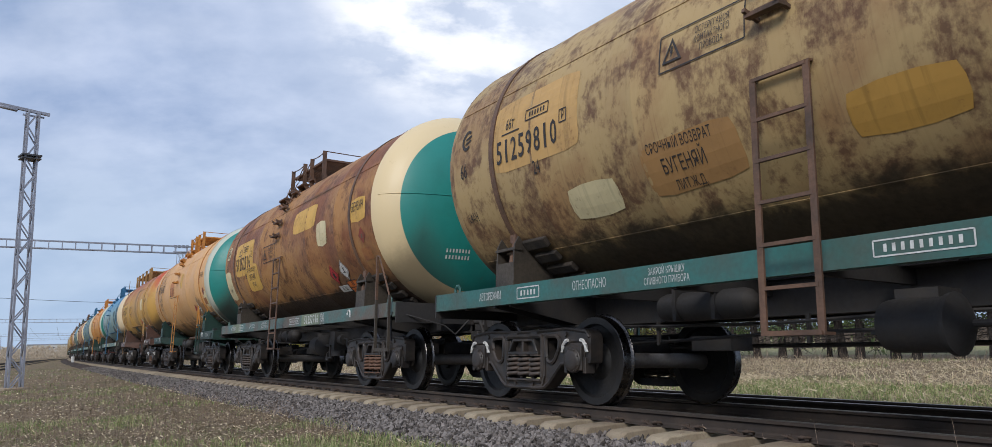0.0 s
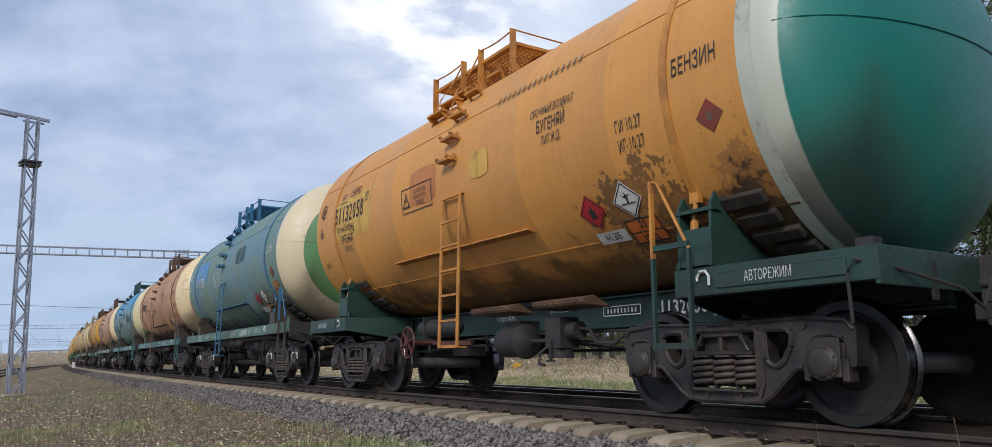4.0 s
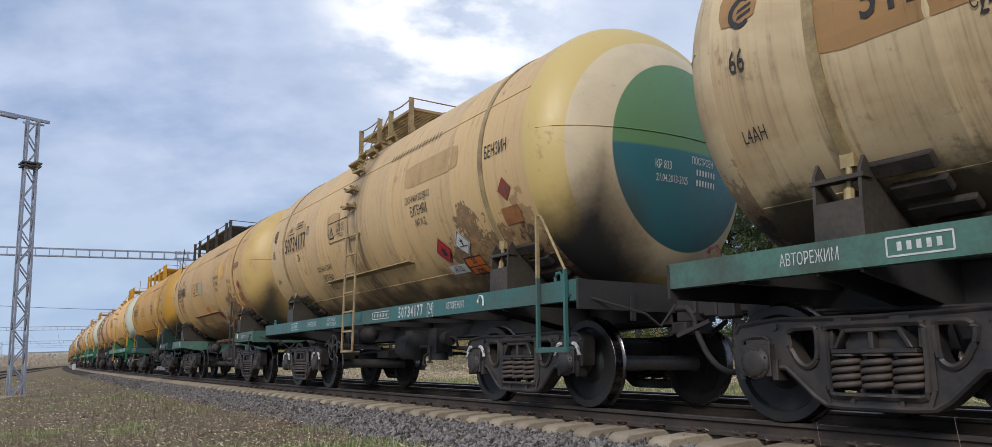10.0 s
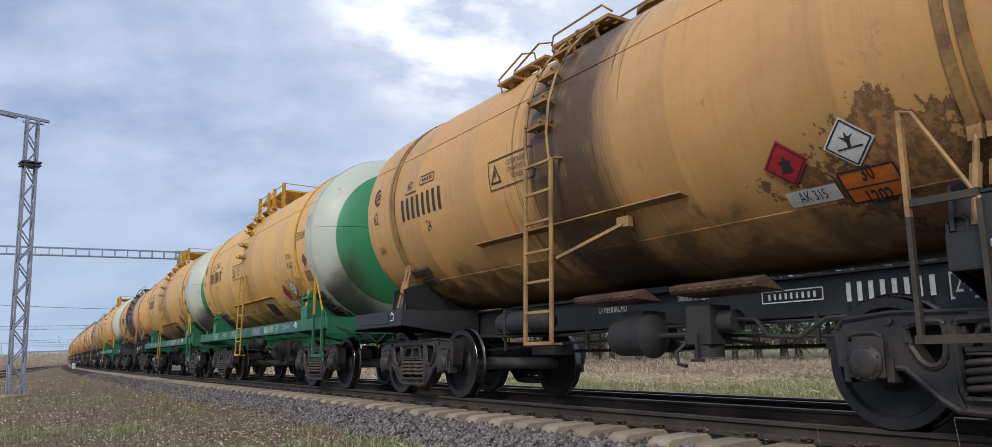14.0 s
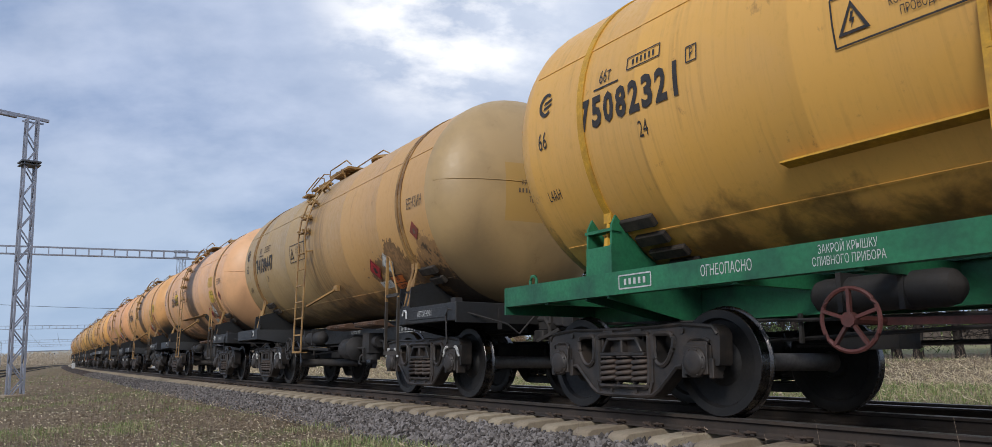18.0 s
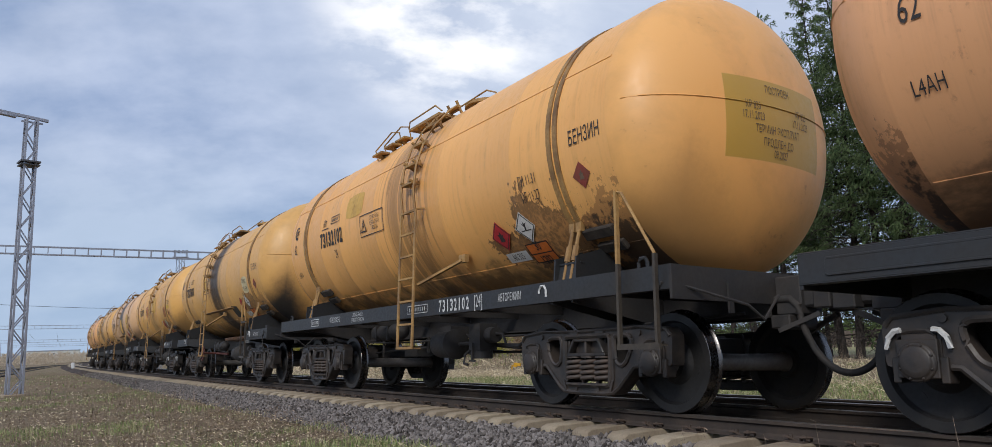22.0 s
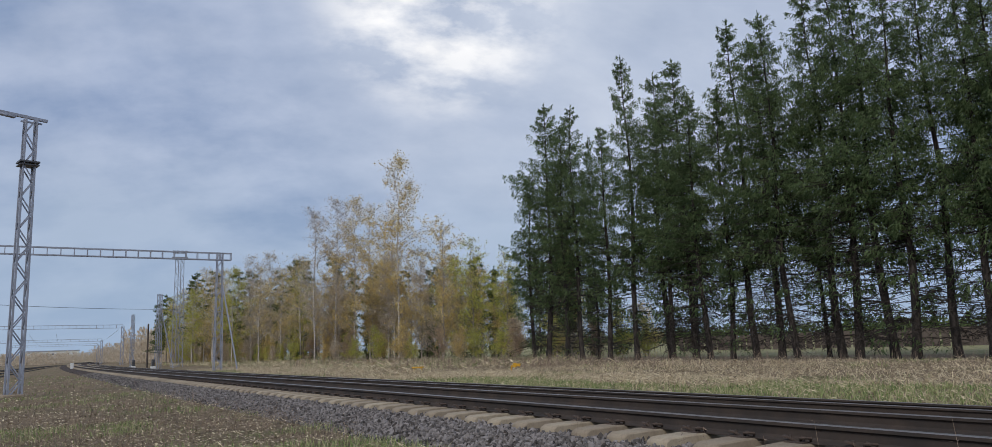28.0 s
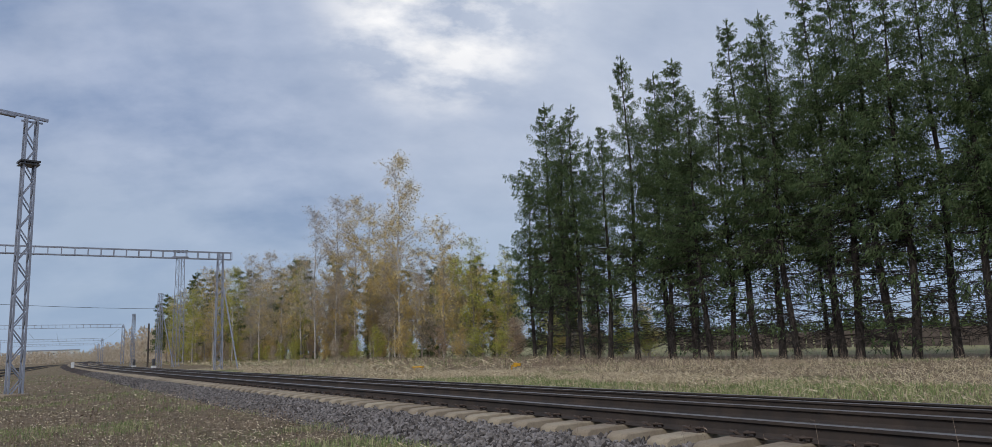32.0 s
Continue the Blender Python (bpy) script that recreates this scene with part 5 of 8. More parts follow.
def wagon(i, sp):
    """One tank wagon; sp holds its colours, its kind of frame and what is written on it."""
    big = sp.get("big", True)
    R, ZC = (1.57, 2.77) if big else (1.48, 2.72)
    kind = sp["kind"]            # full, short, long (long walkway)
    T = new("tank_wagon")
    tagged(T, sp["label"], "tank wagon", "wagons of the oil train")
    M = MAT
    fr, st = M["fr_" + sp["frame"]], M["st_" + sp["steel"]]
    und = M["under"]
    sr = sp.get("sill2")
    key = (R,)

    # running gear
    wheels = []
    for k in (1, -1):
        b = part("bogie", stored("bolster", m_bolster), M["bogie"], T, "", pose(k * PIVOT, 0, 0))
        for q in (0, 180):
            part("side_frame", stored("sf", m_side_frame), M["bogie"], b, "cast steel bogie side frame", pose(0, 0, 0, 0, 0, q))
            for x in (-.218, 0, .218):
                p = Matrix.Rotation(radians(q), 4, "Z") @ Matrix.Translation((x, -1.045, 0))
                part("spring", stored("spring", m_spring), M["springrust" if sp.get("rust_springs") and k == 1 else "spring"], b, "", p)
            for x in (-AXLE, AXLE):
                p = Matrix.Rotation(radians(q), 4, "Z") @ Matrix.Translation((x, 0, 0))
                part("axle_box", stored("abox", m_axle_box), M["bogie"], b, "", p)
        for x in (AXLE, -AXLE):
            w = part("wheelset", stored("ws", m_wheelset), [M["wheel"], M["tread"], M["rim"], M["axle"]], b, "dark wheelset with polished treads", pose(x, 0, WHEEL_R))
            wheels.append((w, x))
        if sp.get("chalk", i % 3 == 0):
            for x, g in ((-AXLE, 1), (-AXLE, -1), (AXLE, 1), (AXLE, -1)):
                s = Shape().tube([(x + g * .20, -1.112, .53), (x + g * .185, -1.112, .60), (x + g * .14, -1.112, .645), (x + g * .10, -1.112, .65)], .019, 5)
                part("paint_mark", stored(("mark", x, g), s.mesh, "paint_mark"), M["chalk"], b, "white paint mark")

    # underframe
    if kind == "full":
        part("frame", stored("ff", m_frame_full), fr if sp["frame"] == "green" else und, T)
        for q in (0, 180):
            part("side_sill", stored("sill", m_sill), fr, T, sp["frame_label"], pose(0, 0, 0, 0, 0, q))
    else:
        part("frame", stored("fs", m_frame_short), fr if sp["frame"] != "brown" else und, T)
        for q in (0, 180):
            part("end_frame", stored("ef", m_end_frame), fr, T, sp["frame_label"], pose(0, 0, 0, 0, 0, q))
    for q in (0, 180):
        Q = pose(0, 0, 0, 0, 0, q)
        build_coupler(T, und, Q)
        part("brake_hose", stored("hose", m_hose), M["hose"], T, "", Q)
        part("uncoupling_lever", stored("lev", m_lever), und, T, "", Q)
        sx = 1.28 if kind == "full" else 0.0
        part("step_frame", stored(("post", sx), m_step_post, sx), fr if sp["frame"] in ("green", "teal", "dkgreen", "brown") else M["st_dark"], T, "", Q)
        part("hand_rail", stored(("hbar", sx), m_hand_bar, sx), st, T, "", Q)
    part("brake_cylinder", stored("bc", m_brake_cyl), und, T)
    part("air_reservoir", stored("res", m_reservoir), M["redred"] if sp.get("red_res") else und, T)
    part("air_valve", stored("val", m_valve), und, T)
    part("brake_rigging", stored("rods", m_rods), und, T)
    part("drain_outlet", stored(("out",) + key, m_outlet, R, ZC), und, T)
    if sp.get("handwheel"):
        part("handbrake_wheel", stored(("hw", i % 2), m_handwheel, 5 + i % 2), M["redred"] if sp["handwheel"] == "red" else und, T, "round spoked handbrake wheel")
    if kind != "full":
        part("tray", stored(("tray",) + key, m_tray, R, ZC), M["st_brown"], T)
    for x in (-5.0, 5.0) if kind == "full" else (-3.75, 3.75):
        part("lifting_lug", stored("lug", m_lug), M["redred"] if sp.get("red_lug") else fr, T, "", pose(x, -1.33, 1.235 if kind == "full" else 1.18))

    # tank
    seams = sp.get("seams", (-3.1, -1.55, 1.6, 3.1))
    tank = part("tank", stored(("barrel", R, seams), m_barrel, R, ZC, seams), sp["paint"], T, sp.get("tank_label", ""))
    for q in (0, 180):
        part("tank_end", stored(("head",) + key, m_head, R, ZC), sp["head"] if q == 0 else sp["paint"], tank, sp.get("head_label", "") if q == 0 else "", pose(0, 0, 0, 0, 0, q))
    for a in (-47 if big else -50, 24):
        for k in (-1, 1):
            part("weld_seam", stored(("seam", R, a, k), m_seam, R, ZC, a, k), sp["paint"], tank)
    if sp.get("ring"):
        rx, rm = sp["ring"]
        s = Shape().lathe([(rx, R + .001), (rx, R + .004), (4.715, R + .004), (4.735, R + .003)], 72, "x", (0, 0, ZC))
        part("end_ring", stored(("ring", R, rx), s.mesh, "end_ring", 0, 30), rm, tank, "painted ring round the tank's end")
    bm = sp.get("band_mat", st)
    for k in (-1, 1):
        for x in ((3.85,) if big else (3.84, 3.95)):
            part("strap", stored(("band", R, k * x), m_band, R, ZC, k * x, .085 if big else .07), bm, tank)
        for q in (0, 180):
            Q = pose(k * PIVOT, 0, 0) @ pose(0, 0, 0, 0, 0, q)
            part("saddle", stored(("sad",) + key, m_saddle, R, ZC), fr if sp["frame"] in ("green", "dkgreen", "black", "brown") else M["st_dark"], T, "", Q)
            for j in range(4 if big else 2):
                part("saddle_timber", stored(("tim", R, j), m_timber, R, ZC, j), M["wood"], T, "", pose(k * PIVOT + (.42 if big else .34), 0, 0) @ pose(0, 0, 0, 0, 0, q))
    part("hatch", stored(("hatch",) + key, m_hatch, R, ZC), st, tank)
    if sp.get("shelf", True):
        part("drip_rail", stored(("shelf",) + key, m_shelf, R, ZC), bm, tank)
    if kind == "long":
        build_platform(T, st, R, ZC, "long", "long grating walkway with hand rail")
        build_end_ladder(T, st, R, ZC)
    else:
        xl = sp.get("ladder_x", 0.0 if big and kind != "full" else -.32)
        build_platform(T, st, R, ZC, "wide" if big else "low", "grating platform round the hatch with hand rails" if big else "low step beside the hatch with bent tube rails")
        build_ladder(T, sp.get("ladder_mat", st), xl, xl + .44, .62, 2.45, -1.60, -1.58, "steel side ladder")
        for a in (4, 14, 26, 40, 56):
            part("foothold", stored(("foot", R, xl, a), m_foothold, R, ZC, xl + .07, xl + .33, a), sp.get("ladder_mat", st), tank)
        if not big:
            for x in (xl + .02, xl + .40):
                pts = [(x, -(R + .12) * math.cos(radians(q)), ZC + (R + .12) * math.sin(radians(q))) for q in (-12, 0, 12, 24, 36, 48, 54)]
                part("upper_stile", stored(("ust", x), lambda: Shape().tube(pts, .016, 6).mesh("upper_stile", 0, 60)), sp.get("ladder_mat", st), tank)
            part("brace", stored("brace", m_brace), st, T, "", pose(xl + .32, 0, 0))

    # painted patches, placards and writing
    tx = M["white_txt" if sp.get("ink") == "white" else "black_txt"]
    n = 0
    for px, pz, w, h, col, *rot in sp.get("patches", ()):
        v, f = grid_rect(w, h, max(2, int(w / .2)), max(2, int(h / .1)))
        cut = min(.03, min(w, h) * .08)
        v = [(x - math.copysign(cut, x), z - math.copysign(cut, z)) if abs(x) > w / 2 - .001 and abs(z) > h / 2 - .001 else (x, z) for x, z in v]
        if rot:
            v = turned(v, rot[0])
        part("paint_patch", on_tank((v, f), px, pz, R, ZC, .003 + .0015 * (n % 3), "paint_patch"), col, tank, "repainted patch")
        n += 1
    ns, nx, nz, np = NUMBERS.get(i, (None, -3.12 if big else -3.0, 2.70 if big else 2.55, .155))
    hb = np / (.56 if big else .52)
    for j in range(8):
        if ns:
            part("digit", stored(("dg", R, hb, nz, ns[j]), on_tank, fitted(letters(ns[j], hb, .012 if i < 19 else .038), hb * (.42 if i < 19 else .46), hb), 0, nz, R, ZC, .009), tx, tank, "", pose(nx + (j - 3.5) * np, 0, 0))
        else:
            part("number_bar", stored(("nb", R, hb, nz), on_tank, bars(1, hb, hb * .22), 0, nz, R, ZC, .009), tx, tank, "", pose(nx + (j - 3.5) * np, 0, 0))
    part("lettering", stored(("load", R, nx, nz), on_tank, letters("66т" if big else "60т", .15), nx - .30, nz + hb / 2 + .16, R, ZC, .009), tx, tank)
    part("lettering", stored(("ldu", R, nx, nz), on_tank, grid_rect(.34, .016, 3, 1), nx - .28, nz + hb / 2 + .06, R, ZC, .009), tx, tank)
    part("lettering", stored(("ldf", R, nx, nz), on_tank, frame_box(.40, .115), nx + .20, nz + hb / 2 + .17, R, ZC, .009), tx, tank)
    part("lettering", stored(("ld2", R, nx, nz), on_tank, bars(6, .055, .022, .028), nx + .20, nz + hb / 2 + .17, R, ZC, .009), tx, tank)
    if big:
        part("lettering", stored(("ldp", R, nx, nz), on_tank, frame_box(.11, .13), nx + 4.6 * np, nz + hb / 2, R, ZC, .009), tx, tank)
        part("lettering", stored(("ldq", R, nx, nz), on_tank, letters("Р", .10), nx + 4.6 * np, nz + hb / 2, R, ZC, .009), tx, tank)
    part("lettering", stored(("t24", R, nx, nz), on_tank, letters("24", .16), nx + .15, nz - hb / 2 - .16, R, ZC, .009), tx, tank)
    part("lettering", stored(("n66", R, big), on_tank, letters("66" if big else "62", .20), -4.47, 2.64 if big else 2.57, R, ZC, .009), tx, tank)
    part("lettering", stored(("l4", R), on_tank, letters("L4АН", .12), -4.46, 2.10, R, ZC, .009), tx, tank)
    part("emblem", stored(("emb", R), on_tank, swirl(.13), -4.42, 3.02 if big else 2.90, R, ZC, .009), tx, tank)
    part("lettering", stored(("benz", R), on_tank, letters("БЕНЗИН", .16), 4.18 if big else 4.40, 2.60 if not big else 2.80, R, ZC, .009), tx if i < 19 or i in (22, 24, 25, 27, 28) else M["faint_txt"], tank)
    if sp.get("ret"):
        for rx, rz in [q for q in (sp["ret"], sp.get("ret2")) if q]:
            for j, (t, h, dz) in enumerate((("СРОЧНЫЙ ВОЗВРАТ", .098, .0), ("БУГЕНЯЙ", .145, -.165), ("ЛИТ.Ж.Д.", .10, -.32))):
                part("lettering", stored(("ret", R, rx, rz, j), on_tank, letters(t, h), rx, rz + dz, R, ZC, .009), tx, tank)
    if sp.get("owner"):
        part("lettering", stored(("own", R), on_tank, bars(16, .105, .03, .07), 1.88, 3.40, R, ZC, .009), sp.get("owner_mat", M["faint_txt"]), tank, "owner's name as faded bars")
    if sp.get("warn", True):
        wx, wz = sp.get("warn_at", (-.78, 2.62 if big else 2.55))
        for j, (t, dz) in enumerate((("ОСТЕРЕГАЙСЯ", .08), ("КОНТАКТНОГО", 0), ("ПРОВОДА", -.08))):
            part("lettering", stored(("wr", R, wx, wz, j), on_tank, letters(t, .064), wx + .12, wz + dz, R, ZC, .010), tx, tank)
        tri = [(-.11, -.10), (.11, -.10), (0, .115), (-.075, -.08), (.075, -.08), (0, .075)]
        part("warning_sign", stored(("wt", R, wx, wz), on_tank, (tri, [(0, 1, 4, 3), (1, 2, 5, 4), (2, 0, 3, 5)]), wx - .30, wz, R, ZC, .010), tx, tank)
        part("warning_sign", stored(("wb", R, wx, wz), on_tank, ([(-.004, .05), (.015, .05), (.0, .007), (.018, .007), (-.015, -.058), (-.004, -.011), (-.022, -.011)], [(0, 6, 5, 2, 1), (5, 4, 3, 2)]), wx - .30, wz - .01, R, ZC, .010), tx, tank)
        part("warning_frame", stored(("wf", R, wx, wz), on_tank, frame_box(.88, .33, .013), wx - .0, wz, R, ZC, .010), tx, tank)
    if sp.get("dates"):
        for j, t in enumerate(sp["dates"]):
            part("lettering", on_tank(letters(t, .12), 3.38, (2.50 if big else 2.36) - .17 * j, R, ZC, .010), tx, tank)
    px, pz = sp.get("plac", (3.05, 1.89))
    ps = sp.get("plac_set", "rwoa")
    if "r" in ps:
        p = part("hazard_placard", stored(("pr", R, px, pz), on_tank, diamond(.27), px - .50, pz + .0, R, ZC, .012), M["red_pl"], tank, "red diamond hazard placard")
        part("edge", stored(("pre", R, px, pz), on_tank, (turned(frame_box(.235, .235, .01)[0], 45), frame_box(.235, .235, .01)[1]), px - .50, pz + .0, R, ZC, .0145), M["black_txt"], p)
        part("symbol", stored(("prs", R, px, pz), on_tank, flame(.30), px - .50, pz + .0, R, ZC, .015), M["black_txt"], p)
    if "w" in ps:
        p = part("hazard_placard", stored(("pw", R, px, pz), on_tank, diamond(.27), px + .02, pz + .03, R, ZC, .012), M["white_pl"], tank, "white diamond hazard placard")
        part("edge", stored(("pwe", R, px, pz), on_tank, (turned(frame_box(.235, .235, .012)[0], 45), frame_box(.235, .235, .012)[1]), px + .02, pz + .03, R, ZC, .0145), M["black_txt"], p)
        part("symbol", stored(("pws", R, px, pz), on_tank, dead_tree(.30), px + .02, pz + .03, R, ZC, .015), M["black_txt"], p)
    if "o" in ps:
        p = part("number_placard", stored(("po", R, px, pz), on_tank, grid_rect(.42, .28, 3, 3), px + .04, pz - .23, R, ZC, .012), M["orange_pl"], tank, "orange hazard number plate")
        part("edge", stored(("poe", R, px, pz), on_tank, frame_box(.405, .265, .016), px + .04, pz - .23, R, ZC, .0145), M["black_txt"], p)
        a, b = sp.get("un", ("30", "1202"))
        part("lettering", stored(("pa", a, R, px, pz), on_tank, letters(a, .135, .02), px + .04, pz - .165, R, ZC, .015), M["black_txt"], p)
        part("lettering", stored(("pb", b, R, px, pz), on_tank, letters(b, .135, .02), px + .04, pz - .305, R, ZC, .015), M["black_txt"], p)
        part("lettering", stored(("pl", R, px, pz), on_tank, grid_rect(.43, .014, 3, 1), px + .04, pz - .235, R, ZC, .015), M["black_txt"], p)
    if "a" in ps:
        p = part("code_plate", stored(("pk", R, px, pz), on_tank, grid_rect(.42, .14, 3, 2), px - .42, pz - .23, R, ZC, .012), M["white_pl"], tank, "white plate with a code")
        part("lettering", stored(("pkt", R, sp.get("ak", "АК 315"), px, pz), on_tank, letters(sp.get("ak", "АК 315"), .10), px - .42, pz - .23, R, ZC, .015), M["black_txt"], p)
    # an old, faded pair of placards beyond the strap
    if sp.get("faded", True):
        p = part("hazard_placard", stored(("pf", R), on_tank, diamond(.19), 4.27, 2.34 if big else 2.24, R, ZC, .007), M["faded_red"], tank, "faded red diamond placard")
        part("symbol", stored(("pfs", R), on_tank, flame(.20), 4.27, 2.34 if big else 2.24, R, ZC, .010), M["faint_txt"], p)
        if big and i != 5:
            part("number_placard", stored(("pfo", R), on_tank, grid_rect(.34, .20, 3, 3), 4.27, 2.06, R, ZC, .007), M["faded_orange"], tank, "faded brown plate")
    if sp.get("square"):
        part("black_square", stored(("sq", R), on_tank, (turned(grid_rect(.55, .36, 4, 3)[0], -4), grid_rect(.55, .36, 4, 3)[1]), .95 if big else 1.58, 1.62 if big else 1.75, R, ZC, .008), M["black_pl"], tank, "black painted square")
    # writing on the frame
    if kind == "full":
        y = -1.4215
        for t, h, x, z in (("АВТОРЕЖИМ", .095, 3.0 if not sp.get("auto_left") else -4.1, 1.145), ("ОГНЕОПАСНО", .095, -2.35, 1.145), ("ЗАКРОЙ КРЫШКУ", .065, -1.35, 1.185), ("СЛИВНОГО ПРИБОРА", .065, -1.35, 1.105)):
            part("lettering", stored(("fl", t, x), on_side, letters(t, h), x, z, y), M["white_txt"], T)
        for j in range(8):
            if ns:
                part("digit", stored(("fnd", ns[j]), on_side, fitted(letters(ns[j], .15, .02), .07, .15), 0, 1.145, y), M["white_txt"], T, "", pose(1.75 + (j - 3.5) * .098, 0, 0))
            else:
                part("number_bar", stored("fnb", on_side, bars(1, .13, .04), 0, 1.145, y), M["white_txt"], T, "", pose(1.75 + (j - 3.5) * .085, 0, 0))
        part("lettering", stored("f24", on_side, letters("[24]", .16), 2.34, 1.145, y), M["white_txt"], T)
        part("weight_plate", stored(("fwf",), on_side, frame_box(.40, .115, .012), -3.35, 1.145, y), M["white_txt"], T)
        part("lettering", stored(("fwb",), on_side, bars(5, .055, .03, .03), -3.35, 1.145, y), M["white_txt"], T)
        part("test_plate", stored(("ftf",), on_side, frame_box(.60, .10, .010), .75, 1.145, y), M["white_txt"], T)
        part("lettering", stored(("ftb",), on_side, bars(9, .05, .022, .034), .75, 1.145, y), M["white_txt"], T)
        if sr:
            for x0, x1, mk in sr:
                part("paint_patch", stored(("sp", x0, x1), on_side, grid_rect(x1 - x0, .20, 2, 2), (x0 + x1) / 2, 1.145, -1.4195), MAT[mk], T, "repainted stretch of sill")
    else:
        part("lettering", stored(("fl2",), on_side, letters("АВТОРЕЖИМ", .085), 4.62, 1.075, -1.402), M["white_txt"], T)
        if i in (2, 3, 5):
            part("lettering", stored(("fl3",), on_side, letters("АВТОРЕЖИМ", .085), -4.75, 1.075, -1.402), M["white_txt"], T)
        part("jack_mark", stored(("hookl",), Shape().tube([(-.05, 0, -.05), (.05, 0, -.045), (.055, 0, .03), (-.01, 0, .06), (-.05, 0, .03)], .013, 4).mesh, "jack_mark"), M["white_txt"], T, "white painted hook mark", pose(-3.98, -1.405, 1.09))
        for j in range(8):
            if ns:
                part("digit", stored(("snd", ns[j]), on_side, fitted(letters(ns[j], .15, .02), .07, .15), 0, 1.0, -.345), M["white_txt"], T, "", pose(2.72 + (j - 3.5) * .094, 0, 0))
            else:
                part("number_bar", stored("snb", on_side, bars(1, .15, .04), 0, 1.0, -.345), M["white_txt"], T, "", pose(2.72 + (j - 3.5) * .094, 0, 0))
        part("test_plate", stored(("stf",), on_side, frame_box(.60, .10, .010), 1.86, 1.01, -.345), M["white_txt"], T)
        part("lettering", stored(("stb",), on_side, bars(9, .05, .022, .034), 1.86, 1.01, -.345), M["white_txt"], T)
        part("lettering", stored("s24", on_side, letters("[24]", .17), 3.26, 1.0, -.345), M["white_txt"], T)
        part("lettering", stored(("sog",), on_side, letters("ОГНЕОПАСНО", .09), -.45, 1.03, -.345), M["white_txt"], T)
        part("lettering", stored(("szk",), on_side, letters("ЗАКРОЙ КРЫШКУ", .065), .75, 1.07, -.345), M["white_txt"], T)
    hook = Shape()
    hook.tube([(.06, 0, -.05), (.06, 0, .02), (.03, 0, .06), (-.03, 0, .06), (-.06, 0, .02), (-.06, 0, -.01)], .014, 4)
    hx = 4.02 if kind != "full" else 3.62
    part("jack_mark", stored(("hook",), hook.mesh, "jack_mark"), M["white_txt"], T, "white painted hook mark", pose(hx, -1.405 if kind != "full" else -1.424, 1.09 if kind != "full" else 1.15))
    # writing on the front end
    for t, h, y, z, c in sp.get("end_text", ()):
        part("lettering", on_end(letters(t, h), y, z, R, ZC), M[c], tank)
    for ws, h, y, z, c in sp.get("end_bars", ()):
        for j, w in enumerate(ws):
            part("lettering", on_end(bars(max(3, int(w / .05)), h * 1.1 if h > .04 else .06, .024, .026), y, z - j * h * 1.9, R, ZC), M[c], tank)
    T.matrix_basis = wagon_pose(-200.0)
    return T, wheels


CREAM, TAN = rgb("d8c39a"), rgb("cfa876")
TEAL, GREEN, WHITE = rgb("1f8078"), rgb("2f8558"), rgb("b9bdae")
PINK, OLIVE = rgb("b48a70"), rgb("848f5c")


def coat(name, col, seed):
    n = Nodes(name)
    med = n.noise(2.6, 7, 0.65, n.mapped((1, 1, 1), (seed, seed * 2, seed)), 0.3)
    fine = n.noise(20.0, 6, 0.66)
    run = n.noise(1.0, 4, 0.6, n.mapped((16.0, 0.8, 0.6), (seed, seed, seed)))
    c = n.mix(n.rng(med, 0.42, 0.62, 0.0, 0.45), col, dark(col, 0.68))
    rm = n.math("ADD", n.math("MULTIPLY", med, 0.55), n.math("MULTIPLY", fine, 0.45))
    c = n.mix(n.rng(rm, 0.56, 0.64, 0.0, 0.7), c, blend(RUST, col, 0.25))
    c = n.mix(n.rng(run, 0.54, 0.72, 0.0, 0.5), c, dark(col, 0.4))
    n.bump(fine, 0.15, 0.004)
    return n.done(c, n.rng(fine, 0.25, 0.75, 0.5, 0.66))


P_YEL = coat("patch_yellow", rgb("cda24e"), 1.0)
P_CREAM = coat("patch_cream", rgb("cfc29a"), 2.0)
P_ORANGE = coat("patch_orange", rgb("b9763f"), 3.0)
P_DARK = coat("patch_dark_teal", rgb("2c4a4c"), 4.0)
P_BLUE = coat("patch_blue", rgb("4a88b8"), 5.0)
P_GREY = coat("patch_grey", rgb("8a9c92"), 6.0)
P_WHITE = coat("ring_white", rgb("b9bdae"), 9.0)
P_DULL = coat("patch_faded_ochre", rgb("b39263"), 10.0)
P_BROWN = coat("patch_faded_brown", rgb("a07a4c"), 11.0)
P_OCHRE = coat("patch_ochre", rgb("c09a60"), 12.0)
P_OLD = coat("patch_old_yellow", rgb("ae8640"), 13.0)
P_LEMON = coat("patch_lemon", rgb("d9b23a"), 8.0)

GREENY = dict(kind="full", frame="green", frame_label="bright green side sill with white lettering", steel="yellow", ret=None, square=True, warn=True, sill2=((.3, 1.2, "fr_teal"), (2.45, 3.5, "fr_teal")), head_label="green tank end with a white ring")


def greeny(i, label, base, drips=.35, rust=.12, spill=.0):
    d = dict(GREENY)
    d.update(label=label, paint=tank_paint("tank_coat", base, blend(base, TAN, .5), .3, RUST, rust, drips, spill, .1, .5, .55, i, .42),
             ring=(4.42, P_WHITE), head=head_paint("end_coat", GREEN, i, WHITE, 1.24, None, soot=.8, rust_amt=.12), dates=("ГИ 03.26", "ИГ 04.27"))
    return d


def tint(c):
    return (c[0] * 1.20, c[1] * 1.28, c[2] * 1.56, 1.0)


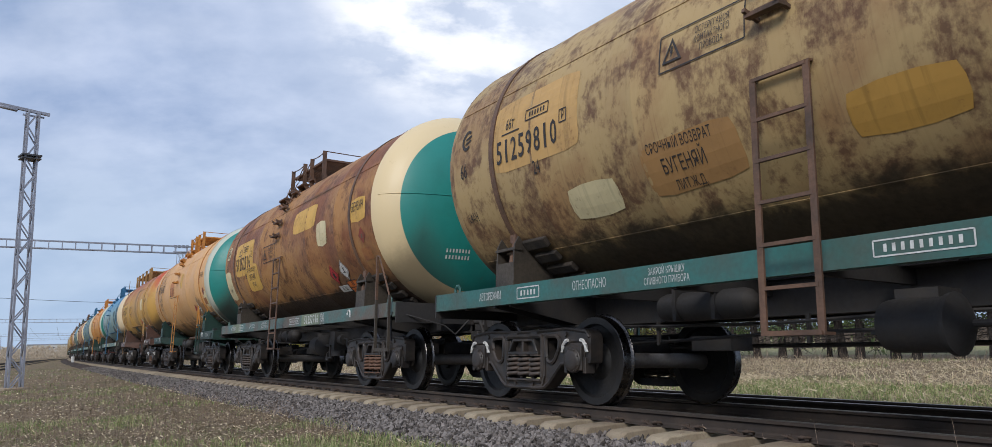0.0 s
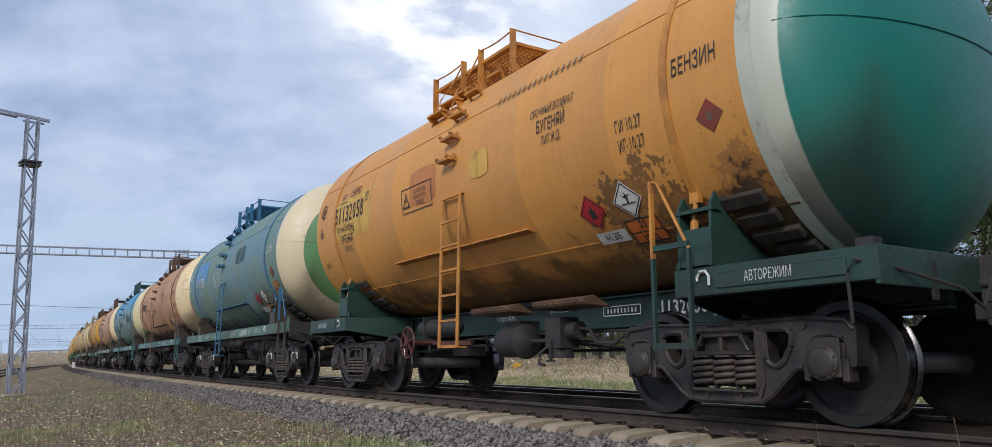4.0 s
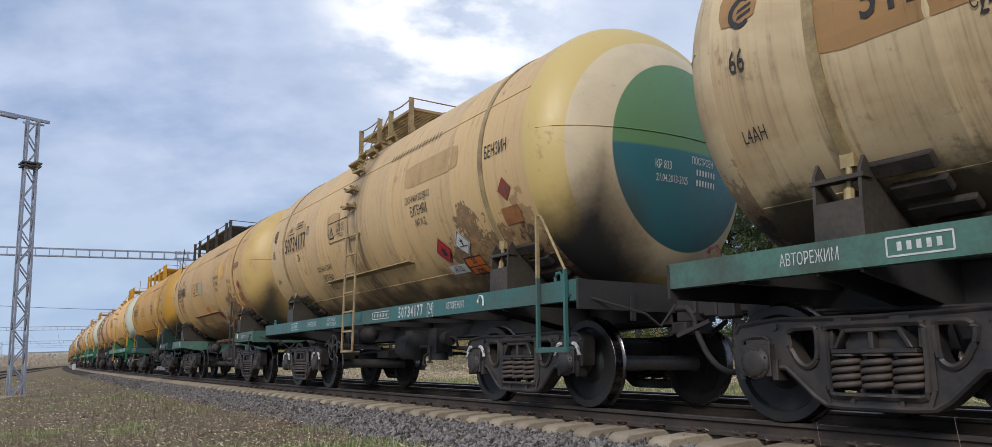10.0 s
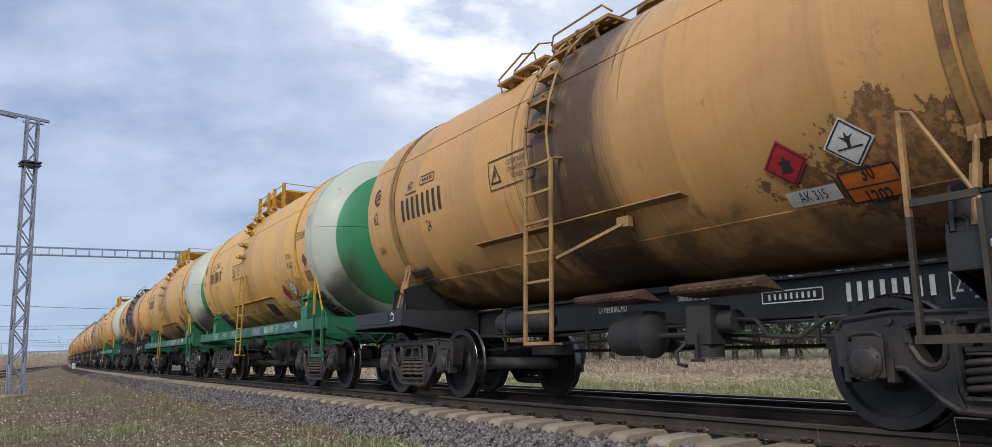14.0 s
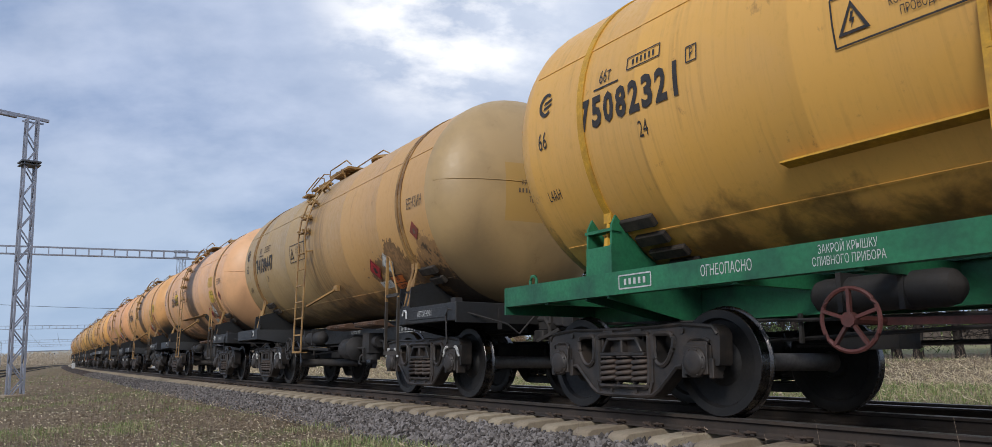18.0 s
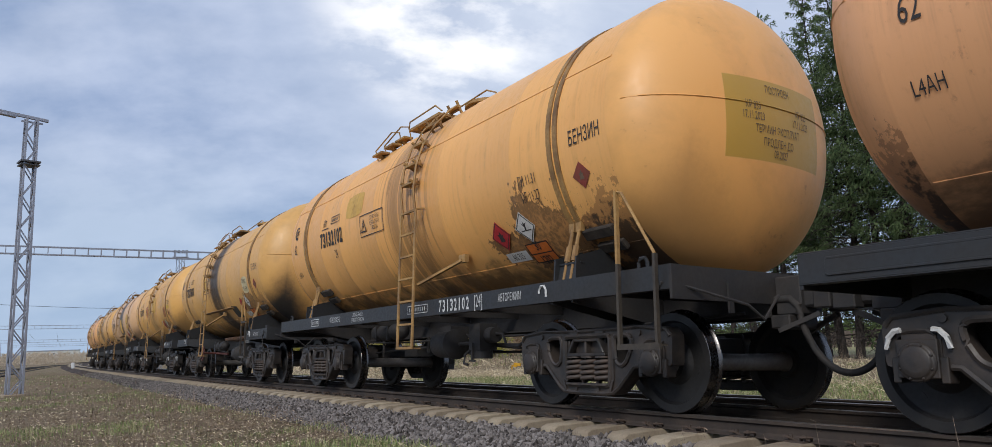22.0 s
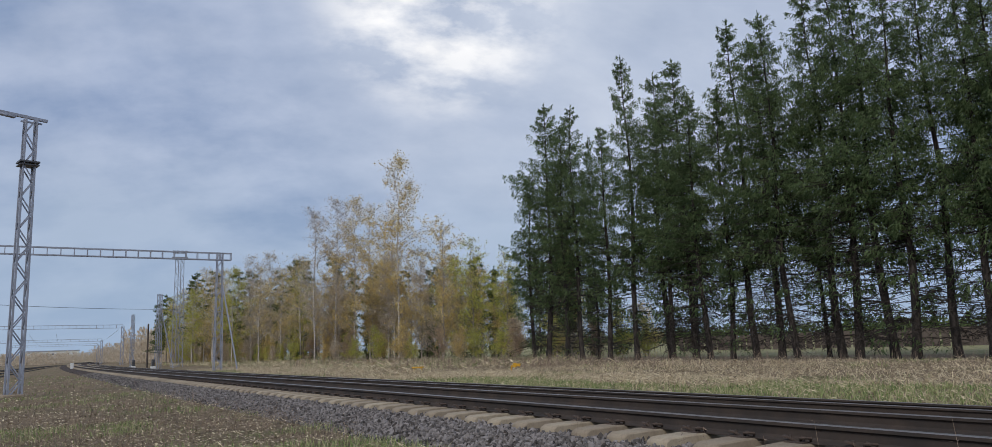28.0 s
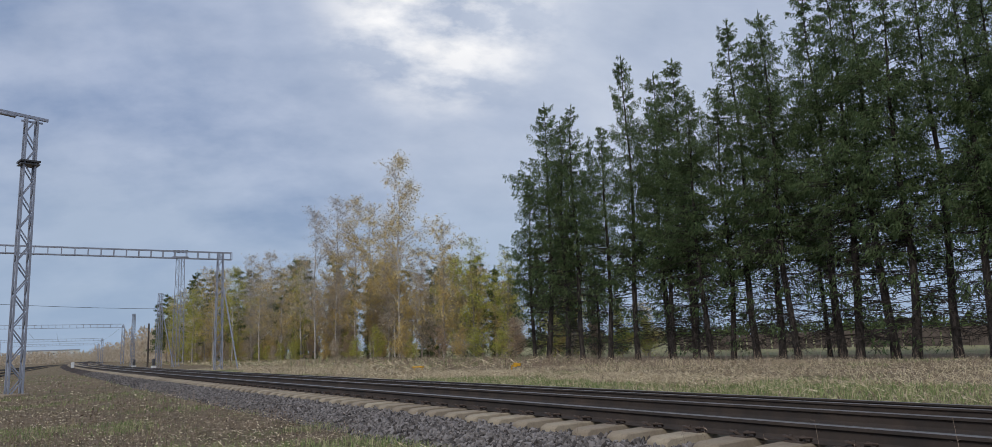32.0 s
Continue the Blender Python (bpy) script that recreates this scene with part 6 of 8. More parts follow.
def blacky(i, base, alt, rect, label, **kw):
    if i >= 22:
        base, alt = tint(base), tint(alt)
    d = dict(kind="short", big=False, frame="black", frame_label="black end frame with white lettering", steel="tan", label=label,
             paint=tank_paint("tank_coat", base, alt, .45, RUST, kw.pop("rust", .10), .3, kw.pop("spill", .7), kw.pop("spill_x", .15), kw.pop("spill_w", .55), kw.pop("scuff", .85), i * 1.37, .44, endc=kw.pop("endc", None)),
             head=head_paint("end_coat", base if "headc" not in kw else kw.pop("headc"), i, None, 1.2, None, rect=(rect, -.62, .75, 2.28, 3.08), soot={21: .4, 22: .3, 23: .95, 24: .12, 25: .3, 26: .9}.get(i, .55), rust_amt=.05), band_mat=MAT["st_rust"],
             head_label="tank end with a date panel and soot", shelf=i % 2 == 0,
             end_text=(("ПОСТРОЕН", .085, .05, 2.98, "faint_txt"), ("КР 833", .085, -.30, 2.80, "faint_txt"), ("ТЕРМИН ЭКСПЛУАТ", .085, .032, 2.58, "faint_txt"), ("ПРОДЛЕН ДО", .085, .032, 2.46, "faint_txt")),
             end_bars=(((.34,), .032, .10, 2.88, "faint_txt"), ((.34,), .032, -.30, 2.70, "faint_txt"), ((.34,), .032, .35, 2.72, "faint_txt"), ((.28,), .032, .032, 2.36, "faint_txt")))
    d.update(kw)
    return d


def wagon_specs():
    A = dict(kind="full", frame="teal", frame_label="teal side sill with white lettering")
    S = {}
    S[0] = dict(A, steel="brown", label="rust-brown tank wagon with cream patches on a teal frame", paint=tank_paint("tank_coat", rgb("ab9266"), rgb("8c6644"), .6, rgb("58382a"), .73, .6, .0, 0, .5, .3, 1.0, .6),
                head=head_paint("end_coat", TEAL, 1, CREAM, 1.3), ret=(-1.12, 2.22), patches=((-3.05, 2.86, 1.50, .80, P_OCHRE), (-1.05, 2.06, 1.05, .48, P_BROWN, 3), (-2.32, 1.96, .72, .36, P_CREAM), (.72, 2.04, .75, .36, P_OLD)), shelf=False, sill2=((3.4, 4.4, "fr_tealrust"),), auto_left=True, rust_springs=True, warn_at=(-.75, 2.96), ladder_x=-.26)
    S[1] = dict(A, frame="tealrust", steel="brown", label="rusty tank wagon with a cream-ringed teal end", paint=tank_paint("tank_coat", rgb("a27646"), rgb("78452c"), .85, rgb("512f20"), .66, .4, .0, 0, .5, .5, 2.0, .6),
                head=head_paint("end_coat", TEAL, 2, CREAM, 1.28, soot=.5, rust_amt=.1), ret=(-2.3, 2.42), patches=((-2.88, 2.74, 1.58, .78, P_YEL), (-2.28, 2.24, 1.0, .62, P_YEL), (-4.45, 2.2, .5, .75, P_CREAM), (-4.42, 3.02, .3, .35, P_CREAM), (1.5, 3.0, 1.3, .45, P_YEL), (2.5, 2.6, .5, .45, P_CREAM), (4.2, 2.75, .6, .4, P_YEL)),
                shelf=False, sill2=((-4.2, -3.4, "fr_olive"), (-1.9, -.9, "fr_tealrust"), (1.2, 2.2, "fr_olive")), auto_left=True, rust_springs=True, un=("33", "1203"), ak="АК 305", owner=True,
                end_bars=(((.5,), .06, .1, 2.3, "white_txt"), ((.4, .4), .05, -.4, 2.05, "white_txt")))
    S[2] = dict(A, kind="short", frame="dkgreen", frame_label="dark teal-green end frame with white lettering", steel="orange", label="tan tank wagon with a white-ringed teal end", paint=tank_paint("tank_coat", rgb("cfa06a"), rgb("c4935a"), .4, RUST, .16, .35, 0, 0, .5, .75, 3.0, .5),
                ring=(4.60, P_WHITE), head=head_paint("end_coat", TEAL, 3, WHITE, 1.50, soot=.8, rust_amt=.05), ret=(-3.28, 2.50), patches=((-.85, 2.75, .8, .5, P_ORANGE), (.9, 2.9, .4, .5, P_YEL), (4.4, 2.1, .4, .5, P_CREAM)), un=("33", "1203"), ak="АК 305", shelf=False,
                end_bars=(((.45,), .06, -.4, 2.75, "white_txt"), ((.5, .5), .06, -.3, 2.5, "white_txt")))
    S[3] = dict(A, kind="long", frame="brown", frame_label="brown end frame with a red panel", steel="tan", label="ochre tank wagon with a rusty red top and long walkway", paint=tank_paint("tank_coat", rgb("b98f46"), rgb("a07844"), .5, RUST, .38, .4, .5, .9, .4, .8, 4.0, .55, rgb("96503c")),
                head=head_paint("end_coat", rgb("b8904a"), 4, None, 1.2, rgb("2c6a5e"), .92, (.42, 2.70), soot=.8, rust_amt=.2, top=rgb("b0492f")), owner=True, patches=((-3.1, 2.70, 1.5, .6, P_YEL), (-.6, 1.75, .9, .35, P_DARK), (3.0, 2.7, .5, .5, P_CREAM)), un=("33", "1203"), ak="АК 305", rust_springs=True, plac=(2.7, 1.95), faded=False, ret=(-3.3, 2.50),
                end_bars=(((.4,), .06, .05, 3.1, "white_txt"), ((.4, .5), .06, .25, 2.7, "white_txt"), ((.35, .35), .05, -.15, 2.35, "white_txt")))
    S[4] = dict(A, frame="olive", frame_label="olive and teal side sill", steel="blue", ink="white", label="blue and slate tank wagon with a cream and olive end", paint=tank_paint("tank_coat", rgb("7b9698"), rgb("5f8790"), .7, rgb("6b6650"), .20, .40, 0, 0, .5, .6, 5.0, .5, rgb("3f83b0"), top_z=3.65),
                head=head_paint("end_coat", OLIVE, 5, rgb("cdbb9c"), 1.16, rgb("2c5654"), .98, (.42, 2.62), half=rgb("9fb0ae"), soot=.95, rust_amt=.12), ret=(-2.42, 2.36), warn_at=(-.95, 2.6),
                patches=((4.2, 2.8, .70, .75, P_DARK), (2.75, 2.85, .9, .35, P_DARK), (3.0, 2.45, .75, .42, P_DARK), (1.7, 2.5, .8, .6, P_GREY), (.4, 2.75, .5, .35, P_DARK), (-2.6, 2.2, .9, .5, P_DARK), (-.95, 2.6, .7, .4, P_DARK), (1.9, 2.0, .9, .45, P_DARK)), un=("33", "1203"), ak="АК 305", handwheel="red", red_lug=True, sill2=((-5.2, -4.0, "fr_teal"), (0, 1.4, "fr_teal"), (1.5, 2.7, "fr_teal")))
    S[5] = dict(A, kind="short", frame="dkgreen", frame_label="dark green end frame with white lettering", steel="orange", label="orange-ochre tank wagon with a white-ringed teal end", paint=tank_paint("tank_coat", rgb("cb8f48"), rgb("bb8240"), .4, RUST, .10, .25, .0, .3, .5, .8, 6.0, .48),
                ring=(4.60, P_WHITE), head=head_paint("end_coat", rgb("1b7469"), 6, WHITE, 1.505, soot=.6, rust_amt=.03), owner=True, ret=(2.27, 2.98), ret2=(-3.36, 2.58), patches=((-3.1, 2.75, 1.5, .65, P_YEL), (-.6, 2.75, .75, .5, P_ORANGE), (.85, 2.72, .42, .34, P_YEL)), un=("33", "1203"), ak="АК 305", handwheel="red", plac=(3.07, 1.88), dates=("ГИ 10.27", "ИГ 10.27"), band_mat=MAT["st_orange"])
    S[6] = dict(A, frame="sage", frame_label="sage green side sill", steel="blue", ink="white", label="slate-green tank wagon with a blue half and cream-ringed end", paint=tank_paint("tank_coat", rgb("667f74"), rgb("5b8098"), .6, rgb("6a6a50"), .2, .35, 0, 0, .5, .6, 7.0, .5),
                head=head_paint("end_coat", rgb("5a8a5a"), 7, rgb("cfc0a0"), 1.15, soot=.6), patches=((1.6, 3.0, .9, .4, P_DARK), (-2.9, 3.0, 1.5, .6, P_BLUE)), un=("33", "1203"), ak="АК 305")
    S[7] = dict(A, steel="brown", label="rusty tan tank wagon on a teal frame", paint=tank_paint("tank_coat", rgb("b58a66"), rgb("a07a58"), .6, rgb("6a4638"), .5, .4, 0, 0, .5, .5, 8.0, .58),
                head=head_paint("end_coat", PINK, 8, CREAM, 1.2, TEAL, 1.0, rust_amt=.3), ret=(-1.6, 2.5), red_lug=True, auto_left=True)
    S[8] = dict(A, steel="teal", ink="white", label="blue tank wagon with an olive end and cream ring", paint=tank_paint("tank_coat", rgb("6f8782"), rgb("5a8090"), .5, rgb("7a8078"), .22, .45, .0, 0, .5, .5, 9.0, .5, rgb("3f88b4"), top_z=3.35),
                head=head_paint("end_coat", rgb("6f9a74"), 9, rgb("c8bc98"), 1.14, rgb("3a5c58"), .62, (.2, 2.3), soot=.5), ret=(-2.72, 2.44), warn_at=(-.92, 2.52), patches=((-3.4, 2.92, .8, .22, P_DARK), (-2.75, 2.27, .95, .55, P_DARK), (-.93, 2.52, .98, .44, P_DARK), (.82, 2.80, .72, .36, P_DARK), (-2.75, 1.72, 1.0, .28, P_DARK), (-3.1, 1.92, .35, .22, P_GREY), (-4.5, 2.2, .3, .3, P_DARK), (2.4, 2.6, .9, .4, P_DARK), (3.2, 2.5, .6, .4, P_DARK)), shelf=False, red_lug=True, auto_left=True, un=("33", "1203"), ak="АК 305", plac=(2.9, 1.95))
    S[9] = dict(A, frame="olive", frame_label="pale green side sill with teal panels", steel="brown", label="pinkish tan tank wagon with a cream-ringed teal end", paint=tank_paint("tank_coat", rgb("ba9478"), rgb("94684e"), .7, rgb("6a4638"), .48, .6, 0, 0, .5, .55, 10.0, .55),
                head=head_paint("end_coat", rgb("1f7a74"), 10, CREAM, 1.2, soot=.5), ret=(-2.42, 2.42), warn_at=(-.72, 2.62), patches=((-2.95, 2.78, 1.5, .6, P_DULL), (-.65, 2.6, 1.1, .5, P_DULL), (-4.6, 3.2, .25, .35, P_ORANGE), (2.9, 2.7, .5, .4, P_DULL)), shelf=False, auto_left=True, rust_springs=True, sill2=((-3.9, -3.0, "fr_teal"), (.6, 2.6, "fr_teal")), un=("33", "1203"), ak="АК 305", plac=(2.7, 1.75),
                end_bars=(((.5,), .06, .0, 2.35, "white_txt"), ((.35,), .05, -.35, 2.5, "white_txt")))
    S[10] = dict(A, kind="long", frame="sage", frame_label="brown and teal end frame", steel="brown", label="yellow-ochre tank wagon with a cream-ringed teal disc and long walkway", paint=tank_paint("tank_coat", rgb("ad7a30"), rgb("7d5528"), .6, RUST, .34, .95, .0, 0, .5, .8, 11.0, .5, endc=rgb("c0922f")),
                 head=head_paint("end_coat", rgb("c9b384"), 11, rgb("c2902f"), 1.2, rgb("2c6f70"), .84, (.0, 2.6), soot=.95, rust_amt=.1), owner=True, ret=(-2.42, 2.22), warn_at=(-4.45, 3.10), patches=((-3.0, 2.82, 1.9, .80, P_BROWN), (-4.45, 2.05, .45, .34, P_CREAM), (-4.42, 2.72, .28, .2, P_CREAM), (3.2, 2.4, .5, .4, P_YEL), (4.2, 2.5, .6, .6, P_CREAM)), rust_springs=True, handwheel="dark", un=("33", "1203"), ak="АК 305")
    S[11] = dict(A, frame="sage", frame_label="sage green side sill with white lettering", steel="cream", label="cream tank wagon with rusty seams and a green disc end", paint=tank_paint("tank_coat", rgb("cdb68e"), rgb("a98c66"), .6, rgb("6a4a36"), .30, .95, .0, 0, .5, .9, 12.0, .52),
                 head=head_paint("end_coat", rgb("c9b586"), 12, None, 1.2, rgb("2c7474"), 1.08, (.2, 2.68), soot=.6, half=rgb("5f8a5c"), rust_amt=.15), ret=(-2.5, 2.44), patches=((-3.1, 2.72, 1.5, .55, P_BROWN), (-2.3, 2.25, .7, .55, P_BROWN), (-4.45, 3.1, .35, .35, P_BROWN)), red_lug=True, auto_left=True, un=("33", "1203"), ak="АК 305", seams=(-3.1, -1.9, 1.2, 3.1), band_mat=MAT["st_cream"], plac=(3.0, 1.95),
                 end_bars=(((.4,), .06, .1, 3.0, "white_txt"), ((.45,), .06, -.05, 2.5, "white_txt")))
    S[12] = dict(A, frame="teal", steel="cream", label="cream-tan tank wagon with a half green, half teal disc", paint=tank_paint("tank_coat", rgb("c8a878"), rgb("c2a070"), .4, rgb("6a4c3a"), .22, .5, .5, -.1, .4, .8, 13.0, .5),
                 head=head_paint("end_coat", rgb("c9b796"), 13, rgb("c4ab6c"), 1.32, rgb("2c6068"), 1.06, (.2, 2.70), half=rgb("587a52"), soot=.95, reach=1.15), owner=True, ret=(2.2, 2.62), ret2=(-1.75, 2.10), patches=((-3.1, 2.8, 1.2, .5, P_DULL), (2.55, 2.95, 1.5, .32, P_DULL), (-1.0, 2.75, .6, .4, P_DULL)), un=("33", "1203"), ak="АК 305", seams=(-3.1, -1.9, 1.2, 3.1), handwheel="dark", plac=(3.0, 1.89),
                 end_text=(("КР 833", .10, -.25, 2.52, "white_txt"), ("21.04.2013-2025", .09, -.12, 2.38, "white_txt"), ("ПОСТРОЕН", .09, .35, 2.62, "white_txt")), end_bars=(((.36, .36), .06, .4, 2.5, "white_txt"),))
    S[13] = dict(A, kind="long", frame="sage", frame_label="pale green end frame with a teal panel", steel="dark", label="tan tank wagon with a teal disc end and long walkway", paint=tank_paint("tank_coat", rgb("bd9860"), rgb("b08c58"), .5, RUST, .20, .55, .0, 0, .5, .95, 14.0, .5), band_mat=MAT["st_tan"],
                 head=head_paint("end_coat", rgb("bfa062"), 14, None, 1.2, rgb("3a6c74"), .92, (.16, 2.80), soot=.85, rust_amt=.05), owner=True, ret=(1.9, 2.72), ret2=(-3.3, 2.45), patches=((-.1, 2.6, .35, .35, P_GREY), (.2, 1.95, .4, .26, P_ORANGE), (2.5, 2.85, .6, .45, P_YEL)), un=("33", "1203"), ak="АК 305", plac=(1.9, 1.8), dates=("ГИ 11.26", "ИГ 11.26"),
                 end_text=(("КР 833", .09, -.02, 2.72, "white_txt"),), end_bars=(((.4,), .06, .3, 3.15, "white_txt"), ((.36,), .05, -.02, 2.6, "white_txt"), ((.3, .3), .05, .4, 2.66, "white_txt")))
    S[14] = dict(A, kind="long", frame="dkgreen", frame_label="dark green end frame with a teal panel", steel="yellow", label="yellow-ochre tank wagon with dark soot and long walkway", paint=tank_paint("tank_coat", rgb("bc8c34"), rgb("b0803a"), .5, RUST, .26, .45, .0, 0, .5, .95, 15.0, .48),
                 head=head_paint("end_coat", rgb("c0a878"), 15, rgb("bc8c34"), 1.22, rgb("3c6a68"), 1.0, (.1, 2.77), soot=.95), owner=True, patches=((1.8, 2.63, .55, .5, P_ORANGE), (3.0, 2.72, 1.0, .5, P_YEL), (4.25, 2.55, .5, .9, P_YEL), (1.62, 2.0, .55, .45, P_ORANGE)), red_res=True, un=("33", "1203"), ak="АК 305", dates=("ГИ 09.28", "ИГ 09.24"), plac=(2.2, 1.95), ret=(1.8, 2.72), ret2=(-3.4, 2.55),
                 end_text=(("КР 833", .09, .1, 2.7, "white_txt"),), end_bars=(((.4, .4), .06, .2, 3.1, "white_txt"), ((.36,), .05, .1, 2.58, "white_txt")))
    S[15] = greeny(15, "yellow tank wagon with a white-ringed green end on green frame", rgb("dcab60"))
    S[16] = blacky(16, rgb("c9995e"), rgb("b58850"), rgb("b8903f"), "tan tank wagon with dark oil streaks on a black frame", spill=.85, spill_w=.7)
    S[17] = greeny(17, "yellow tank wagon with streaks on a bright green frame", rgb("dbaa5e"), .5, .2, .3)
    S[18] = greeny(18, "yellow tank wagon with brown drips on a green frame", rgb("d8a65a"), .95, .32, .45)
    S[18]["handwheel"] = "dark"
    S[19] = blacky(19, rgb("cf9a62"), rgb("c58f58"), rgb("c0a060"), "peach-orange tank wagon with a wide black oil stain", spill=.98, spill_x=.38, spill_w=1.65, rust=.05)
    S[20] = greeny(20, "yellow tank wagon on a green frame with a red handwheel", rgb("dca854"), .3, .1)
    S[20]["handwheel"] = "red"
    S[21] = blacky(21, rgb("b09468"), rgb("a08862"), rgb("b08c4c"), "grey-beige tank wagon with brown oil runs on a black frame", spill=.35, handwheel="dark", rust=.1, endc=rgb("c79a60"))
    S[22] = blacky(22, rgb("d09c68"), rgb("c9945e"), rgb("d8b02a"), "peach tank wagon with a yellow date panel on its end", spill=.9, square=True, spill_w=.6, patches=((-2.2, 2.55, .6, .4, P_LEMON), (3.3, 2.28, .55, .36, P_LEMON), (3.3, 2.68, .6, .3, P_YEL)), dates=("ГИ 12.32", "ИГ 12.26"))
    S[23] = blacky(23, rgb("cf9656"), rgb("cc9250"), rgb("b8792f"), "orange-tan tank wagon with a brown stain on its end", spill=.85, patches=((4.2, 2.60, .65, .32, P_LEMON), (3.4, 2.35, .5, .5, P_YEL), (-.9, 2.55, .55, .4, P_YEL)), dates=("ГИ 02.32", "ИГ 02.26"))
    S[24] = blacky(24, rgb("d09560"), rgb("cc905a"), rgb("d6b02c"), "peach tank wagon with a yellow panel on its end", spill=.25, patches=((-.75, 2.55, .6, .6, P_YEL), (3.38, 2.28, .5, .4, P_LEMON), (1.0, 2.1, .9, .5, P_YEL)), square=True, dates=("ГИ 02.26", "НГ 01.26"))
    S[25] = blacky(25, rgb("d59a52"), rgb("d0924a"), rgb("b0913f"), "yellow-orange tank wagon with ringed barrel on a black sill", kind="full", spill=.5, spill_x=.3, frame_label="black side sill with white lettering", patches=((-1.5, 2.95, .7, .4, P_YEL),), seams=(-3.1, -2.2, -.7, 1.4, 3.1), dates=("ГИ 11.31", "ИГ 11.27"))
    S[26] = blacky(26, rgb("c2914c"), rgb("bc8a44"), rgb("c0993f"), "ochre tank wagon with a black oil stain below the hatch", spill=.95, spill_w=.55, patches=((3.38, 2.28, .5, .42, P_CREAM), (-1.0, 2.6, .35, .35, P_YEL)), square=True, handwheel="red", dates=("ГИ 09.26", "НГ 09.26"))
    S[27] = blacky(27, rgb("c8954c"), rgb("c48c44"), rgb("cc8a30"), "ochre tank wagon with an orange date panel on its end", spill=.45, spill_w=.6, patches=((.9, 2.7, 1.0, .6, P_YEL), (3.4, 2.30, .5, .4, P_ORANGE), (-.95, 2.52, .55, .45, P_ORANGE), (4.25, 2.45, .6, .12, P_LEMON)), dates=("ГИ 12.31", "ИГ 12.27"), handwheel="dark")
    S[28] = blacky(28, rgb("be9566"), rgb("b28a5c"), rgb("c79a4a"), "ochre-brown tank wagon with sooty patches round a pale panel", spill=.95, spill_x=.6, spill_w=.8, patches=((.5, 2.35, .85, .75, P_YEL), (3.15, 2.5, .7, .75, P_YEL)), handwheel="dark", dates=("ГИ 09.27", "ИГ 10.26"), shelf=True)
    S[29] = blacky(29, rgb("c1914e"), rgb("bb8a46"), rgb("b88c3c"), "ochre tank wagon with brown oil rings below the hatch", spill=.8, spill_x=.15, spill_w=.95, square=True, dates=("ГИ 12.25", "НГ 12.25"), shelf=False)
    S[30] = blacky(30, rgb("cc955c"), rgb("c88c50"), rgb("b98f44"), "peach-tan tank wagon at the tail of the train", spill=.5, spill_w=.5, patches=((.9, 2.7, 1.1, .8, P_YEL), (2.6, 2.7, .8, .4, P_YEL)))
    def dated(k, *extra):
        S[k]["end_text"] = S[k]["end_text"] + extra
        S[k]["end_bars"] = ()
    dated(23, ("23.02.1985", .085, .10, 2.88, "faint_txt"), ("08.02.2013", .085, -.30, 2.70, "faint_txt"), ("01.2027", .085, .06, 2.36, "faint_txt"))
    dated(25, ("КР 833", .085, .40, 2.80, "faint_txt"), ("17.11.2023", .085, -.30, 2.70, "faint_txt"), ("17.11.2023", .085, .38, 2.70, "faint_txt"), ("09.2027", .085, .06, 2.36, "faint_txt"))
    dated(26, ("КР 833", .085, .40, 2.80, "faint_txt"), ("20.09.2016", .085, -.30, 2.70, "faint_txt"), ("15.09.2023", .085, .38, 2.70, "faint_txt"), ("06.2026", .085, .06, 2.36, "faint_txt"))
    for k, x in ((22, -.70), (23, -.24), (24, .29), (25, .54), (26, -.60), (27, .41), (28, -.62), (29, -.12)):
        S[k]["ladder_x"] = x
    S[19]["ladder_x"], S[19]["ladder_mat"] = .16, MAT["st_dark"]
    return S


TRAIN = []


def build_train():
    S = wagon_specs()
    for i in range(31):
        TRAIN.append((i, *wagon(i, S[i])))
# ======== trees, masts, distance ========
def leaf_material(name, a, b, rough=0.75):
    n = Nodes(name)
    geo = n.nt.nodes.new("ShaderNodeNewGeometry").outputs["Random Per Island"]
    col = n.mix(geo, a, b)
    col = n.mix(n.rng(n.noise(0.8, 3), 0.35, 0.65, 0.0, 0.5), col, dark(a, 0.6))
    n.done(col, rough, 0.0, 0.06)
    tr = n.nt.nodes.new("ShaderNodeBsdfTranslucent")
    n.link(col, tr.inputs[0])
    mx = n.nt.nodes.new("ShaderNodeMixShader")
    mx.inputs[0].default_value = 0.5
    n.link(n.bsdf.outputs[0], mx.inputs[1])
    n.link(tr.outputs[0], mx.inputs[2])
    n.link(mx.outputs[0], n.nt.nodes["Material Output"].inputs[0])
    return n.mat


def bark_material(name, a, b, white=False):
    n = Nodes(name)
    f = n.noise(3.0, 6, 0.65, n.mapped((4, 4, 1.0) if not white else (1, 1, 7)))
    col = n.mix(n.rng(f, 0.45, 0.6), a, b)
    n.bump(f, 0.6, 0.02)
    return n.done(col, 0.9, 0.0, 0.2)


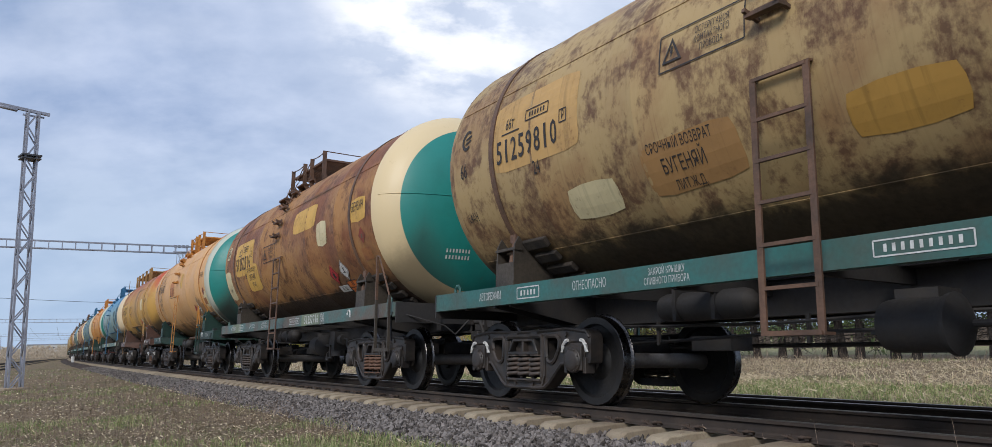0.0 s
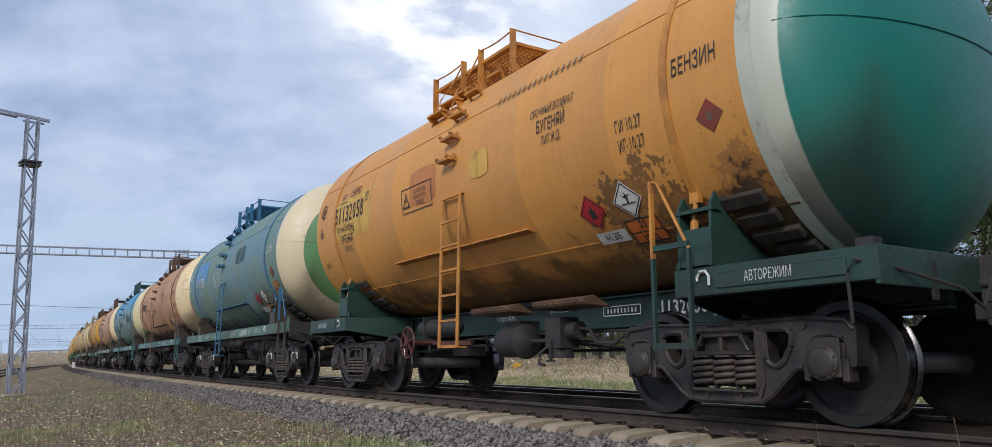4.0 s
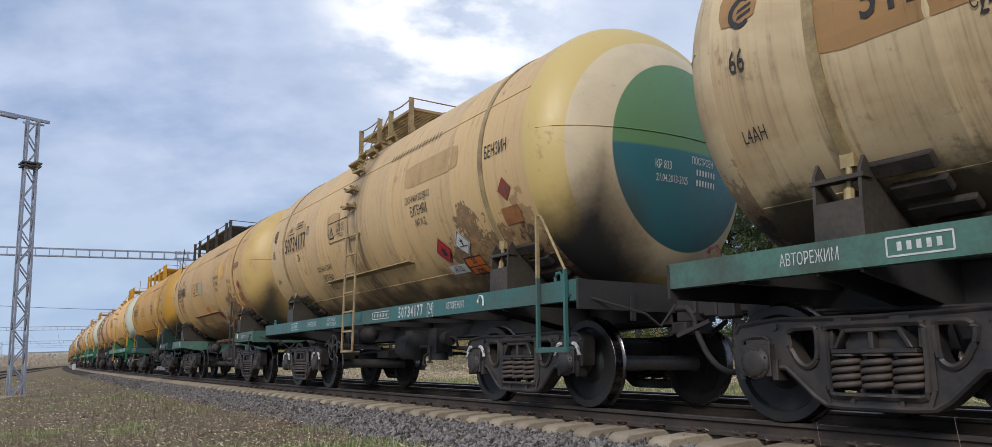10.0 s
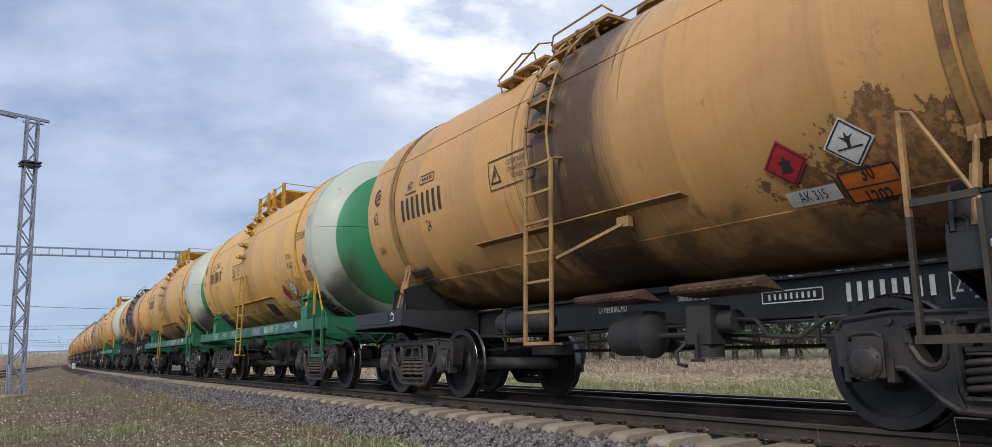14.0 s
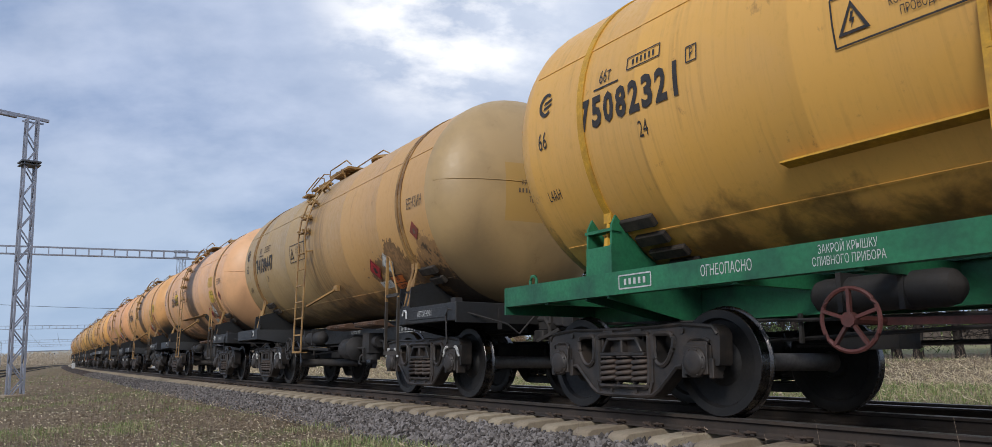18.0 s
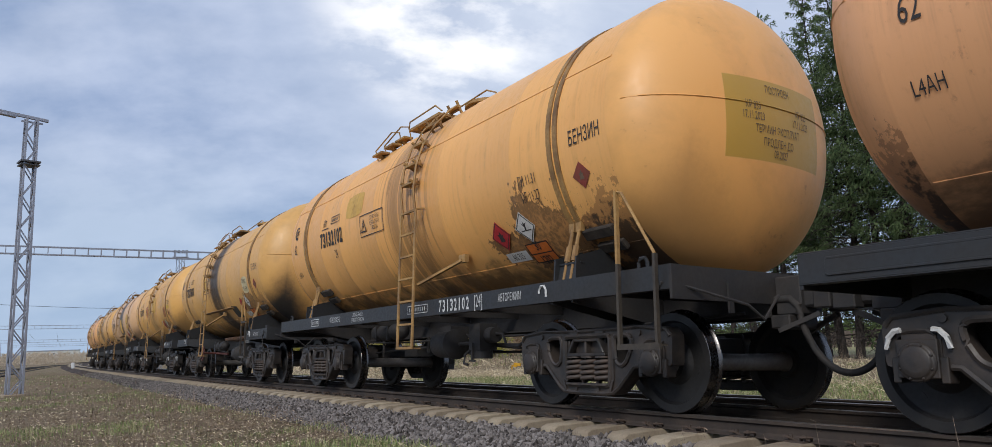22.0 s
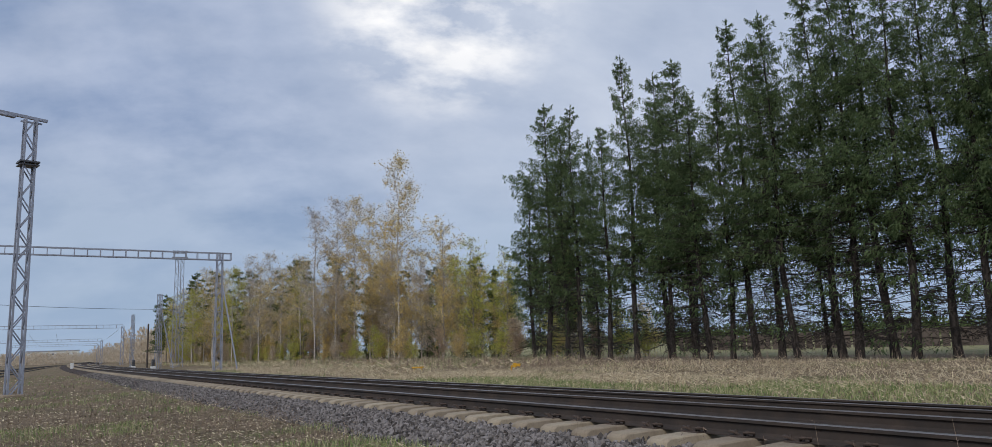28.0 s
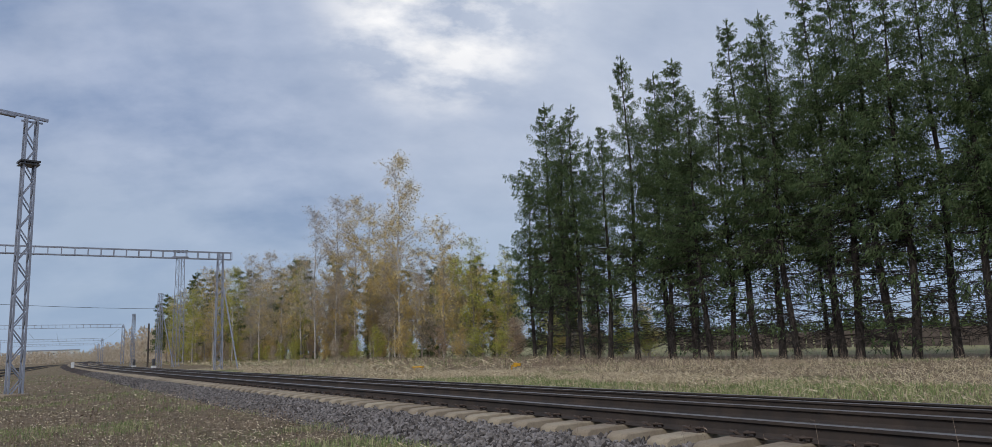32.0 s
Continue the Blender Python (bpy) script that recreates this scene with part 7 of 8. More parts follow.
SPRUCE_LEAF = leaf_material("spruce_needles", (0.07, 0.112, 0.05, 1), (0.215, 0.275, 0.125, 1))
PINE_LEAF = leaf_material("pine_needles", (0.085, 0.12, 0.05, 1), (0.19, 0.23, 0.09, 1))
BIRCH_LEAF = leaf_material("young_birch_leaves", (0.68, 0.49, 0.16, 1), (0.82, 0.66, 0.32, 1))
TWIG_LEAF = leaf_material("bare_twigs", (0.60, 0.49, 0.36, 1), (0.78, 0.67, 0.52, 1))
GREEN_LEAF = leaf_material("fresh_leaves", (0.46, 0.47, 0.09, 1), (0.66, 0.62, 0.17, 1))
SHRUB_LEAF = leaf_material("shrub_twigs", (0.42, 0.29, 0.2, 1), (0.54, 0.41, 0.27, 1))
SPRUCE_BARK = bark_material("spruce_bark", (0.028, 0.024, 0.022, 1), (0.07, 0.058, 0.05, 1))
BIRCH_BARK = bark_material("birch_bark", (0.50, 0.46, 0.41, 1), (0.14, 0.12, 0.11, 1), True)
GREY_BARK = bark_material("grey_bark", (0.20, 0.17, 0.14, 1), (0.34, 0.29, 0.24, 1))


def spray(s, c, d, size, rng, flat=0.4, mat=0):
    """A small pointed sliver of leaves, folded along its middle."""
    d = d.normalized()
    q = d.cross(Vector((rng.uniform(-1, 1), rng.uniform(-1, 1), rng.uniform(-1, 1)))).normalized()
    k = size * flat * rng.uniform(.7, 1.3)
    a = len(s.v)
    s.v += [tuple(c), tuple(c + d * size * .5 + q * k), tuple(c + d * size), tuple(c + d * size * .45 - q * k)]
    s.f.append((a, a + 1, a + 2, a + 3))
    s.m.append(mat)


def needle(s, c, d, size, rng):
    """A short hanging twig of needles: one thin pointed triangle."""
    d = d.normalized()
    q = d.cross(Vector((rng.uniform(-1, 1), rng.uniform(-1, 1), rng.uniform(-1, 1)))).normalized() * (size * rng.uniform(.09, .17))
    a = len(s.v)
    s.v += [tuple(c + q), tuple(c - q), tuple(c + d * size)]
    s.f.append((a, a + 1, a + 2))
    s.m.append(0)


def spruce_meshes(seed, h, bare=.32, full=1.0):
    """A forest spruce: a bare stem full of dead branches below, then ragged tiers of hanging boughs."""
    rng = random.Random(seed)
    t = Shape()
    lean = rng.uniform(-.015, .015)
    bow = rng.uniform(-.25, .25)

    def axis(z):
        return Vector((lean * z + bow * math.sin(z / h * 3.1), .12 * math.sin(z * .5 + seed), z))

    r0 = .0074 * h
    t.tube([axis(z * h) for z in (-.02, .03, .12, .25, .45, .65, .85, 1.0)], [r0 * 1.45, r0 * 1.12, r0, r0 * .88, r0 * .66, r0 * .42, r0 * .18, .01], 9)
    c = Shape()

    def bough(z, a, L, droop, n, size):
        dirn = Vector((math.cos(a), math.sin(a), 0))
        side = Vector((-dirn.y, dirn.x, 0))
        p = axis(z)
        ends = [p + dirn * (L * f) + Vector((0, 0, droop * L * f + .34 * L * f * f)) for f in (0, .35, .7, 1.0)]
        t.tube(ends, [.022, .015, .009, .003], 3)
        for _ in range(n):
            f = rng.uniform(.12, 1.0) ** .7
            k = min(2, int(f * 3))
            q = ends[k].lerp(ends[k + 1], f * 3 - k)
            w = rng.uniform(-1, 1) * .34 * L * (1.12 - f) + rng.gauss(0, .04)
            hang = rng.random() ** 2 * .5 * min(1, L)
            dd = dirn * rng.uniform(.1, .9) + side * (w * 1.5 + rng.uniform(-.5, .5)) + Vector((0, 0, rng.uniform(-2.2, .0)))
            needle(c, q + side * w + Vector((0, 0, -abs(w) * .3 - hang)), dd, size * rng.uniform(.5, 1.4), rng)

    z = h * .05
    while z < h * bare * 1.15:
        for _ in range(rng.randint(2, 4)):
            a = rng.uniform(0, 6.283)
            L = rng.uniform(.5, 2.2)
            p = axis(z)
            e = p + Vector((math.cos(a) * L, math.sin(a) * L, -.15 * L + rng.uniform(-.4, .3)))
            t.tube([p, p.lerp(e, .5) + Vector((0, 0, .10)), e], [.026, .016, .008], 3)
            for _ in range(5):
                b = p.lerp(e, rng.uniform(.3, .95))
                t.tube([b, b + Vector((rng.uniform(-.5, .5), rng.uniform(-.5, .5), rng.uniform(-.5, .25)))], [.012, .006], 3)
            if rng.random() < .12 + .55 * (z / (h * bare)) ** 2:
                bough(z, a, L, -.25, rng.randint(20, 70), .22)
        z += rng.uniform(.13, .32)
    z = h * bare * .8
    while z < h * .985:
        q = (z / h - bare * .8) / (1 - bare * .8)
        reach = ((1.0 - q) ** .66 * 2.5 * (h / 18) + .05) * min(1.0, .62 + 1.4 * q) * full
        reach *= .82 + .5 * noise.noise((z * .45, seed * 3.1, 0))
        n = max(4, int(6 * (1 - q * .3)))
        off = rng.uniform(0, 6)
        for i in range(n):
            if rng.random() < .30 - .2 * q:
                continue
            L = max(.10, reach * rng.uniform(.4, 1.35))
            bough(z + rng.uniform(-.25, .25), off + 6.283 * i / n + rng.uniform(-.5, .5), L, -.42 + .75 * q, int(12 + L * 112), .165 - .04 * q)
        z += rng.uniform(.22, .42) * (1.1 - .5 * q)
    for _ in range(14):
        needle(c, axis(h * rng.uniform(.95, 1.0)), Vector((rng.uniform(-.4, .4), rng.uniform(-.4, .4), 1)), .26, rng)
    return t.mesh("trunk", 0, 60, False), c.mesh("crown", 0, 0, False)


def broad_meshes(seed, h, leaves, size, spread=.24, low=.28, trunk_r=.011, droop=.0):
    """A slender leafy tree: trunk, limbs, twigs and small loose leaves."""
    rng = random.Random(seed)
    t, c = Shape(), Shape()
    bend = [Vector((rng.uniform(-.02, .02) * h * f, rng.uniform(-.02, .02) * h * f, f * h)) for f in (0, .15, .35, .55, .75, .92, 1)]
    bend[0] = Vector((0, 0, -.3))
    r = trunk_r * h
    t.tube(bend, [r * 1.2, r, r * .85, r * .65, r * .4, r * .18, .01], 8)

    def stem(f):
        f = max(0, min(.999, f)) * 6
        k = int(f)
        return bend[k].lerp(bend[k + 1], f - k)

    tips, wts = [], []
    nb = int(24 + h * 1.2)
    for i in range(nb):
        g = (i + rng.random()) / nb
        f = low + (1 - low) * g
        p = stem(f)
        a = rng.uniform(0, 6.283)
        L = h * spread * (1.06 - g) ** .75 * (.55 + .9 * min(g, .5)) * rng.uniform(.45, 1.25)
        up = rng.uniform(.5, 1.3)
        e1 = p + Vector((math.cos(a), math.sin(a), up)).normalized() * L * .6
        e2 = e1 + Vector((math.cos(a + .4), math.sin(a + .4), up * .7 - droop * .5)).normalized() * L * .5
        t.tube([p, e1, e2], [r * .38 * (1.2 - f), r * .24 * (1.2 - f), .016], 4)
        for _ in range(9):
            q = rng.uniform(.2, 1.0)
            b = p.lerp(e1, q * 2) if q < .5 else e1.lerp(e2, q * 2 - 1)
            e = b + Vector((rng.uniform(-1, 1), rng.uniform(-1, 1), rng.uniform(-.5, .9) - droop)).normalized() * L * rng.uniform(.25, .7)
            t.tube([b, e], [.018, .009], 3)
            tips.append((b, e))
            wts.append(L * L + .1)
    for b, e in rng.choices(tips, wts, k=leaves // 3):
        p = b.lerp(e, rng.uniform(.2, 1.1)) + Vector((rng.gauss(0, .2), rng.gauss(0, .2), rng.gauss(0, .2)))
        for _ in range(3):
            o = p + Vector((rng.gauss(0, .16), rng.gauss(0, .16), rng.gauss(0, .2)))
            d = Vector((rng.uniform(-1, 1), rng.uniform(-1, 1), rng.uniform(-1, .5) - droop))
            if rng.random() < .3:
                spray(c, o, d, size * rng.uniform(1.6, 3.5), rng, .035)
            else:
                spray(c, o, d, size * rng.uniform(.5, 1.2), rng, .34)
    return t.mesh("trunk", 0, 60, False), c.mesh("crown", 0, 0, False)


def pine_meshes(seed, h):
    rng = random.Random(seed)
    t, c = Shape(), Shape()
    r = .010 * h
    t.tube([(0, 0, -.3), (.05, 0, h * .3), (0, .06, h * .6), (0, 0, h)], [r * 1.2, r, r * .7, .02], 7)
    for i in range(46):
        f = .22 + .78 * (i + rng.random()) / 46
        a = rng.uniform(0, 6.283)
        L = h * .17 * (1.08 - f) ** .6 * rng.uniform(.6, 1.2) + .2
        p = Vector((0, 0, f * h))
        e = p + Vector((math.cos(a) * L, math.sin(a) * L, rng.uniform(-.2, .35) * L))
        t.tube([p, e], [.03, .008], 3)
        for _ in range(85):
            q = p.lerp(e, rng.uniform(.2, 1.08)) + Vector((rng.gauss(0, .18), rng.gauss(0, .18), rng.gauss(0, .12)))
            spray(c, q, Vector((math.cos(a), math.sin(a), rng.uniform(-.5, .9))) + Vector((rng.uniform(-1, 1), rng.uniform(-1, 1), 0)), rng.uniform(.18, .42), rng, .2)
    return t.mesh("trunk", 0, 60, False), c.mesh("crown", 0, 0, False)


def tree(name, meshes, mats, x, y, rot, sc, label, group, wide=1.0):
    T = new(name)
    tagged(T, label, "tree", group)
    part("trunk", meshes[0], mats[0], T)
    part("crown", meshes[1], mats[1], T)
    T.matrix_basis = Matrix.Translation((x, y, ground_z(x, y) - .02)) @ Matrix.Rotation(rot, 4, "Z") @ Matrix.Diagonal((sc * wide, sc * wide, sc, 1))
    return T


def build_trees():
    rng = random.Random(21)
    kinds = [spruce_meshes(s, 18.0, b) for s, b in ((1, .38), (2, .46), (3, .35), (4, .49), (5, .42), (6, .32))]
    # the front row beside the line, tops as they stand against the sky
    row = [(-47.0, 27.4, 14.2), (-44.6, 26.7, 19.2), (-42.2, 26.2, 17.0), (-40.6, 26.9, 17.9), (-37.9, 26.6, 15.6), (-35.4, 26.9, 19.8), (-33.7, 27.2, 18.2), (-32.2, 26.3, 15.8), (-30.8, 26.9, 17.8), (-29.2, 26.4, 15.2),
           (-27.8, 27.0, 15.2), (-26.6, 26.8, 18.9), (-25.2, 27.3, 17.2), (-23.8, 26.5, 17.9), (-22.1, 27.0, 18.6), (-20.8, 26.5, 18.2), (-19.2, 27.1, 18.3), (-17.9, 26.6, 17.4), (-16.4, 27.0, 17.6), (-15.0, 26.5, 16.8), (-13.6, 27.0, 17.2), (-12.0, 26.6, 17.0), (-10.2, 27.0, 17.5), (-8.2, 26.6, 18.0)]
    for k, (x, y, h) in enumerate(row):
        tree("spruce_tree", kinds[k % 6], (SPRUCE_BARK, SPRUCE_LEAF), x, y + rng.uniform(-.4, .6), rng.uniform(0, 6.28), h / 18.0, "tall dark spruce with bare lower stem and hanging boughs", "row of spruces", rng.uniform(1.10, 1.42))
    for k in range(4):
        x = -42.0 + 8.6 * k + rng.uniform(-.6, .6)
        tree("spruce_tree", kinds[(k * 5 + 2) % 6], (SPRUCE_BARK, SPRUCE_LEAF), x, 30.0 + rng.uniform(-.8, 1.2), rng.uniform(0, 6.28), rng.uniform(.72, .92), "dark spruce in the second row with bare stem", "row of spruces", rng.uniform(.6, 1.0))
    birch = [broad_meshes(s, 20.0, n, .19, sp, .18, .0055, d) for s, n, sp, d in ((11, 7500, .23, .15), (12, 3600, .26, .05), (13, 4000, .26, .1))]
    twig = [broad_meshes(s, 16.0, 4600, .23, .30, .10, .006, .3) for s in (14, 15)]
    bush = [broad_meshes(s, 7.0, 2600, .24, .52, .04, .008, .0) for s in (16, 17, 18)]
    firs = [spruce_meshes(s, 10.0, .05, .95) for s in (31, 32)]
    pines = [pine_meshes(s, 14.0) for s in (18, 19, 20)]
    for k, (x, y, h) in enumerate(((-79.7, 31.4, 23.6), (-87.0, 24.0, 17.9), (-89.0, 27.3, 19.5), (-86.3, 28.7, 19.4), (-92.1, 33.1, 19.9), (-116.2, 24.2, 15.6), (-110.6, 25.6, 15.6), (-84.5, 33.0, 17.0), (-133, 21.0, 15.4), (-127.5, 22.6, 14.8), (-141, 20.5, 14.0))):
        tree("birch_tree", birch[k % 3], (BIRCH_BARK, BIRCH_LEAF if k in (0, 3, 4, 8, 9, 10) else TWIG_LEAF), x, y, k * 1.3, h / 20.0, "slender white birch with thin young leaves", "birches by the line")
    for k in range(14):
        x = -74 - 5.2 * k + rng.uniform(-1.5, 1.5)
        y = 23.0 + (x + 150) * .115 + rng.uniform(0, 3)
        tree("birch_tree", birch[(k + 1) % 3], (BIRCH_BARK, (TWIG_LEAF, BIRCH_LEAF)[k % 2]), x, y, k * 2.3, rng.uniform(.45, .68), "young white-stemmed birch at the wood's edge", "birches by the line")
    for k, (x, y, h) in enumerate(((-70.4, 32.2, 14.0), (-67.2, 33.8, 12.2), (-80.4, 34.6, 12.8), (-75.5, 36.0, 11.5), (-97.0, 30.5, 14.0), (-104.5, 28.0, 13.0), (-122.0, 25.5, 13.0), (-146, 19.5, 12.5), (-153, 19.0, 11.0), (-64.0, 36.0, 10.5))):
        tree("leafy_tree", twig[k % 2], (GREY_BARK, (BIRCH_LEAF, GREEN_LEAF, TWIG_LEAF, GREEN_LEAF)[k % 4]), x, y, k * 2.1, h / 16.0, "young tree in first thin leaf", "young trees by the line")
    for k, (x, y, h) in enumerate(((-148.2, 17.6, 12.2), (-158.3, 17.8, 11.6), (-137.8, 20.6, 15.2), (-132.5, 22.4, 15.0), (-126.7, 24.8, 14.8), (-126.2, 27.0, 14.6), (-110.1, 29.0, 14.6), (-112.5, 31.0, 15.2), (-105.5, 33.2, 14.8), (-100.8, 38.2, 13.4), (-94.8, 39.3, 12.0), (-92.8, 43.2, 12.4), (-72.7, 38.2, 9.6), (-67.7, 36.9, 9.2), (-96.1, 35.2, 11.2), (-102.7, 35.0, 12.6), (-88, 40, 11.5), (-80, 42, 12), (-118, 29, 13.8), (-142, 22.5, 13.2), (-62, 38.5, 9.8), (-58, 37.5, 9.0), (-165, 19, 9.5), (-54.5, 36, 9.4))):
        tree("pine_tree", pines[k % 3], (GREY_BARK, PINE_LEAF), x, y, k * 1.7, h / 14.0, "dark green pine in the mixed wood", "pines in the wood")
    for k, (x, y, h) in enumerate(((-112, 20.5, 13.5), (-118, 19.2, 12.5), (-124, 20.4, 14), (-131, 18.8, 12), (-105, 22.4, 13), (-99, 23.6, 12), (-127, 18.0, 11), (-138, 18.6, 12.5), (-94, 24.6, 13), (-145, 18.0, 11.5))):
        tree("birch_tree", birch[k % 3], (BIRCH_BARK, BIRCH_LEAF if k % 3 else GREEN_LEAF), x, y, k * 1.7, h / 20.0, "golden birch in first leaf at the wood's edge", "birches by the line", 1.3)
    for k in range(44):
        x = -58 - 2.2 * k + rng.uniform(-1.2, 1.2)
        y = 24.0 + (x + 150) * .13 + rng.uniform(1.0, 7.0)
        tree("leafy_tree", twig[k % 2], (GREY_BARK, (GREEN_LEAF, BIRCH_LEAF, TWIG_LEAF, BIRCH_LEAF, SHRUB_LEAF)[k % 5]), x, y, k * 1.9, rng.uniform(.45, .78), "young tree in first thin leaf at the wood's edge", "young trees by the line")
    for k in range(60):
        x = -54 - 1.7 * k + rng.uniform(-.8, .8)
        y = 25.0 + (x + 150) * .125 + rng.uniform(2.0, 7.0)
        tree("young_spruce", firs[k % 2], (SPRUCE_BARK, PINE_LEAF), x, y, k * 1.1, rng.uniform(.65, 1.1), "young spruce branched to the ground in the wood", "young spruces in the wood")
    for k in range(64):
        x = -152 + 1.75 * k + rng.uniform(-1, 1)
        y = 18.5 + (x + 150) * .115 + rng.uniform(-1.5, 4.5)
        tree("bush", bush[k % 3], (GREY_BARK, (SHRUB_LEAF, GREEN_LEAF, BIRCH_LEAF, GREEN_LEAF, TWIG_LEAF)[k % 5]), x, y, k, rng.uniform(.22, .55), "loose spring bush at the edge of the wood", "bushes at the wood's edge")
    # far woods along the horizon
    for name, x0, x1, y0, y1, h, n, mat in (("far_wood", -420, -250, 26, 60, 7, 900, TWIG_LEAF), ("far_wood", -640, -540, -70, 60, 7, 900, TWIG_LEAF), ("far_wood", -480, -330, -60, 8, 4.5, 500, TWIG_LEAF), ("far_wood", -300, 60, 170, 210, 5, 1500, PINE_LEAF), ("far_wood", -260, -150, 22, 40, 9, 500, TWIG_LEAF), ("far_wood", -140, -100, -40, -20, 3.4, 140, TWIG_LEAF)):
        s = Shape()
        for _ in range(n):
            x, y, hh = rng.uniform(x0, x1), rng.uniform(y0, y1), h * rng.uniform(.55, 1.1)
            for _ in range(34):
                f = rng.random()
                p = Vector((x + rng.gauss(0, 1.0) * (1.1 - f), y + rng.gauss(0, 1.0) * (1.1 - f), -.6 + hh * f))
                spray(s, p, Vector((rng.gauss(0, .5), rng.gauss(0, .5), 1)), rng.uniform(.4, 1.0), rng, .28)
        tagged(part(name, s.mesh(name, 0, 0, False), mat), "distant spring woodland along the horizon", "woodland", "", "stuff")


STEEL = worn("galvanised_steel", rgb("a6a9b4"), rgb("868a94"), 0.3, 2.0, 0.55, 0.35, 0.1)
INSUL = worn("insulator_dark", (0.06, 0.06, 0.065, 1), (0.1, 0.1, 0.1, 1), 0.2, 8.0, 0.4)
POLEWOOD = worn("tarred_pole", (0.06, 0.048, 0.04, 1), (0.10, 0.08, 0.065, 1), 0.3, 3.0, 0.85)
YELLOW = worn("yellow_marker_paint", rgb("d9a520"), rgb("9a7420"), 0.3, 6.0, 0.6)
CABLE = worn("bare_wire", (0.09, 0.10, 0.11, 1), (0.12, 0.12, 0.13, 1), 0.2, 3.0, 0.5)


def lattice(parent, h, w0, w1, n, leg=.06, brace=.035, name="leg", fine=False):
    """A four-legged lattice mast: each leg a part, the bracing of a face a part."""
    for i, (a, b) in enumerate(((-1, -1), (1, -1), (1, 1), (-1, 1))):
        s = Shape().bar((a * w0 / 2, b * w0 / 2, 0), (a * w1 / 2, b * w1 / 2, h), leg, leg)
        part(name, s.mesh(name), STEEL, parent)
    for q in range(4):
        s = Shape()
        for k in range(n):
            z0, z1 = h * k / n, h * (k + 1) / n
            wa, wb = (w0 + (w1 - w0) * k / n) / 2, (w0 + (w1 - w0) * (k + 1) / n) / 2
            g = (1 if k % 2 else -1) * (1 if q < 2 else -1)
            if fine:
                part("brace_bar", Shape().bar((g * wa, -wa, z0), (-g * wb, -wb, z1), brace, brace).mesh("brace_bar"), STEEL, parent, "", Matrix.Rotation(q * math.pi / 2, 4, "Z"))
                continue
            s.bar((g * wa, -wa, z0), (-g * wb, -wb, z1), brace, brace)
            s.bar((-wb, -wb, z1), (wb, -wb, z1), brace * .8, brace * .8) if k % 4 == 3 else None
        if not fine:
            part("bracing", s.mesh("bracing"), STEEL, parent, "", Matrix.Rotation(q * math.pi / 2, 4, "Z"))


def truss(parent, length, hgt, n):
    """A flat ladder truss along +x from the origin."""
    for z in (0, hgt):
        for y in (-.22, .22):
            part("chord", Shape().bar((0, y, z), (length, y, z), .075, .075).mesh("chord"), STEEL, parent)
    for k in range(n + 1):
        x = length * k / n
        s = Shape()
        for y in (-.22, .22):
            s.bar((x, y, 0), (x, y, hgt), .055, .055)
        s.bar((x, -.22, 0), (x, .22, 0), .03, .03)
        part("upright", stored(("upr", k, length), s.mesh, "upright"), STEEL, parent)


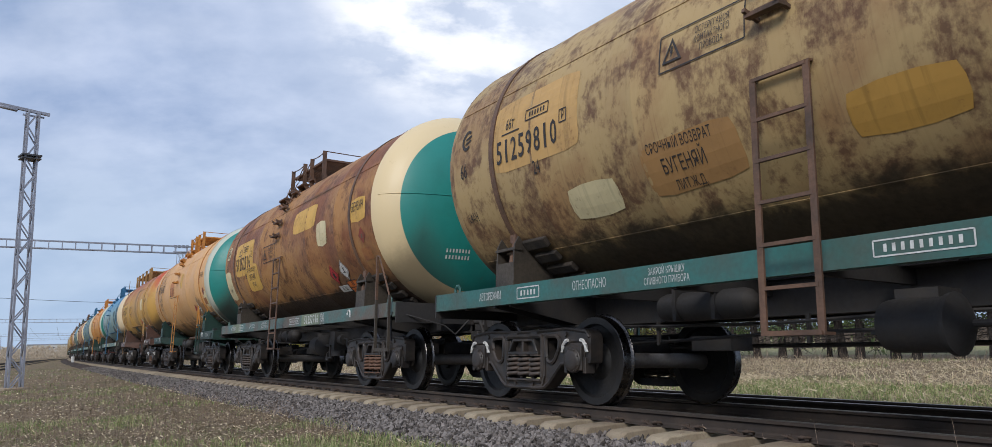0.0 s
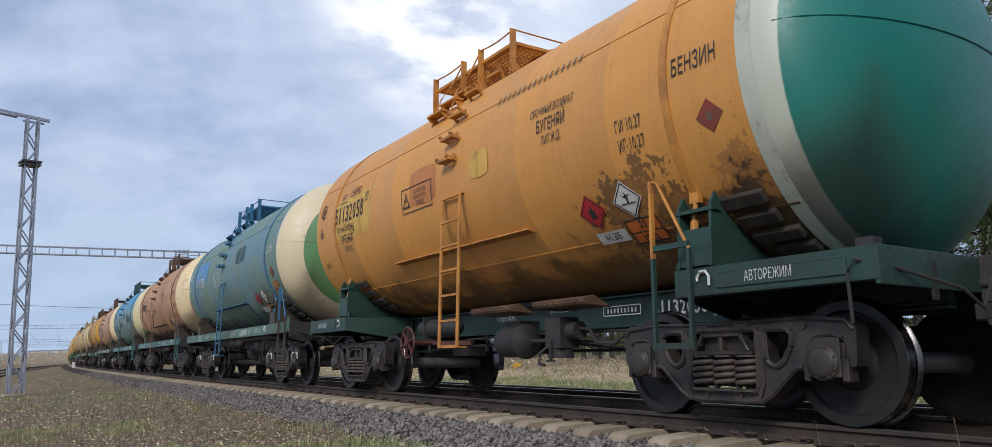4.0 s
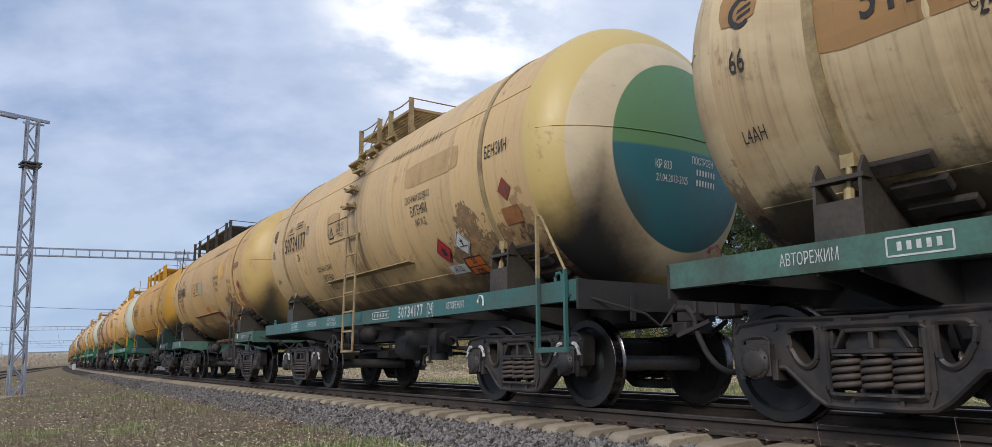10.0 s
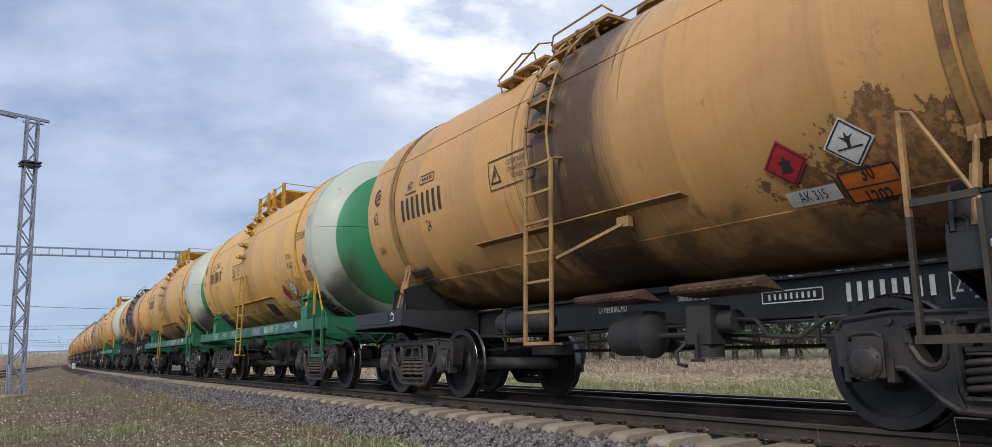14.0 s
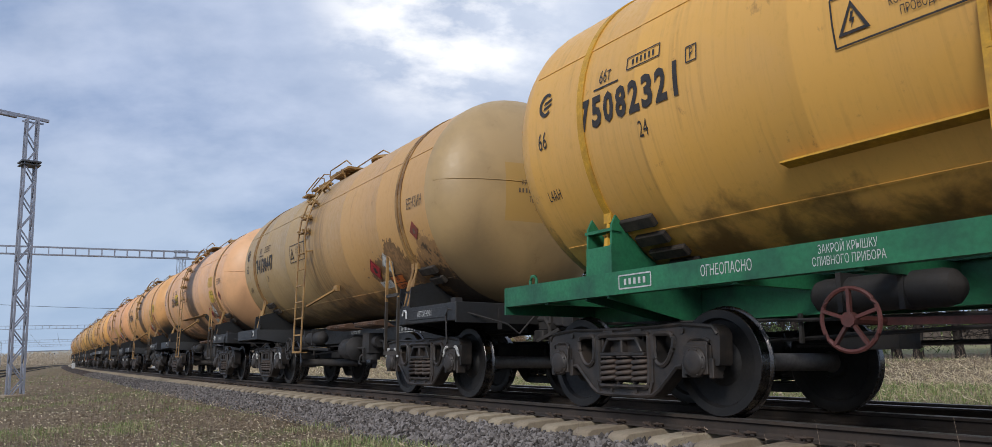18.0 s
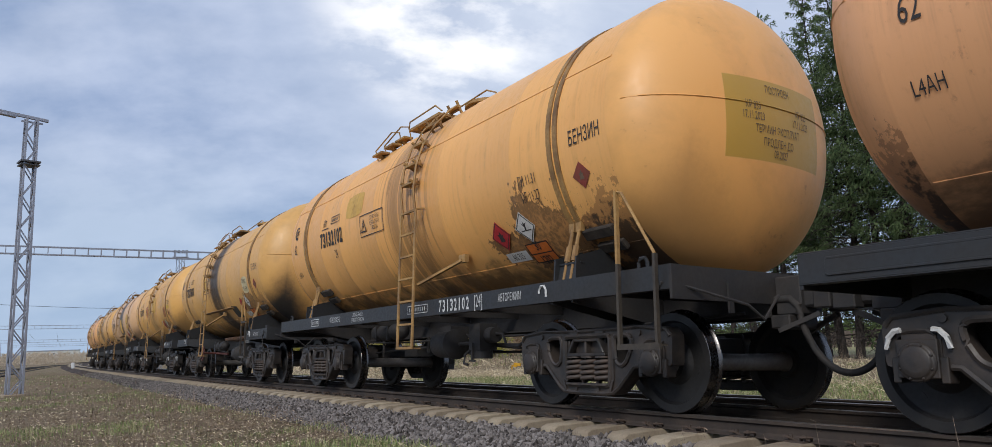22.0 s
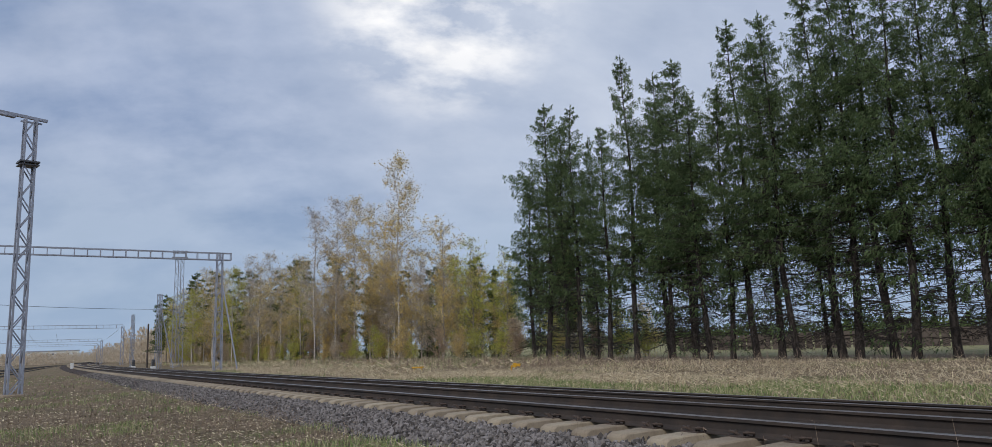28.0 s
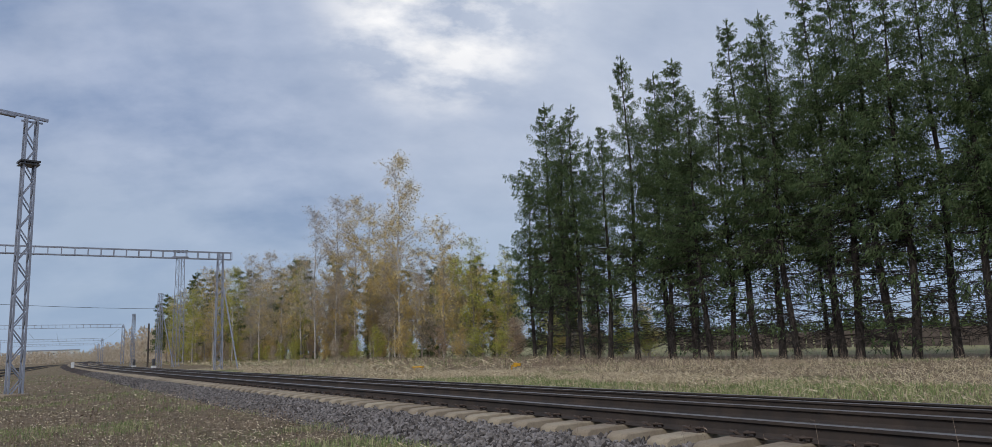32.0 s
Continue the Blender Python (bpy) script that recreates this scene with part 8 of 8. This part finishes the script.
def build_masts():
    # near mast with an arm
    T = new("lattice_mast")
    tagged(T, "galvanised lattice mast with a short arm on top", "mast")
    lattice(T, 8.75, .38, .30, 17, .055, .035, fine=True)
    part("footing", Shape().box((0, 0, -.05), (.7, .7, .3)).mesh("footing", .03), CONCRETE, T)
    part("arm", Shape().bar((.1, .45, 8.72), (.1, -2.6, 8.92), .09, .09).bar((.1, .3, 8.60), (.1, -.3, 8.60), .05, .05).mesh("arm"), STEEL, T)
    part("collar", Shape().box((0, 0, 7.30), (.56, .56, .05)).box((0, 0, 7.20), (.54, .54, .03)).mesh("collar"), INSUL, T)
    part("lamp_head", Shape().bar((.1, -.45, 8.70), (.1, -.95, 8.74), .14, .08).mesh("lamp_head", .02), STEEL, T, "slim lamp under the arm")
    T.matrix_basis = pose(-27.64, -5.77, -.38, 0, 0, 12)
    # gantry over the tracks
    G = new("catenary_gantry")
    tagged(G, "galvanised steel gantry spanning the railway tracks", "gantry")
    leg = part("mast_leg", Shape().box((0, 0, -.1), (1.1, 1.1, .3)).mesh("mast_leg", .03), CONCRETE, G, "lattice leg on a concrete footing", pose(-66.7, 8.7, -.6))
    lattice(leg, 9.9, .60, .42, 16, .07, .04)
    part("strut", Shape().bar((-64.9, 9.9, -.6), (-66.6, 8.9, 6.8), .10, .10).mesh("strut"), STEEL, G)
    leg = part("mast_leg", Shape().box((0, 0, -.1), (1.1, 1.1, .3)).mesh("mast_leg", .03), CONCRETE, G, "lattice leg on a concrete footing", pose(-66.7, -17.0, -.45))
    lattice(leg, 9.7, .72, .50, 16, .085, .045)
    beam = part("beam", Shape().bar((0, 0, 0), (27.0, 0, 0), .05, .05).mesh("beam"), STEEL, G, "ladder truss beam", pose(-66.7, -17.6, 8.72, 0, 0, 90))
    truss(beam, 27.2, .58, 30)
    # more gantries down the line
    for x, y0, y1, z in ((-189, -14.0, 14.9, 7.6), (-259, -9.0, 17.0, 6.3), (-330, -6.0, 22.0, 6.3)):
        G = new("catenary_gantry")
        tagged(G, "distant steel gantry over the tracks", "gantry")
        for y in (y0, y1):
            leg = part("mast_leg", Shape().box((0, 0, -.1), (1.0, 1.0, .3)).mesh("mast_leg"), CONCRETE, G, "", pose(x, y, -.6))
            lattice(leg, z + 1.0, .6, .5, 10, .09, .06)
        beam = part("beam", Shape().bar((0, 0, 0), (y1 - y0, 0, 0), .06, .06).mesh("beam"), STEEL, G, "", pose(x, y0, z, 0, 0, 90))
        truss(beam, y1 - y0, .7, 22)
    for x, y, h, w in ((-103.5, 11.8, 13.9, 1.0), (-98.9, 8.9, 8.9, .55), (-119.1, 8.5, 7.5, .42)):
        T = new("lattice_mast")
        tagged(T, "galvanised lattice mast beside the far track", "mast")
        lattice(T, h, w, w * .72, 16, .055, .03)
        if h > 12:
            part("lamp_platform", Shape().box((0, 0, h + .05), (1.9, .9, .10)).box((0, 0, h + .6), (1.6, .06, .06)).mesh("lamp_platform"), STEEL, T, "", pose(0, 0, 0, 0, 0, 60))
            for k in (-.7, -.25, .25, .7):
                part("floodlight", Shape().box((k, 0, h + .8), (.34, .22, .30)).mesh("floodlight", .02), INSUL, T, "", pose(0, 0, 0, 0, 0, 60))
        if h < 9 and h > 8:
            part("strut", Shape().bar((1.4, 1.2, -.1), (.1, .1, h * .82), .09, .09).mesh("strut"), STEEL, T)
        T.matrix_basis = pose(x, y, -.62, 0, 0, 20)
    T = new("timber_pole")
    tagged(T, "dark timber pole with a small crossarm", "pole")
    part("pole", Shape().cyl((0, 0, -.2), (0, 0, 5.9), .13, .10, 10).mesh("pole"), POLEWOOD, T)
    part("crossarm", Shape().bar((-.35, 0, 5.5), (.35, 0, 5.5), .08, .08).mesh("crossarm"), POLEWOOD, T)
    T.matrix_basis = pose(-113.9, 9.8, -.6)
    # wires
    for k, (a, b, sag) in enumerate((((-103.5, 11.8, 6.7), (-60, -46.0, 8.9), 1.2), ((-189, 14.0, 7.2), (-330, 20, 6.9), .8), ((-189, 2.0, 6.6), (-330, 9.5, 6.2), .8), ((-189, -3.0, 6.6), (-330, 4.5, 6.2), .8))):
        a, b = Vector(a), Vector(b)
        pts = [a.lerp(b, q / 16) - Vector((0, 0, sag * 4 * (q / 16) * (1 - q / 16))) for q in range(17)]
        tagged(part("overhead_wire", Shape().tube(pts, .022, 5).mesh("overhead_wire", 0, 60), CABLE), "thin overhead wire between masts", "wire", "overhead wires")
    # dwarf signals and marker posts
    for x, y in ((-104, 5.0 + 1.9), (-92, 7.4)):
        T = new("dwarf_signal")
        tagged(T, "small dark dwarf signal on a white base", "signal")
        part("base", Shape().box((0, 0, .15), (.5, .5, .5)).mesh("base", .03), MAT["white_pl"], T)
        part("head", Shape().box((0, 0, .78), (.34, .30, .75)).mesh("head", .03), INSUL, T)
        part("hood", Shape().cyl((.1, 0, .95), (.42, 0, .95), .12, n=10).mesh("hood"), INSUL, T)
        T.matrix_basis = pose(x, y, -.62)
    T = new("marker_post")
    tagged(T, "short white marker post beside the track", "post")
    part("post", Shape().box((0, 0, .4), (.34, .34, .9)).mesh("post", .03), MAT["white_pl"], T)
    T.matrix_basis = pose(-103, .22, -.4)
    # yellow markers in the verge
    T = new("yellow_valve_marker")
    tagged(T, "yellow pipe valve on a concrete slab in dry grass", "valve")
    part("slab", Shape().box((0, 0, .06), (1.7, 1.1, .16)).mesh("slab", .02), CONCRETE, T)
    part("pipe", Shape().tube([(-.35, 0, .1), (-.3, 0, .5), (.1, 0, .55), (.45, 0, .5)], .06, 8).mesh("pipe"), YELLOW, T)
    part("valve_body", Shape().cyl((0, 0, .4), (0, 0, .72), .14, n=12).box((.3, 0, .62), (.34, .12, .12)).mesh("valve_body"), YELLOW, T)
    T.matrix_basis = pose(-29.0, 13.4, -.56, 0, 0, 25) @ Matrix.Scale(.6, 4)
    T = new("yellow_barrier_rail")
    tagged(T, "low yellow pipe rail in dry grass", "rail")
    part("pipe", Shape().cyl((-.7, 0, .42), (.7, 0, .46), .09, n=10).mesh("pipe"), YELLOW, T)
    for x in (-.5, .5):
        part("post", Shape().cyl((x, 0, -.1), (x, 0, .42), .05, n=8).mesh("post"), YELLOW, T)
    T.matrix_basis = pose(-36.6, 12.3, -.56, 0, 0, 20) @ Matrix.Scale(.55, 4)
    # far sheds
    T = new("industrial_shed")
    tagged(T, "long low white industrial shed far off", "building")
    part("wall", Shape().box((0, 0, 6.0), (20, 46, 11.5)).mesh("wall"), MAT["white_pl"], T)
    part("roof", Shape().box((0, 0, 12.1), (21, 47, .8)).mesh("roof"), STEEL, T)
    part("annex", Shape().box((0, -33, 3.5), (14, 20, 8)).mesh("annex"), STEEL, T)
    for k in range(9):
        part("window", Shape().box((10.02, -18 + 4.5 * k, 9.0), (.1, 1.2, 1.2)).mesh("window"), INSUL, T)
    T.matrix_basis = pose(-900, 30, -.6, 0, 0, -3)
    # fence at the field behind the spruces
    F = new("field_fence")
    tagged(F, "grey plank fence behind the spruces", "fence")
    me = Shape().box((0, 0, .75), (.62, .05, 1.5)).mesh("board", .01)
    pw = worn("weathered_boards", rgb("6c6058"), rgb("4e463f"), 0.35, 3.0, 0.85)
    for k in range(95):
        part("board", me, pw, F, "", pose(-62 + .66 * k, 58.0 + .3 * math.sin(k), -.6))
    for z in (.35, 1.2):
        part("fence_rail", Shape().bar((-62.4, 58.06, -.6 + z), (1, 58.06, -.6 + z), .05, .10).mesh("fence_rail"), pw, F)


def build_siding():
    T = new("side_track")
    tagged(T, "rusty side track in weedy ground", "railway track", "", "structure")
    for q, dy in ((-.76, 0), (.76, 0), (-.76, -5.2), (.76, -5.2)):
        pts = []
        for k in range(25):
            x = -45 - 7.5 * k
            f = max(0.0, (x + 225) / 180)
            pts.append((x, -1.5 - 7.6 * f ** 1.2 + q + dy * f ** .7 + .5 * BEND * x * x * .8, -.31))
        part("rail", Shape().tube(pts, .06, 4).mesh("rail"), RAIL_SIDE, T)


# ---- grass ----
def blade_material(name, cols):
    n = Nodes(name)
    geo = n.nt.nodes.new("ShaderNodeNewGeometry").outputs["Random Per Island"]
    r = n.nt.nodes.new("ShaderNodeValToRGB")
    r.color_ramp.elements[0].color = cols[0]
    r.color_ramp.elements[1].color = cols[-1]
    for k, c in enumerate(cols[1:-1]):
        e = r.color_ramp.elements.new((k + 1) / (len(cols) - 1))
        e.color = c
    n.link(geo, r.inputs[0])
    return n.done(r.outputs[0], 0.85, 0.0, 0.2)


def blade(s, x, y, z, h, w, rng, lay=.5):
    a = rng.uniform(0, 6.283)
    l = rng.uniform(.05, lay) * h
    ca, sa = math.cos(a), math.sin(a)
    b = rng.uniform(0, 6.283)
    wx, wy = w * math.cos(b) / 2, w * math.sin(b) / 2
    o = len(s.v)
    s.v += [(x - wx, y - wy, z - .02), (x + wx, y + wy, z - .02), (x + ca * l * .35 + wx * .8, y + sa * l * .35 + wy * .8, z + h * .55), (x + ca * l * .35 - wx * .8, y + sa * l * .35 - wy * .8, z + h * .55), (x + ca * l, y + sa * l, z + h * (1 - .3 * l / h))]
    s.f += [(o, o + 1, o + 2, o + 3), (o + 3, o + 2, o + 4)]
    s.m += [0, 0]


def build_grass():
    dry = blade_material("dry_grass", [(0.50, 0.41, 0.26, 1), (0.72, 0.61, 0.42, 1), (0.40, 0.315, 0.20, 1), (0.62, 0.52, 0.36, 1)])
    green = blade_material("spring_grass", [(0.10, 0.15, 0.05, 1), (0.19, 0.25, 0.085, 1), (0.34, 0.35, 0.17, 1), (0.42, 0.37, 0.22, 1)])
    weed = blade_material("dead_weeds", [(0.17, 0.125, 0.095, 1), (0.37, 0.28, 0.21, 1), (0.11, 0.08, 0.062, 1), (0.27, 0.21, 0.155, 1)])
    rng = random.Random(8)
    D, G, W = Shape(), Shape(), Shape()

    def patch(x, y, k):
        return noise.noise((x * k, y * k, 7.0))

    def litter(s, x, y, z, L, w):
        a, b = rng.uniform(0, 6.283), rng.uniform(-.5, .5)
        dx, dy, dz = math.cos(a) * L, math.sin(a) * L, b * L
        wx, wy = -math.sin(a) * w, math.cos(a) * w
        o = len(s.v)
        s.v += [(x, y, z), (x + dx * .5 + wx, y + dy * .5 + wy, z + dz * .4 + .3 * w), (x + dx, y + dy, z + dz), (x + dx * .5 - wx, y + dy * .5 - wy, z + dz * .6)]
        s.f.append((o, o + 1, o + 2, o + 3))
        s.m.append(0)

    # camera side: litter and thin dead stalks over bare soil, tufts of green
    for d0, d1, n in ((3.4, 8, 26000), (8, 14, 22000), (14, 26, 18000), (26, 60, 9000)):
        for _ in range(n):
            d = rng.uniform(d0, d1)
            a = radians(rng.uniform(150, 184))
            x, y = d * math.cos(a), -5.88 + d * math.sin(a)
            off = y - .5 * BEND * x * x
            if off > -2.25 + .45 * patch(x, y, 1.2):
                continue
            z = ground_z(x, y)
            p = patch(x, y, .45)
            q = patch(y + 30, x, 1.5)
            w = .004 if d < 8 else .006 if d < 14 else .010 if d < 26 else .022
            near = max(0.0, 1 - max(0.0, d - 6) / 5)
            g = p + .6 * q + .50 * near
            if g > .17 or g > -.1 and rng.random() < .25:
                if rng.random() < .75:
                    blade(G, x, y, z, rng.uniform(.03, .15) * min(1.3, .5 + g), w * 1.2, rng, 1.2)
                elif rng.random() < .6:
                    litter(D, x, y, z + .03, rng.uniform(.04, .12), w * .7)
            elif rng.random() < .16:
                hh = rng.uniform(.04, .30) * (.5 + max(0, .5 + p))
                blade(W, x, y, z, hh, w * .7, rng, .7)
                if hh > .15 and d < 20:
                    for _ in range(3):
                        litter(W, x + rng.gauss(0, .03), y + rng.gauss(0, .03), z + hh * rng.uniform(.4, .9), rng.uniform(.03, .08), w * .5)
            elif rng.random() < .62:
                litter(W if rng.random() < .34 else D, x, y, z + rng.uniform(.004, .03), rng.uniform(.012, .05) * (1 + d / 20), w * rng.uniform(.6, 2.0))
    # far verge: green by the ballast, then long matted straw, then brush
    for _ in range(100000):
        x = rng.choice((rng.uniform(-75, -1), rng.uniform(-32, -1)))
        off = rng.choice((rng.uniform(6.0, 12), rng.uniform(6.2, 25)))
        y = off + .5 * BEND * x * x
        z = ground_z(x, y)
        p = patch(x, y, .22) + .6 * patch(x, y, .9)
        k = 1.0 + max(0, -x - 15) / 40
        strip = 7.4 + 2.6 * patch(x, 3.0, .18) + .8 * patch(x, y, .7) + 2.8 * max(0.0, min(1.0, (x + 32) / 18))
        if (off < strip or p > .50) and rng.random() < .8:
            blade(G, x, y, z, rng.uniform(.06, .20), .013 * k, rng, 1.6)
        elif off > 15 and rng.random() < (.10 if x > -30 else .35):
            blade(W, x, y, z, rng.uniform(.3, .9), .008 * k, rng, .5)
        else:
            m = .45 + .4 * max(0, patch(x, y, .4) + .4)
            if rng.random() < .25:
                blade(D, x, y, z, rng.uniform(.15, .5) * m, .011 * k, rng, 2.4)
            else:
                litter(D if rng.random() < .8 else W, x, y, z + rng.uniform(.02, .26) * m, rng.uniform(.06, .22), .0036 * k)
    for _ in range(15000):      # brush before the wood, lower and paler in patches
        x = rng.uniform(-150, -36)
        off = rng.uniform(12, 26)
        y = off + .5 * BEND * x * x
        hgt = max(0.0, noise.noise((x * .12, y * .12, 2)) + .30)
        z = ground_z(x, y)
        if rng.random() < hgt:
            blade(W if rng.random() < .55 else G, x, y, z, rng.uniform(.3, 1.1) * (.4 + hgt), .016, rng, .7)
        else:
            litter(D if rng.random() < .8 else G, x, y, z + rng.uniform(.02, .25), rng.uniform(.25, .7), .012)
    # thin dry stalks that grow out of the ballast
    for q, off, hh in ((-3.05, -1.62, .34), (-3.5, -1.55, .22), (-3.75, -1.85, .30), (-2.35, -1.35, .38), (-2.7, -1.75, .26), (-4.3, -1.5, .2), (-5.4, -1.7, .25)):
        p = place(q, off, ballast_z(off))
        top = Vector((p.x + rng.uniform(-.05, .05), p.y + rng.uniform(-.05, .05), p.z + hh))
        W.tube([p, p.lerp(top, .5) + Vector((.012, 0, 0)), top], [.0022, .0016, .001], 4)
        for k in range(9):
            b = p.lerp(top, rng.uniform(.35, 1.0))
            litter(W, b.x, b.y, b.z, rng.uniform(.02, .06), .003)
    for s, m, nm, lab in ((D, dry, "dry_grass", "dry straw-coloured grass beside the railway"), (G, green, "green_grass", "short fresh green grass tufts"), (W, weed, "dead_weeds", "thin brown dead weed stalks")):
        tagged(part(nm, s.mesh(nm, 0, 0, False), m), lab, "grass", "", "stuff")
build_ground()
build_train()
build_masts()
build_siding()
build_trees()
build_grass()
build_stones()
build_track()
# ======== motion ========
# how far wagon 0's middle has come along the track, second by second
RUN = [(0, -3.15), (1, 10.73), (2, 24.5), (3, 38.24), (4, 51.96), (5, 65.63), (6, 79.26), (7, 92.83), (8, 106.32), (9, 119.75), (10, 133.15), (11, 146.54), (12, 159.84), (13, 173.10),
       (14, 186.34), (15, 199.55), (16, 212.75), (17, 225.83), (18, 238.87), (19, 251.85), (20, 264.83), (21, 277.76), (22, 290.65), (23, 303.48), (24, 316.32), (25, 329.09), (26, 341.87),
       (27, 354.6), (28, 367.3), (29, 380.0), (30, 392.6), (31, 405.2), (32, 417.8)]


def run_at(t):
    k = min(int(t), 31)
    (t0, a), (t1, b) = RUN[k], RUN[k + 1]
    return a + (b - a) * (t - t0) / (t1 - t0)


def motions():
    step = math.radians(80) * WHEEL_R
    for i, T, wheels in TRAIN:
        rows = [(t, wagon_pose(s - PITCH * i)) for t, s in RUN]
        walk(T, rows)
        # the wheels turn over the stretch in which they come close enough to be seen turning
        t0 = next((k / 30 for k in range(961) if run_at(k / 30) - PITCH * i > -55), 0.0)
        t1 = next((k / 30 for k in range(961) if run_at(k / 30) - PITCH * i > 9), 32.0)
        base = run_at(t0)
        for w, x in wheels:
            pts = [(0.0, 0.0)]
            k = round(t0 * 30)
            while k <= round(t1 * 30):
                pts.append((k / 30, run_at(k / 30) - base))
                k += 1
            pts.append((32.0, pts[-1][1]))
            out, last = [], -1
            for t, d in pts:
                if frame(t) != last:
                    out.append((t, pose(x, 0, WHEEL_R) @ Matrix.Rotation(d / WHEEL_R, 4, "Y")))
                    last = frame(t)
            walk(w, out)


motions()
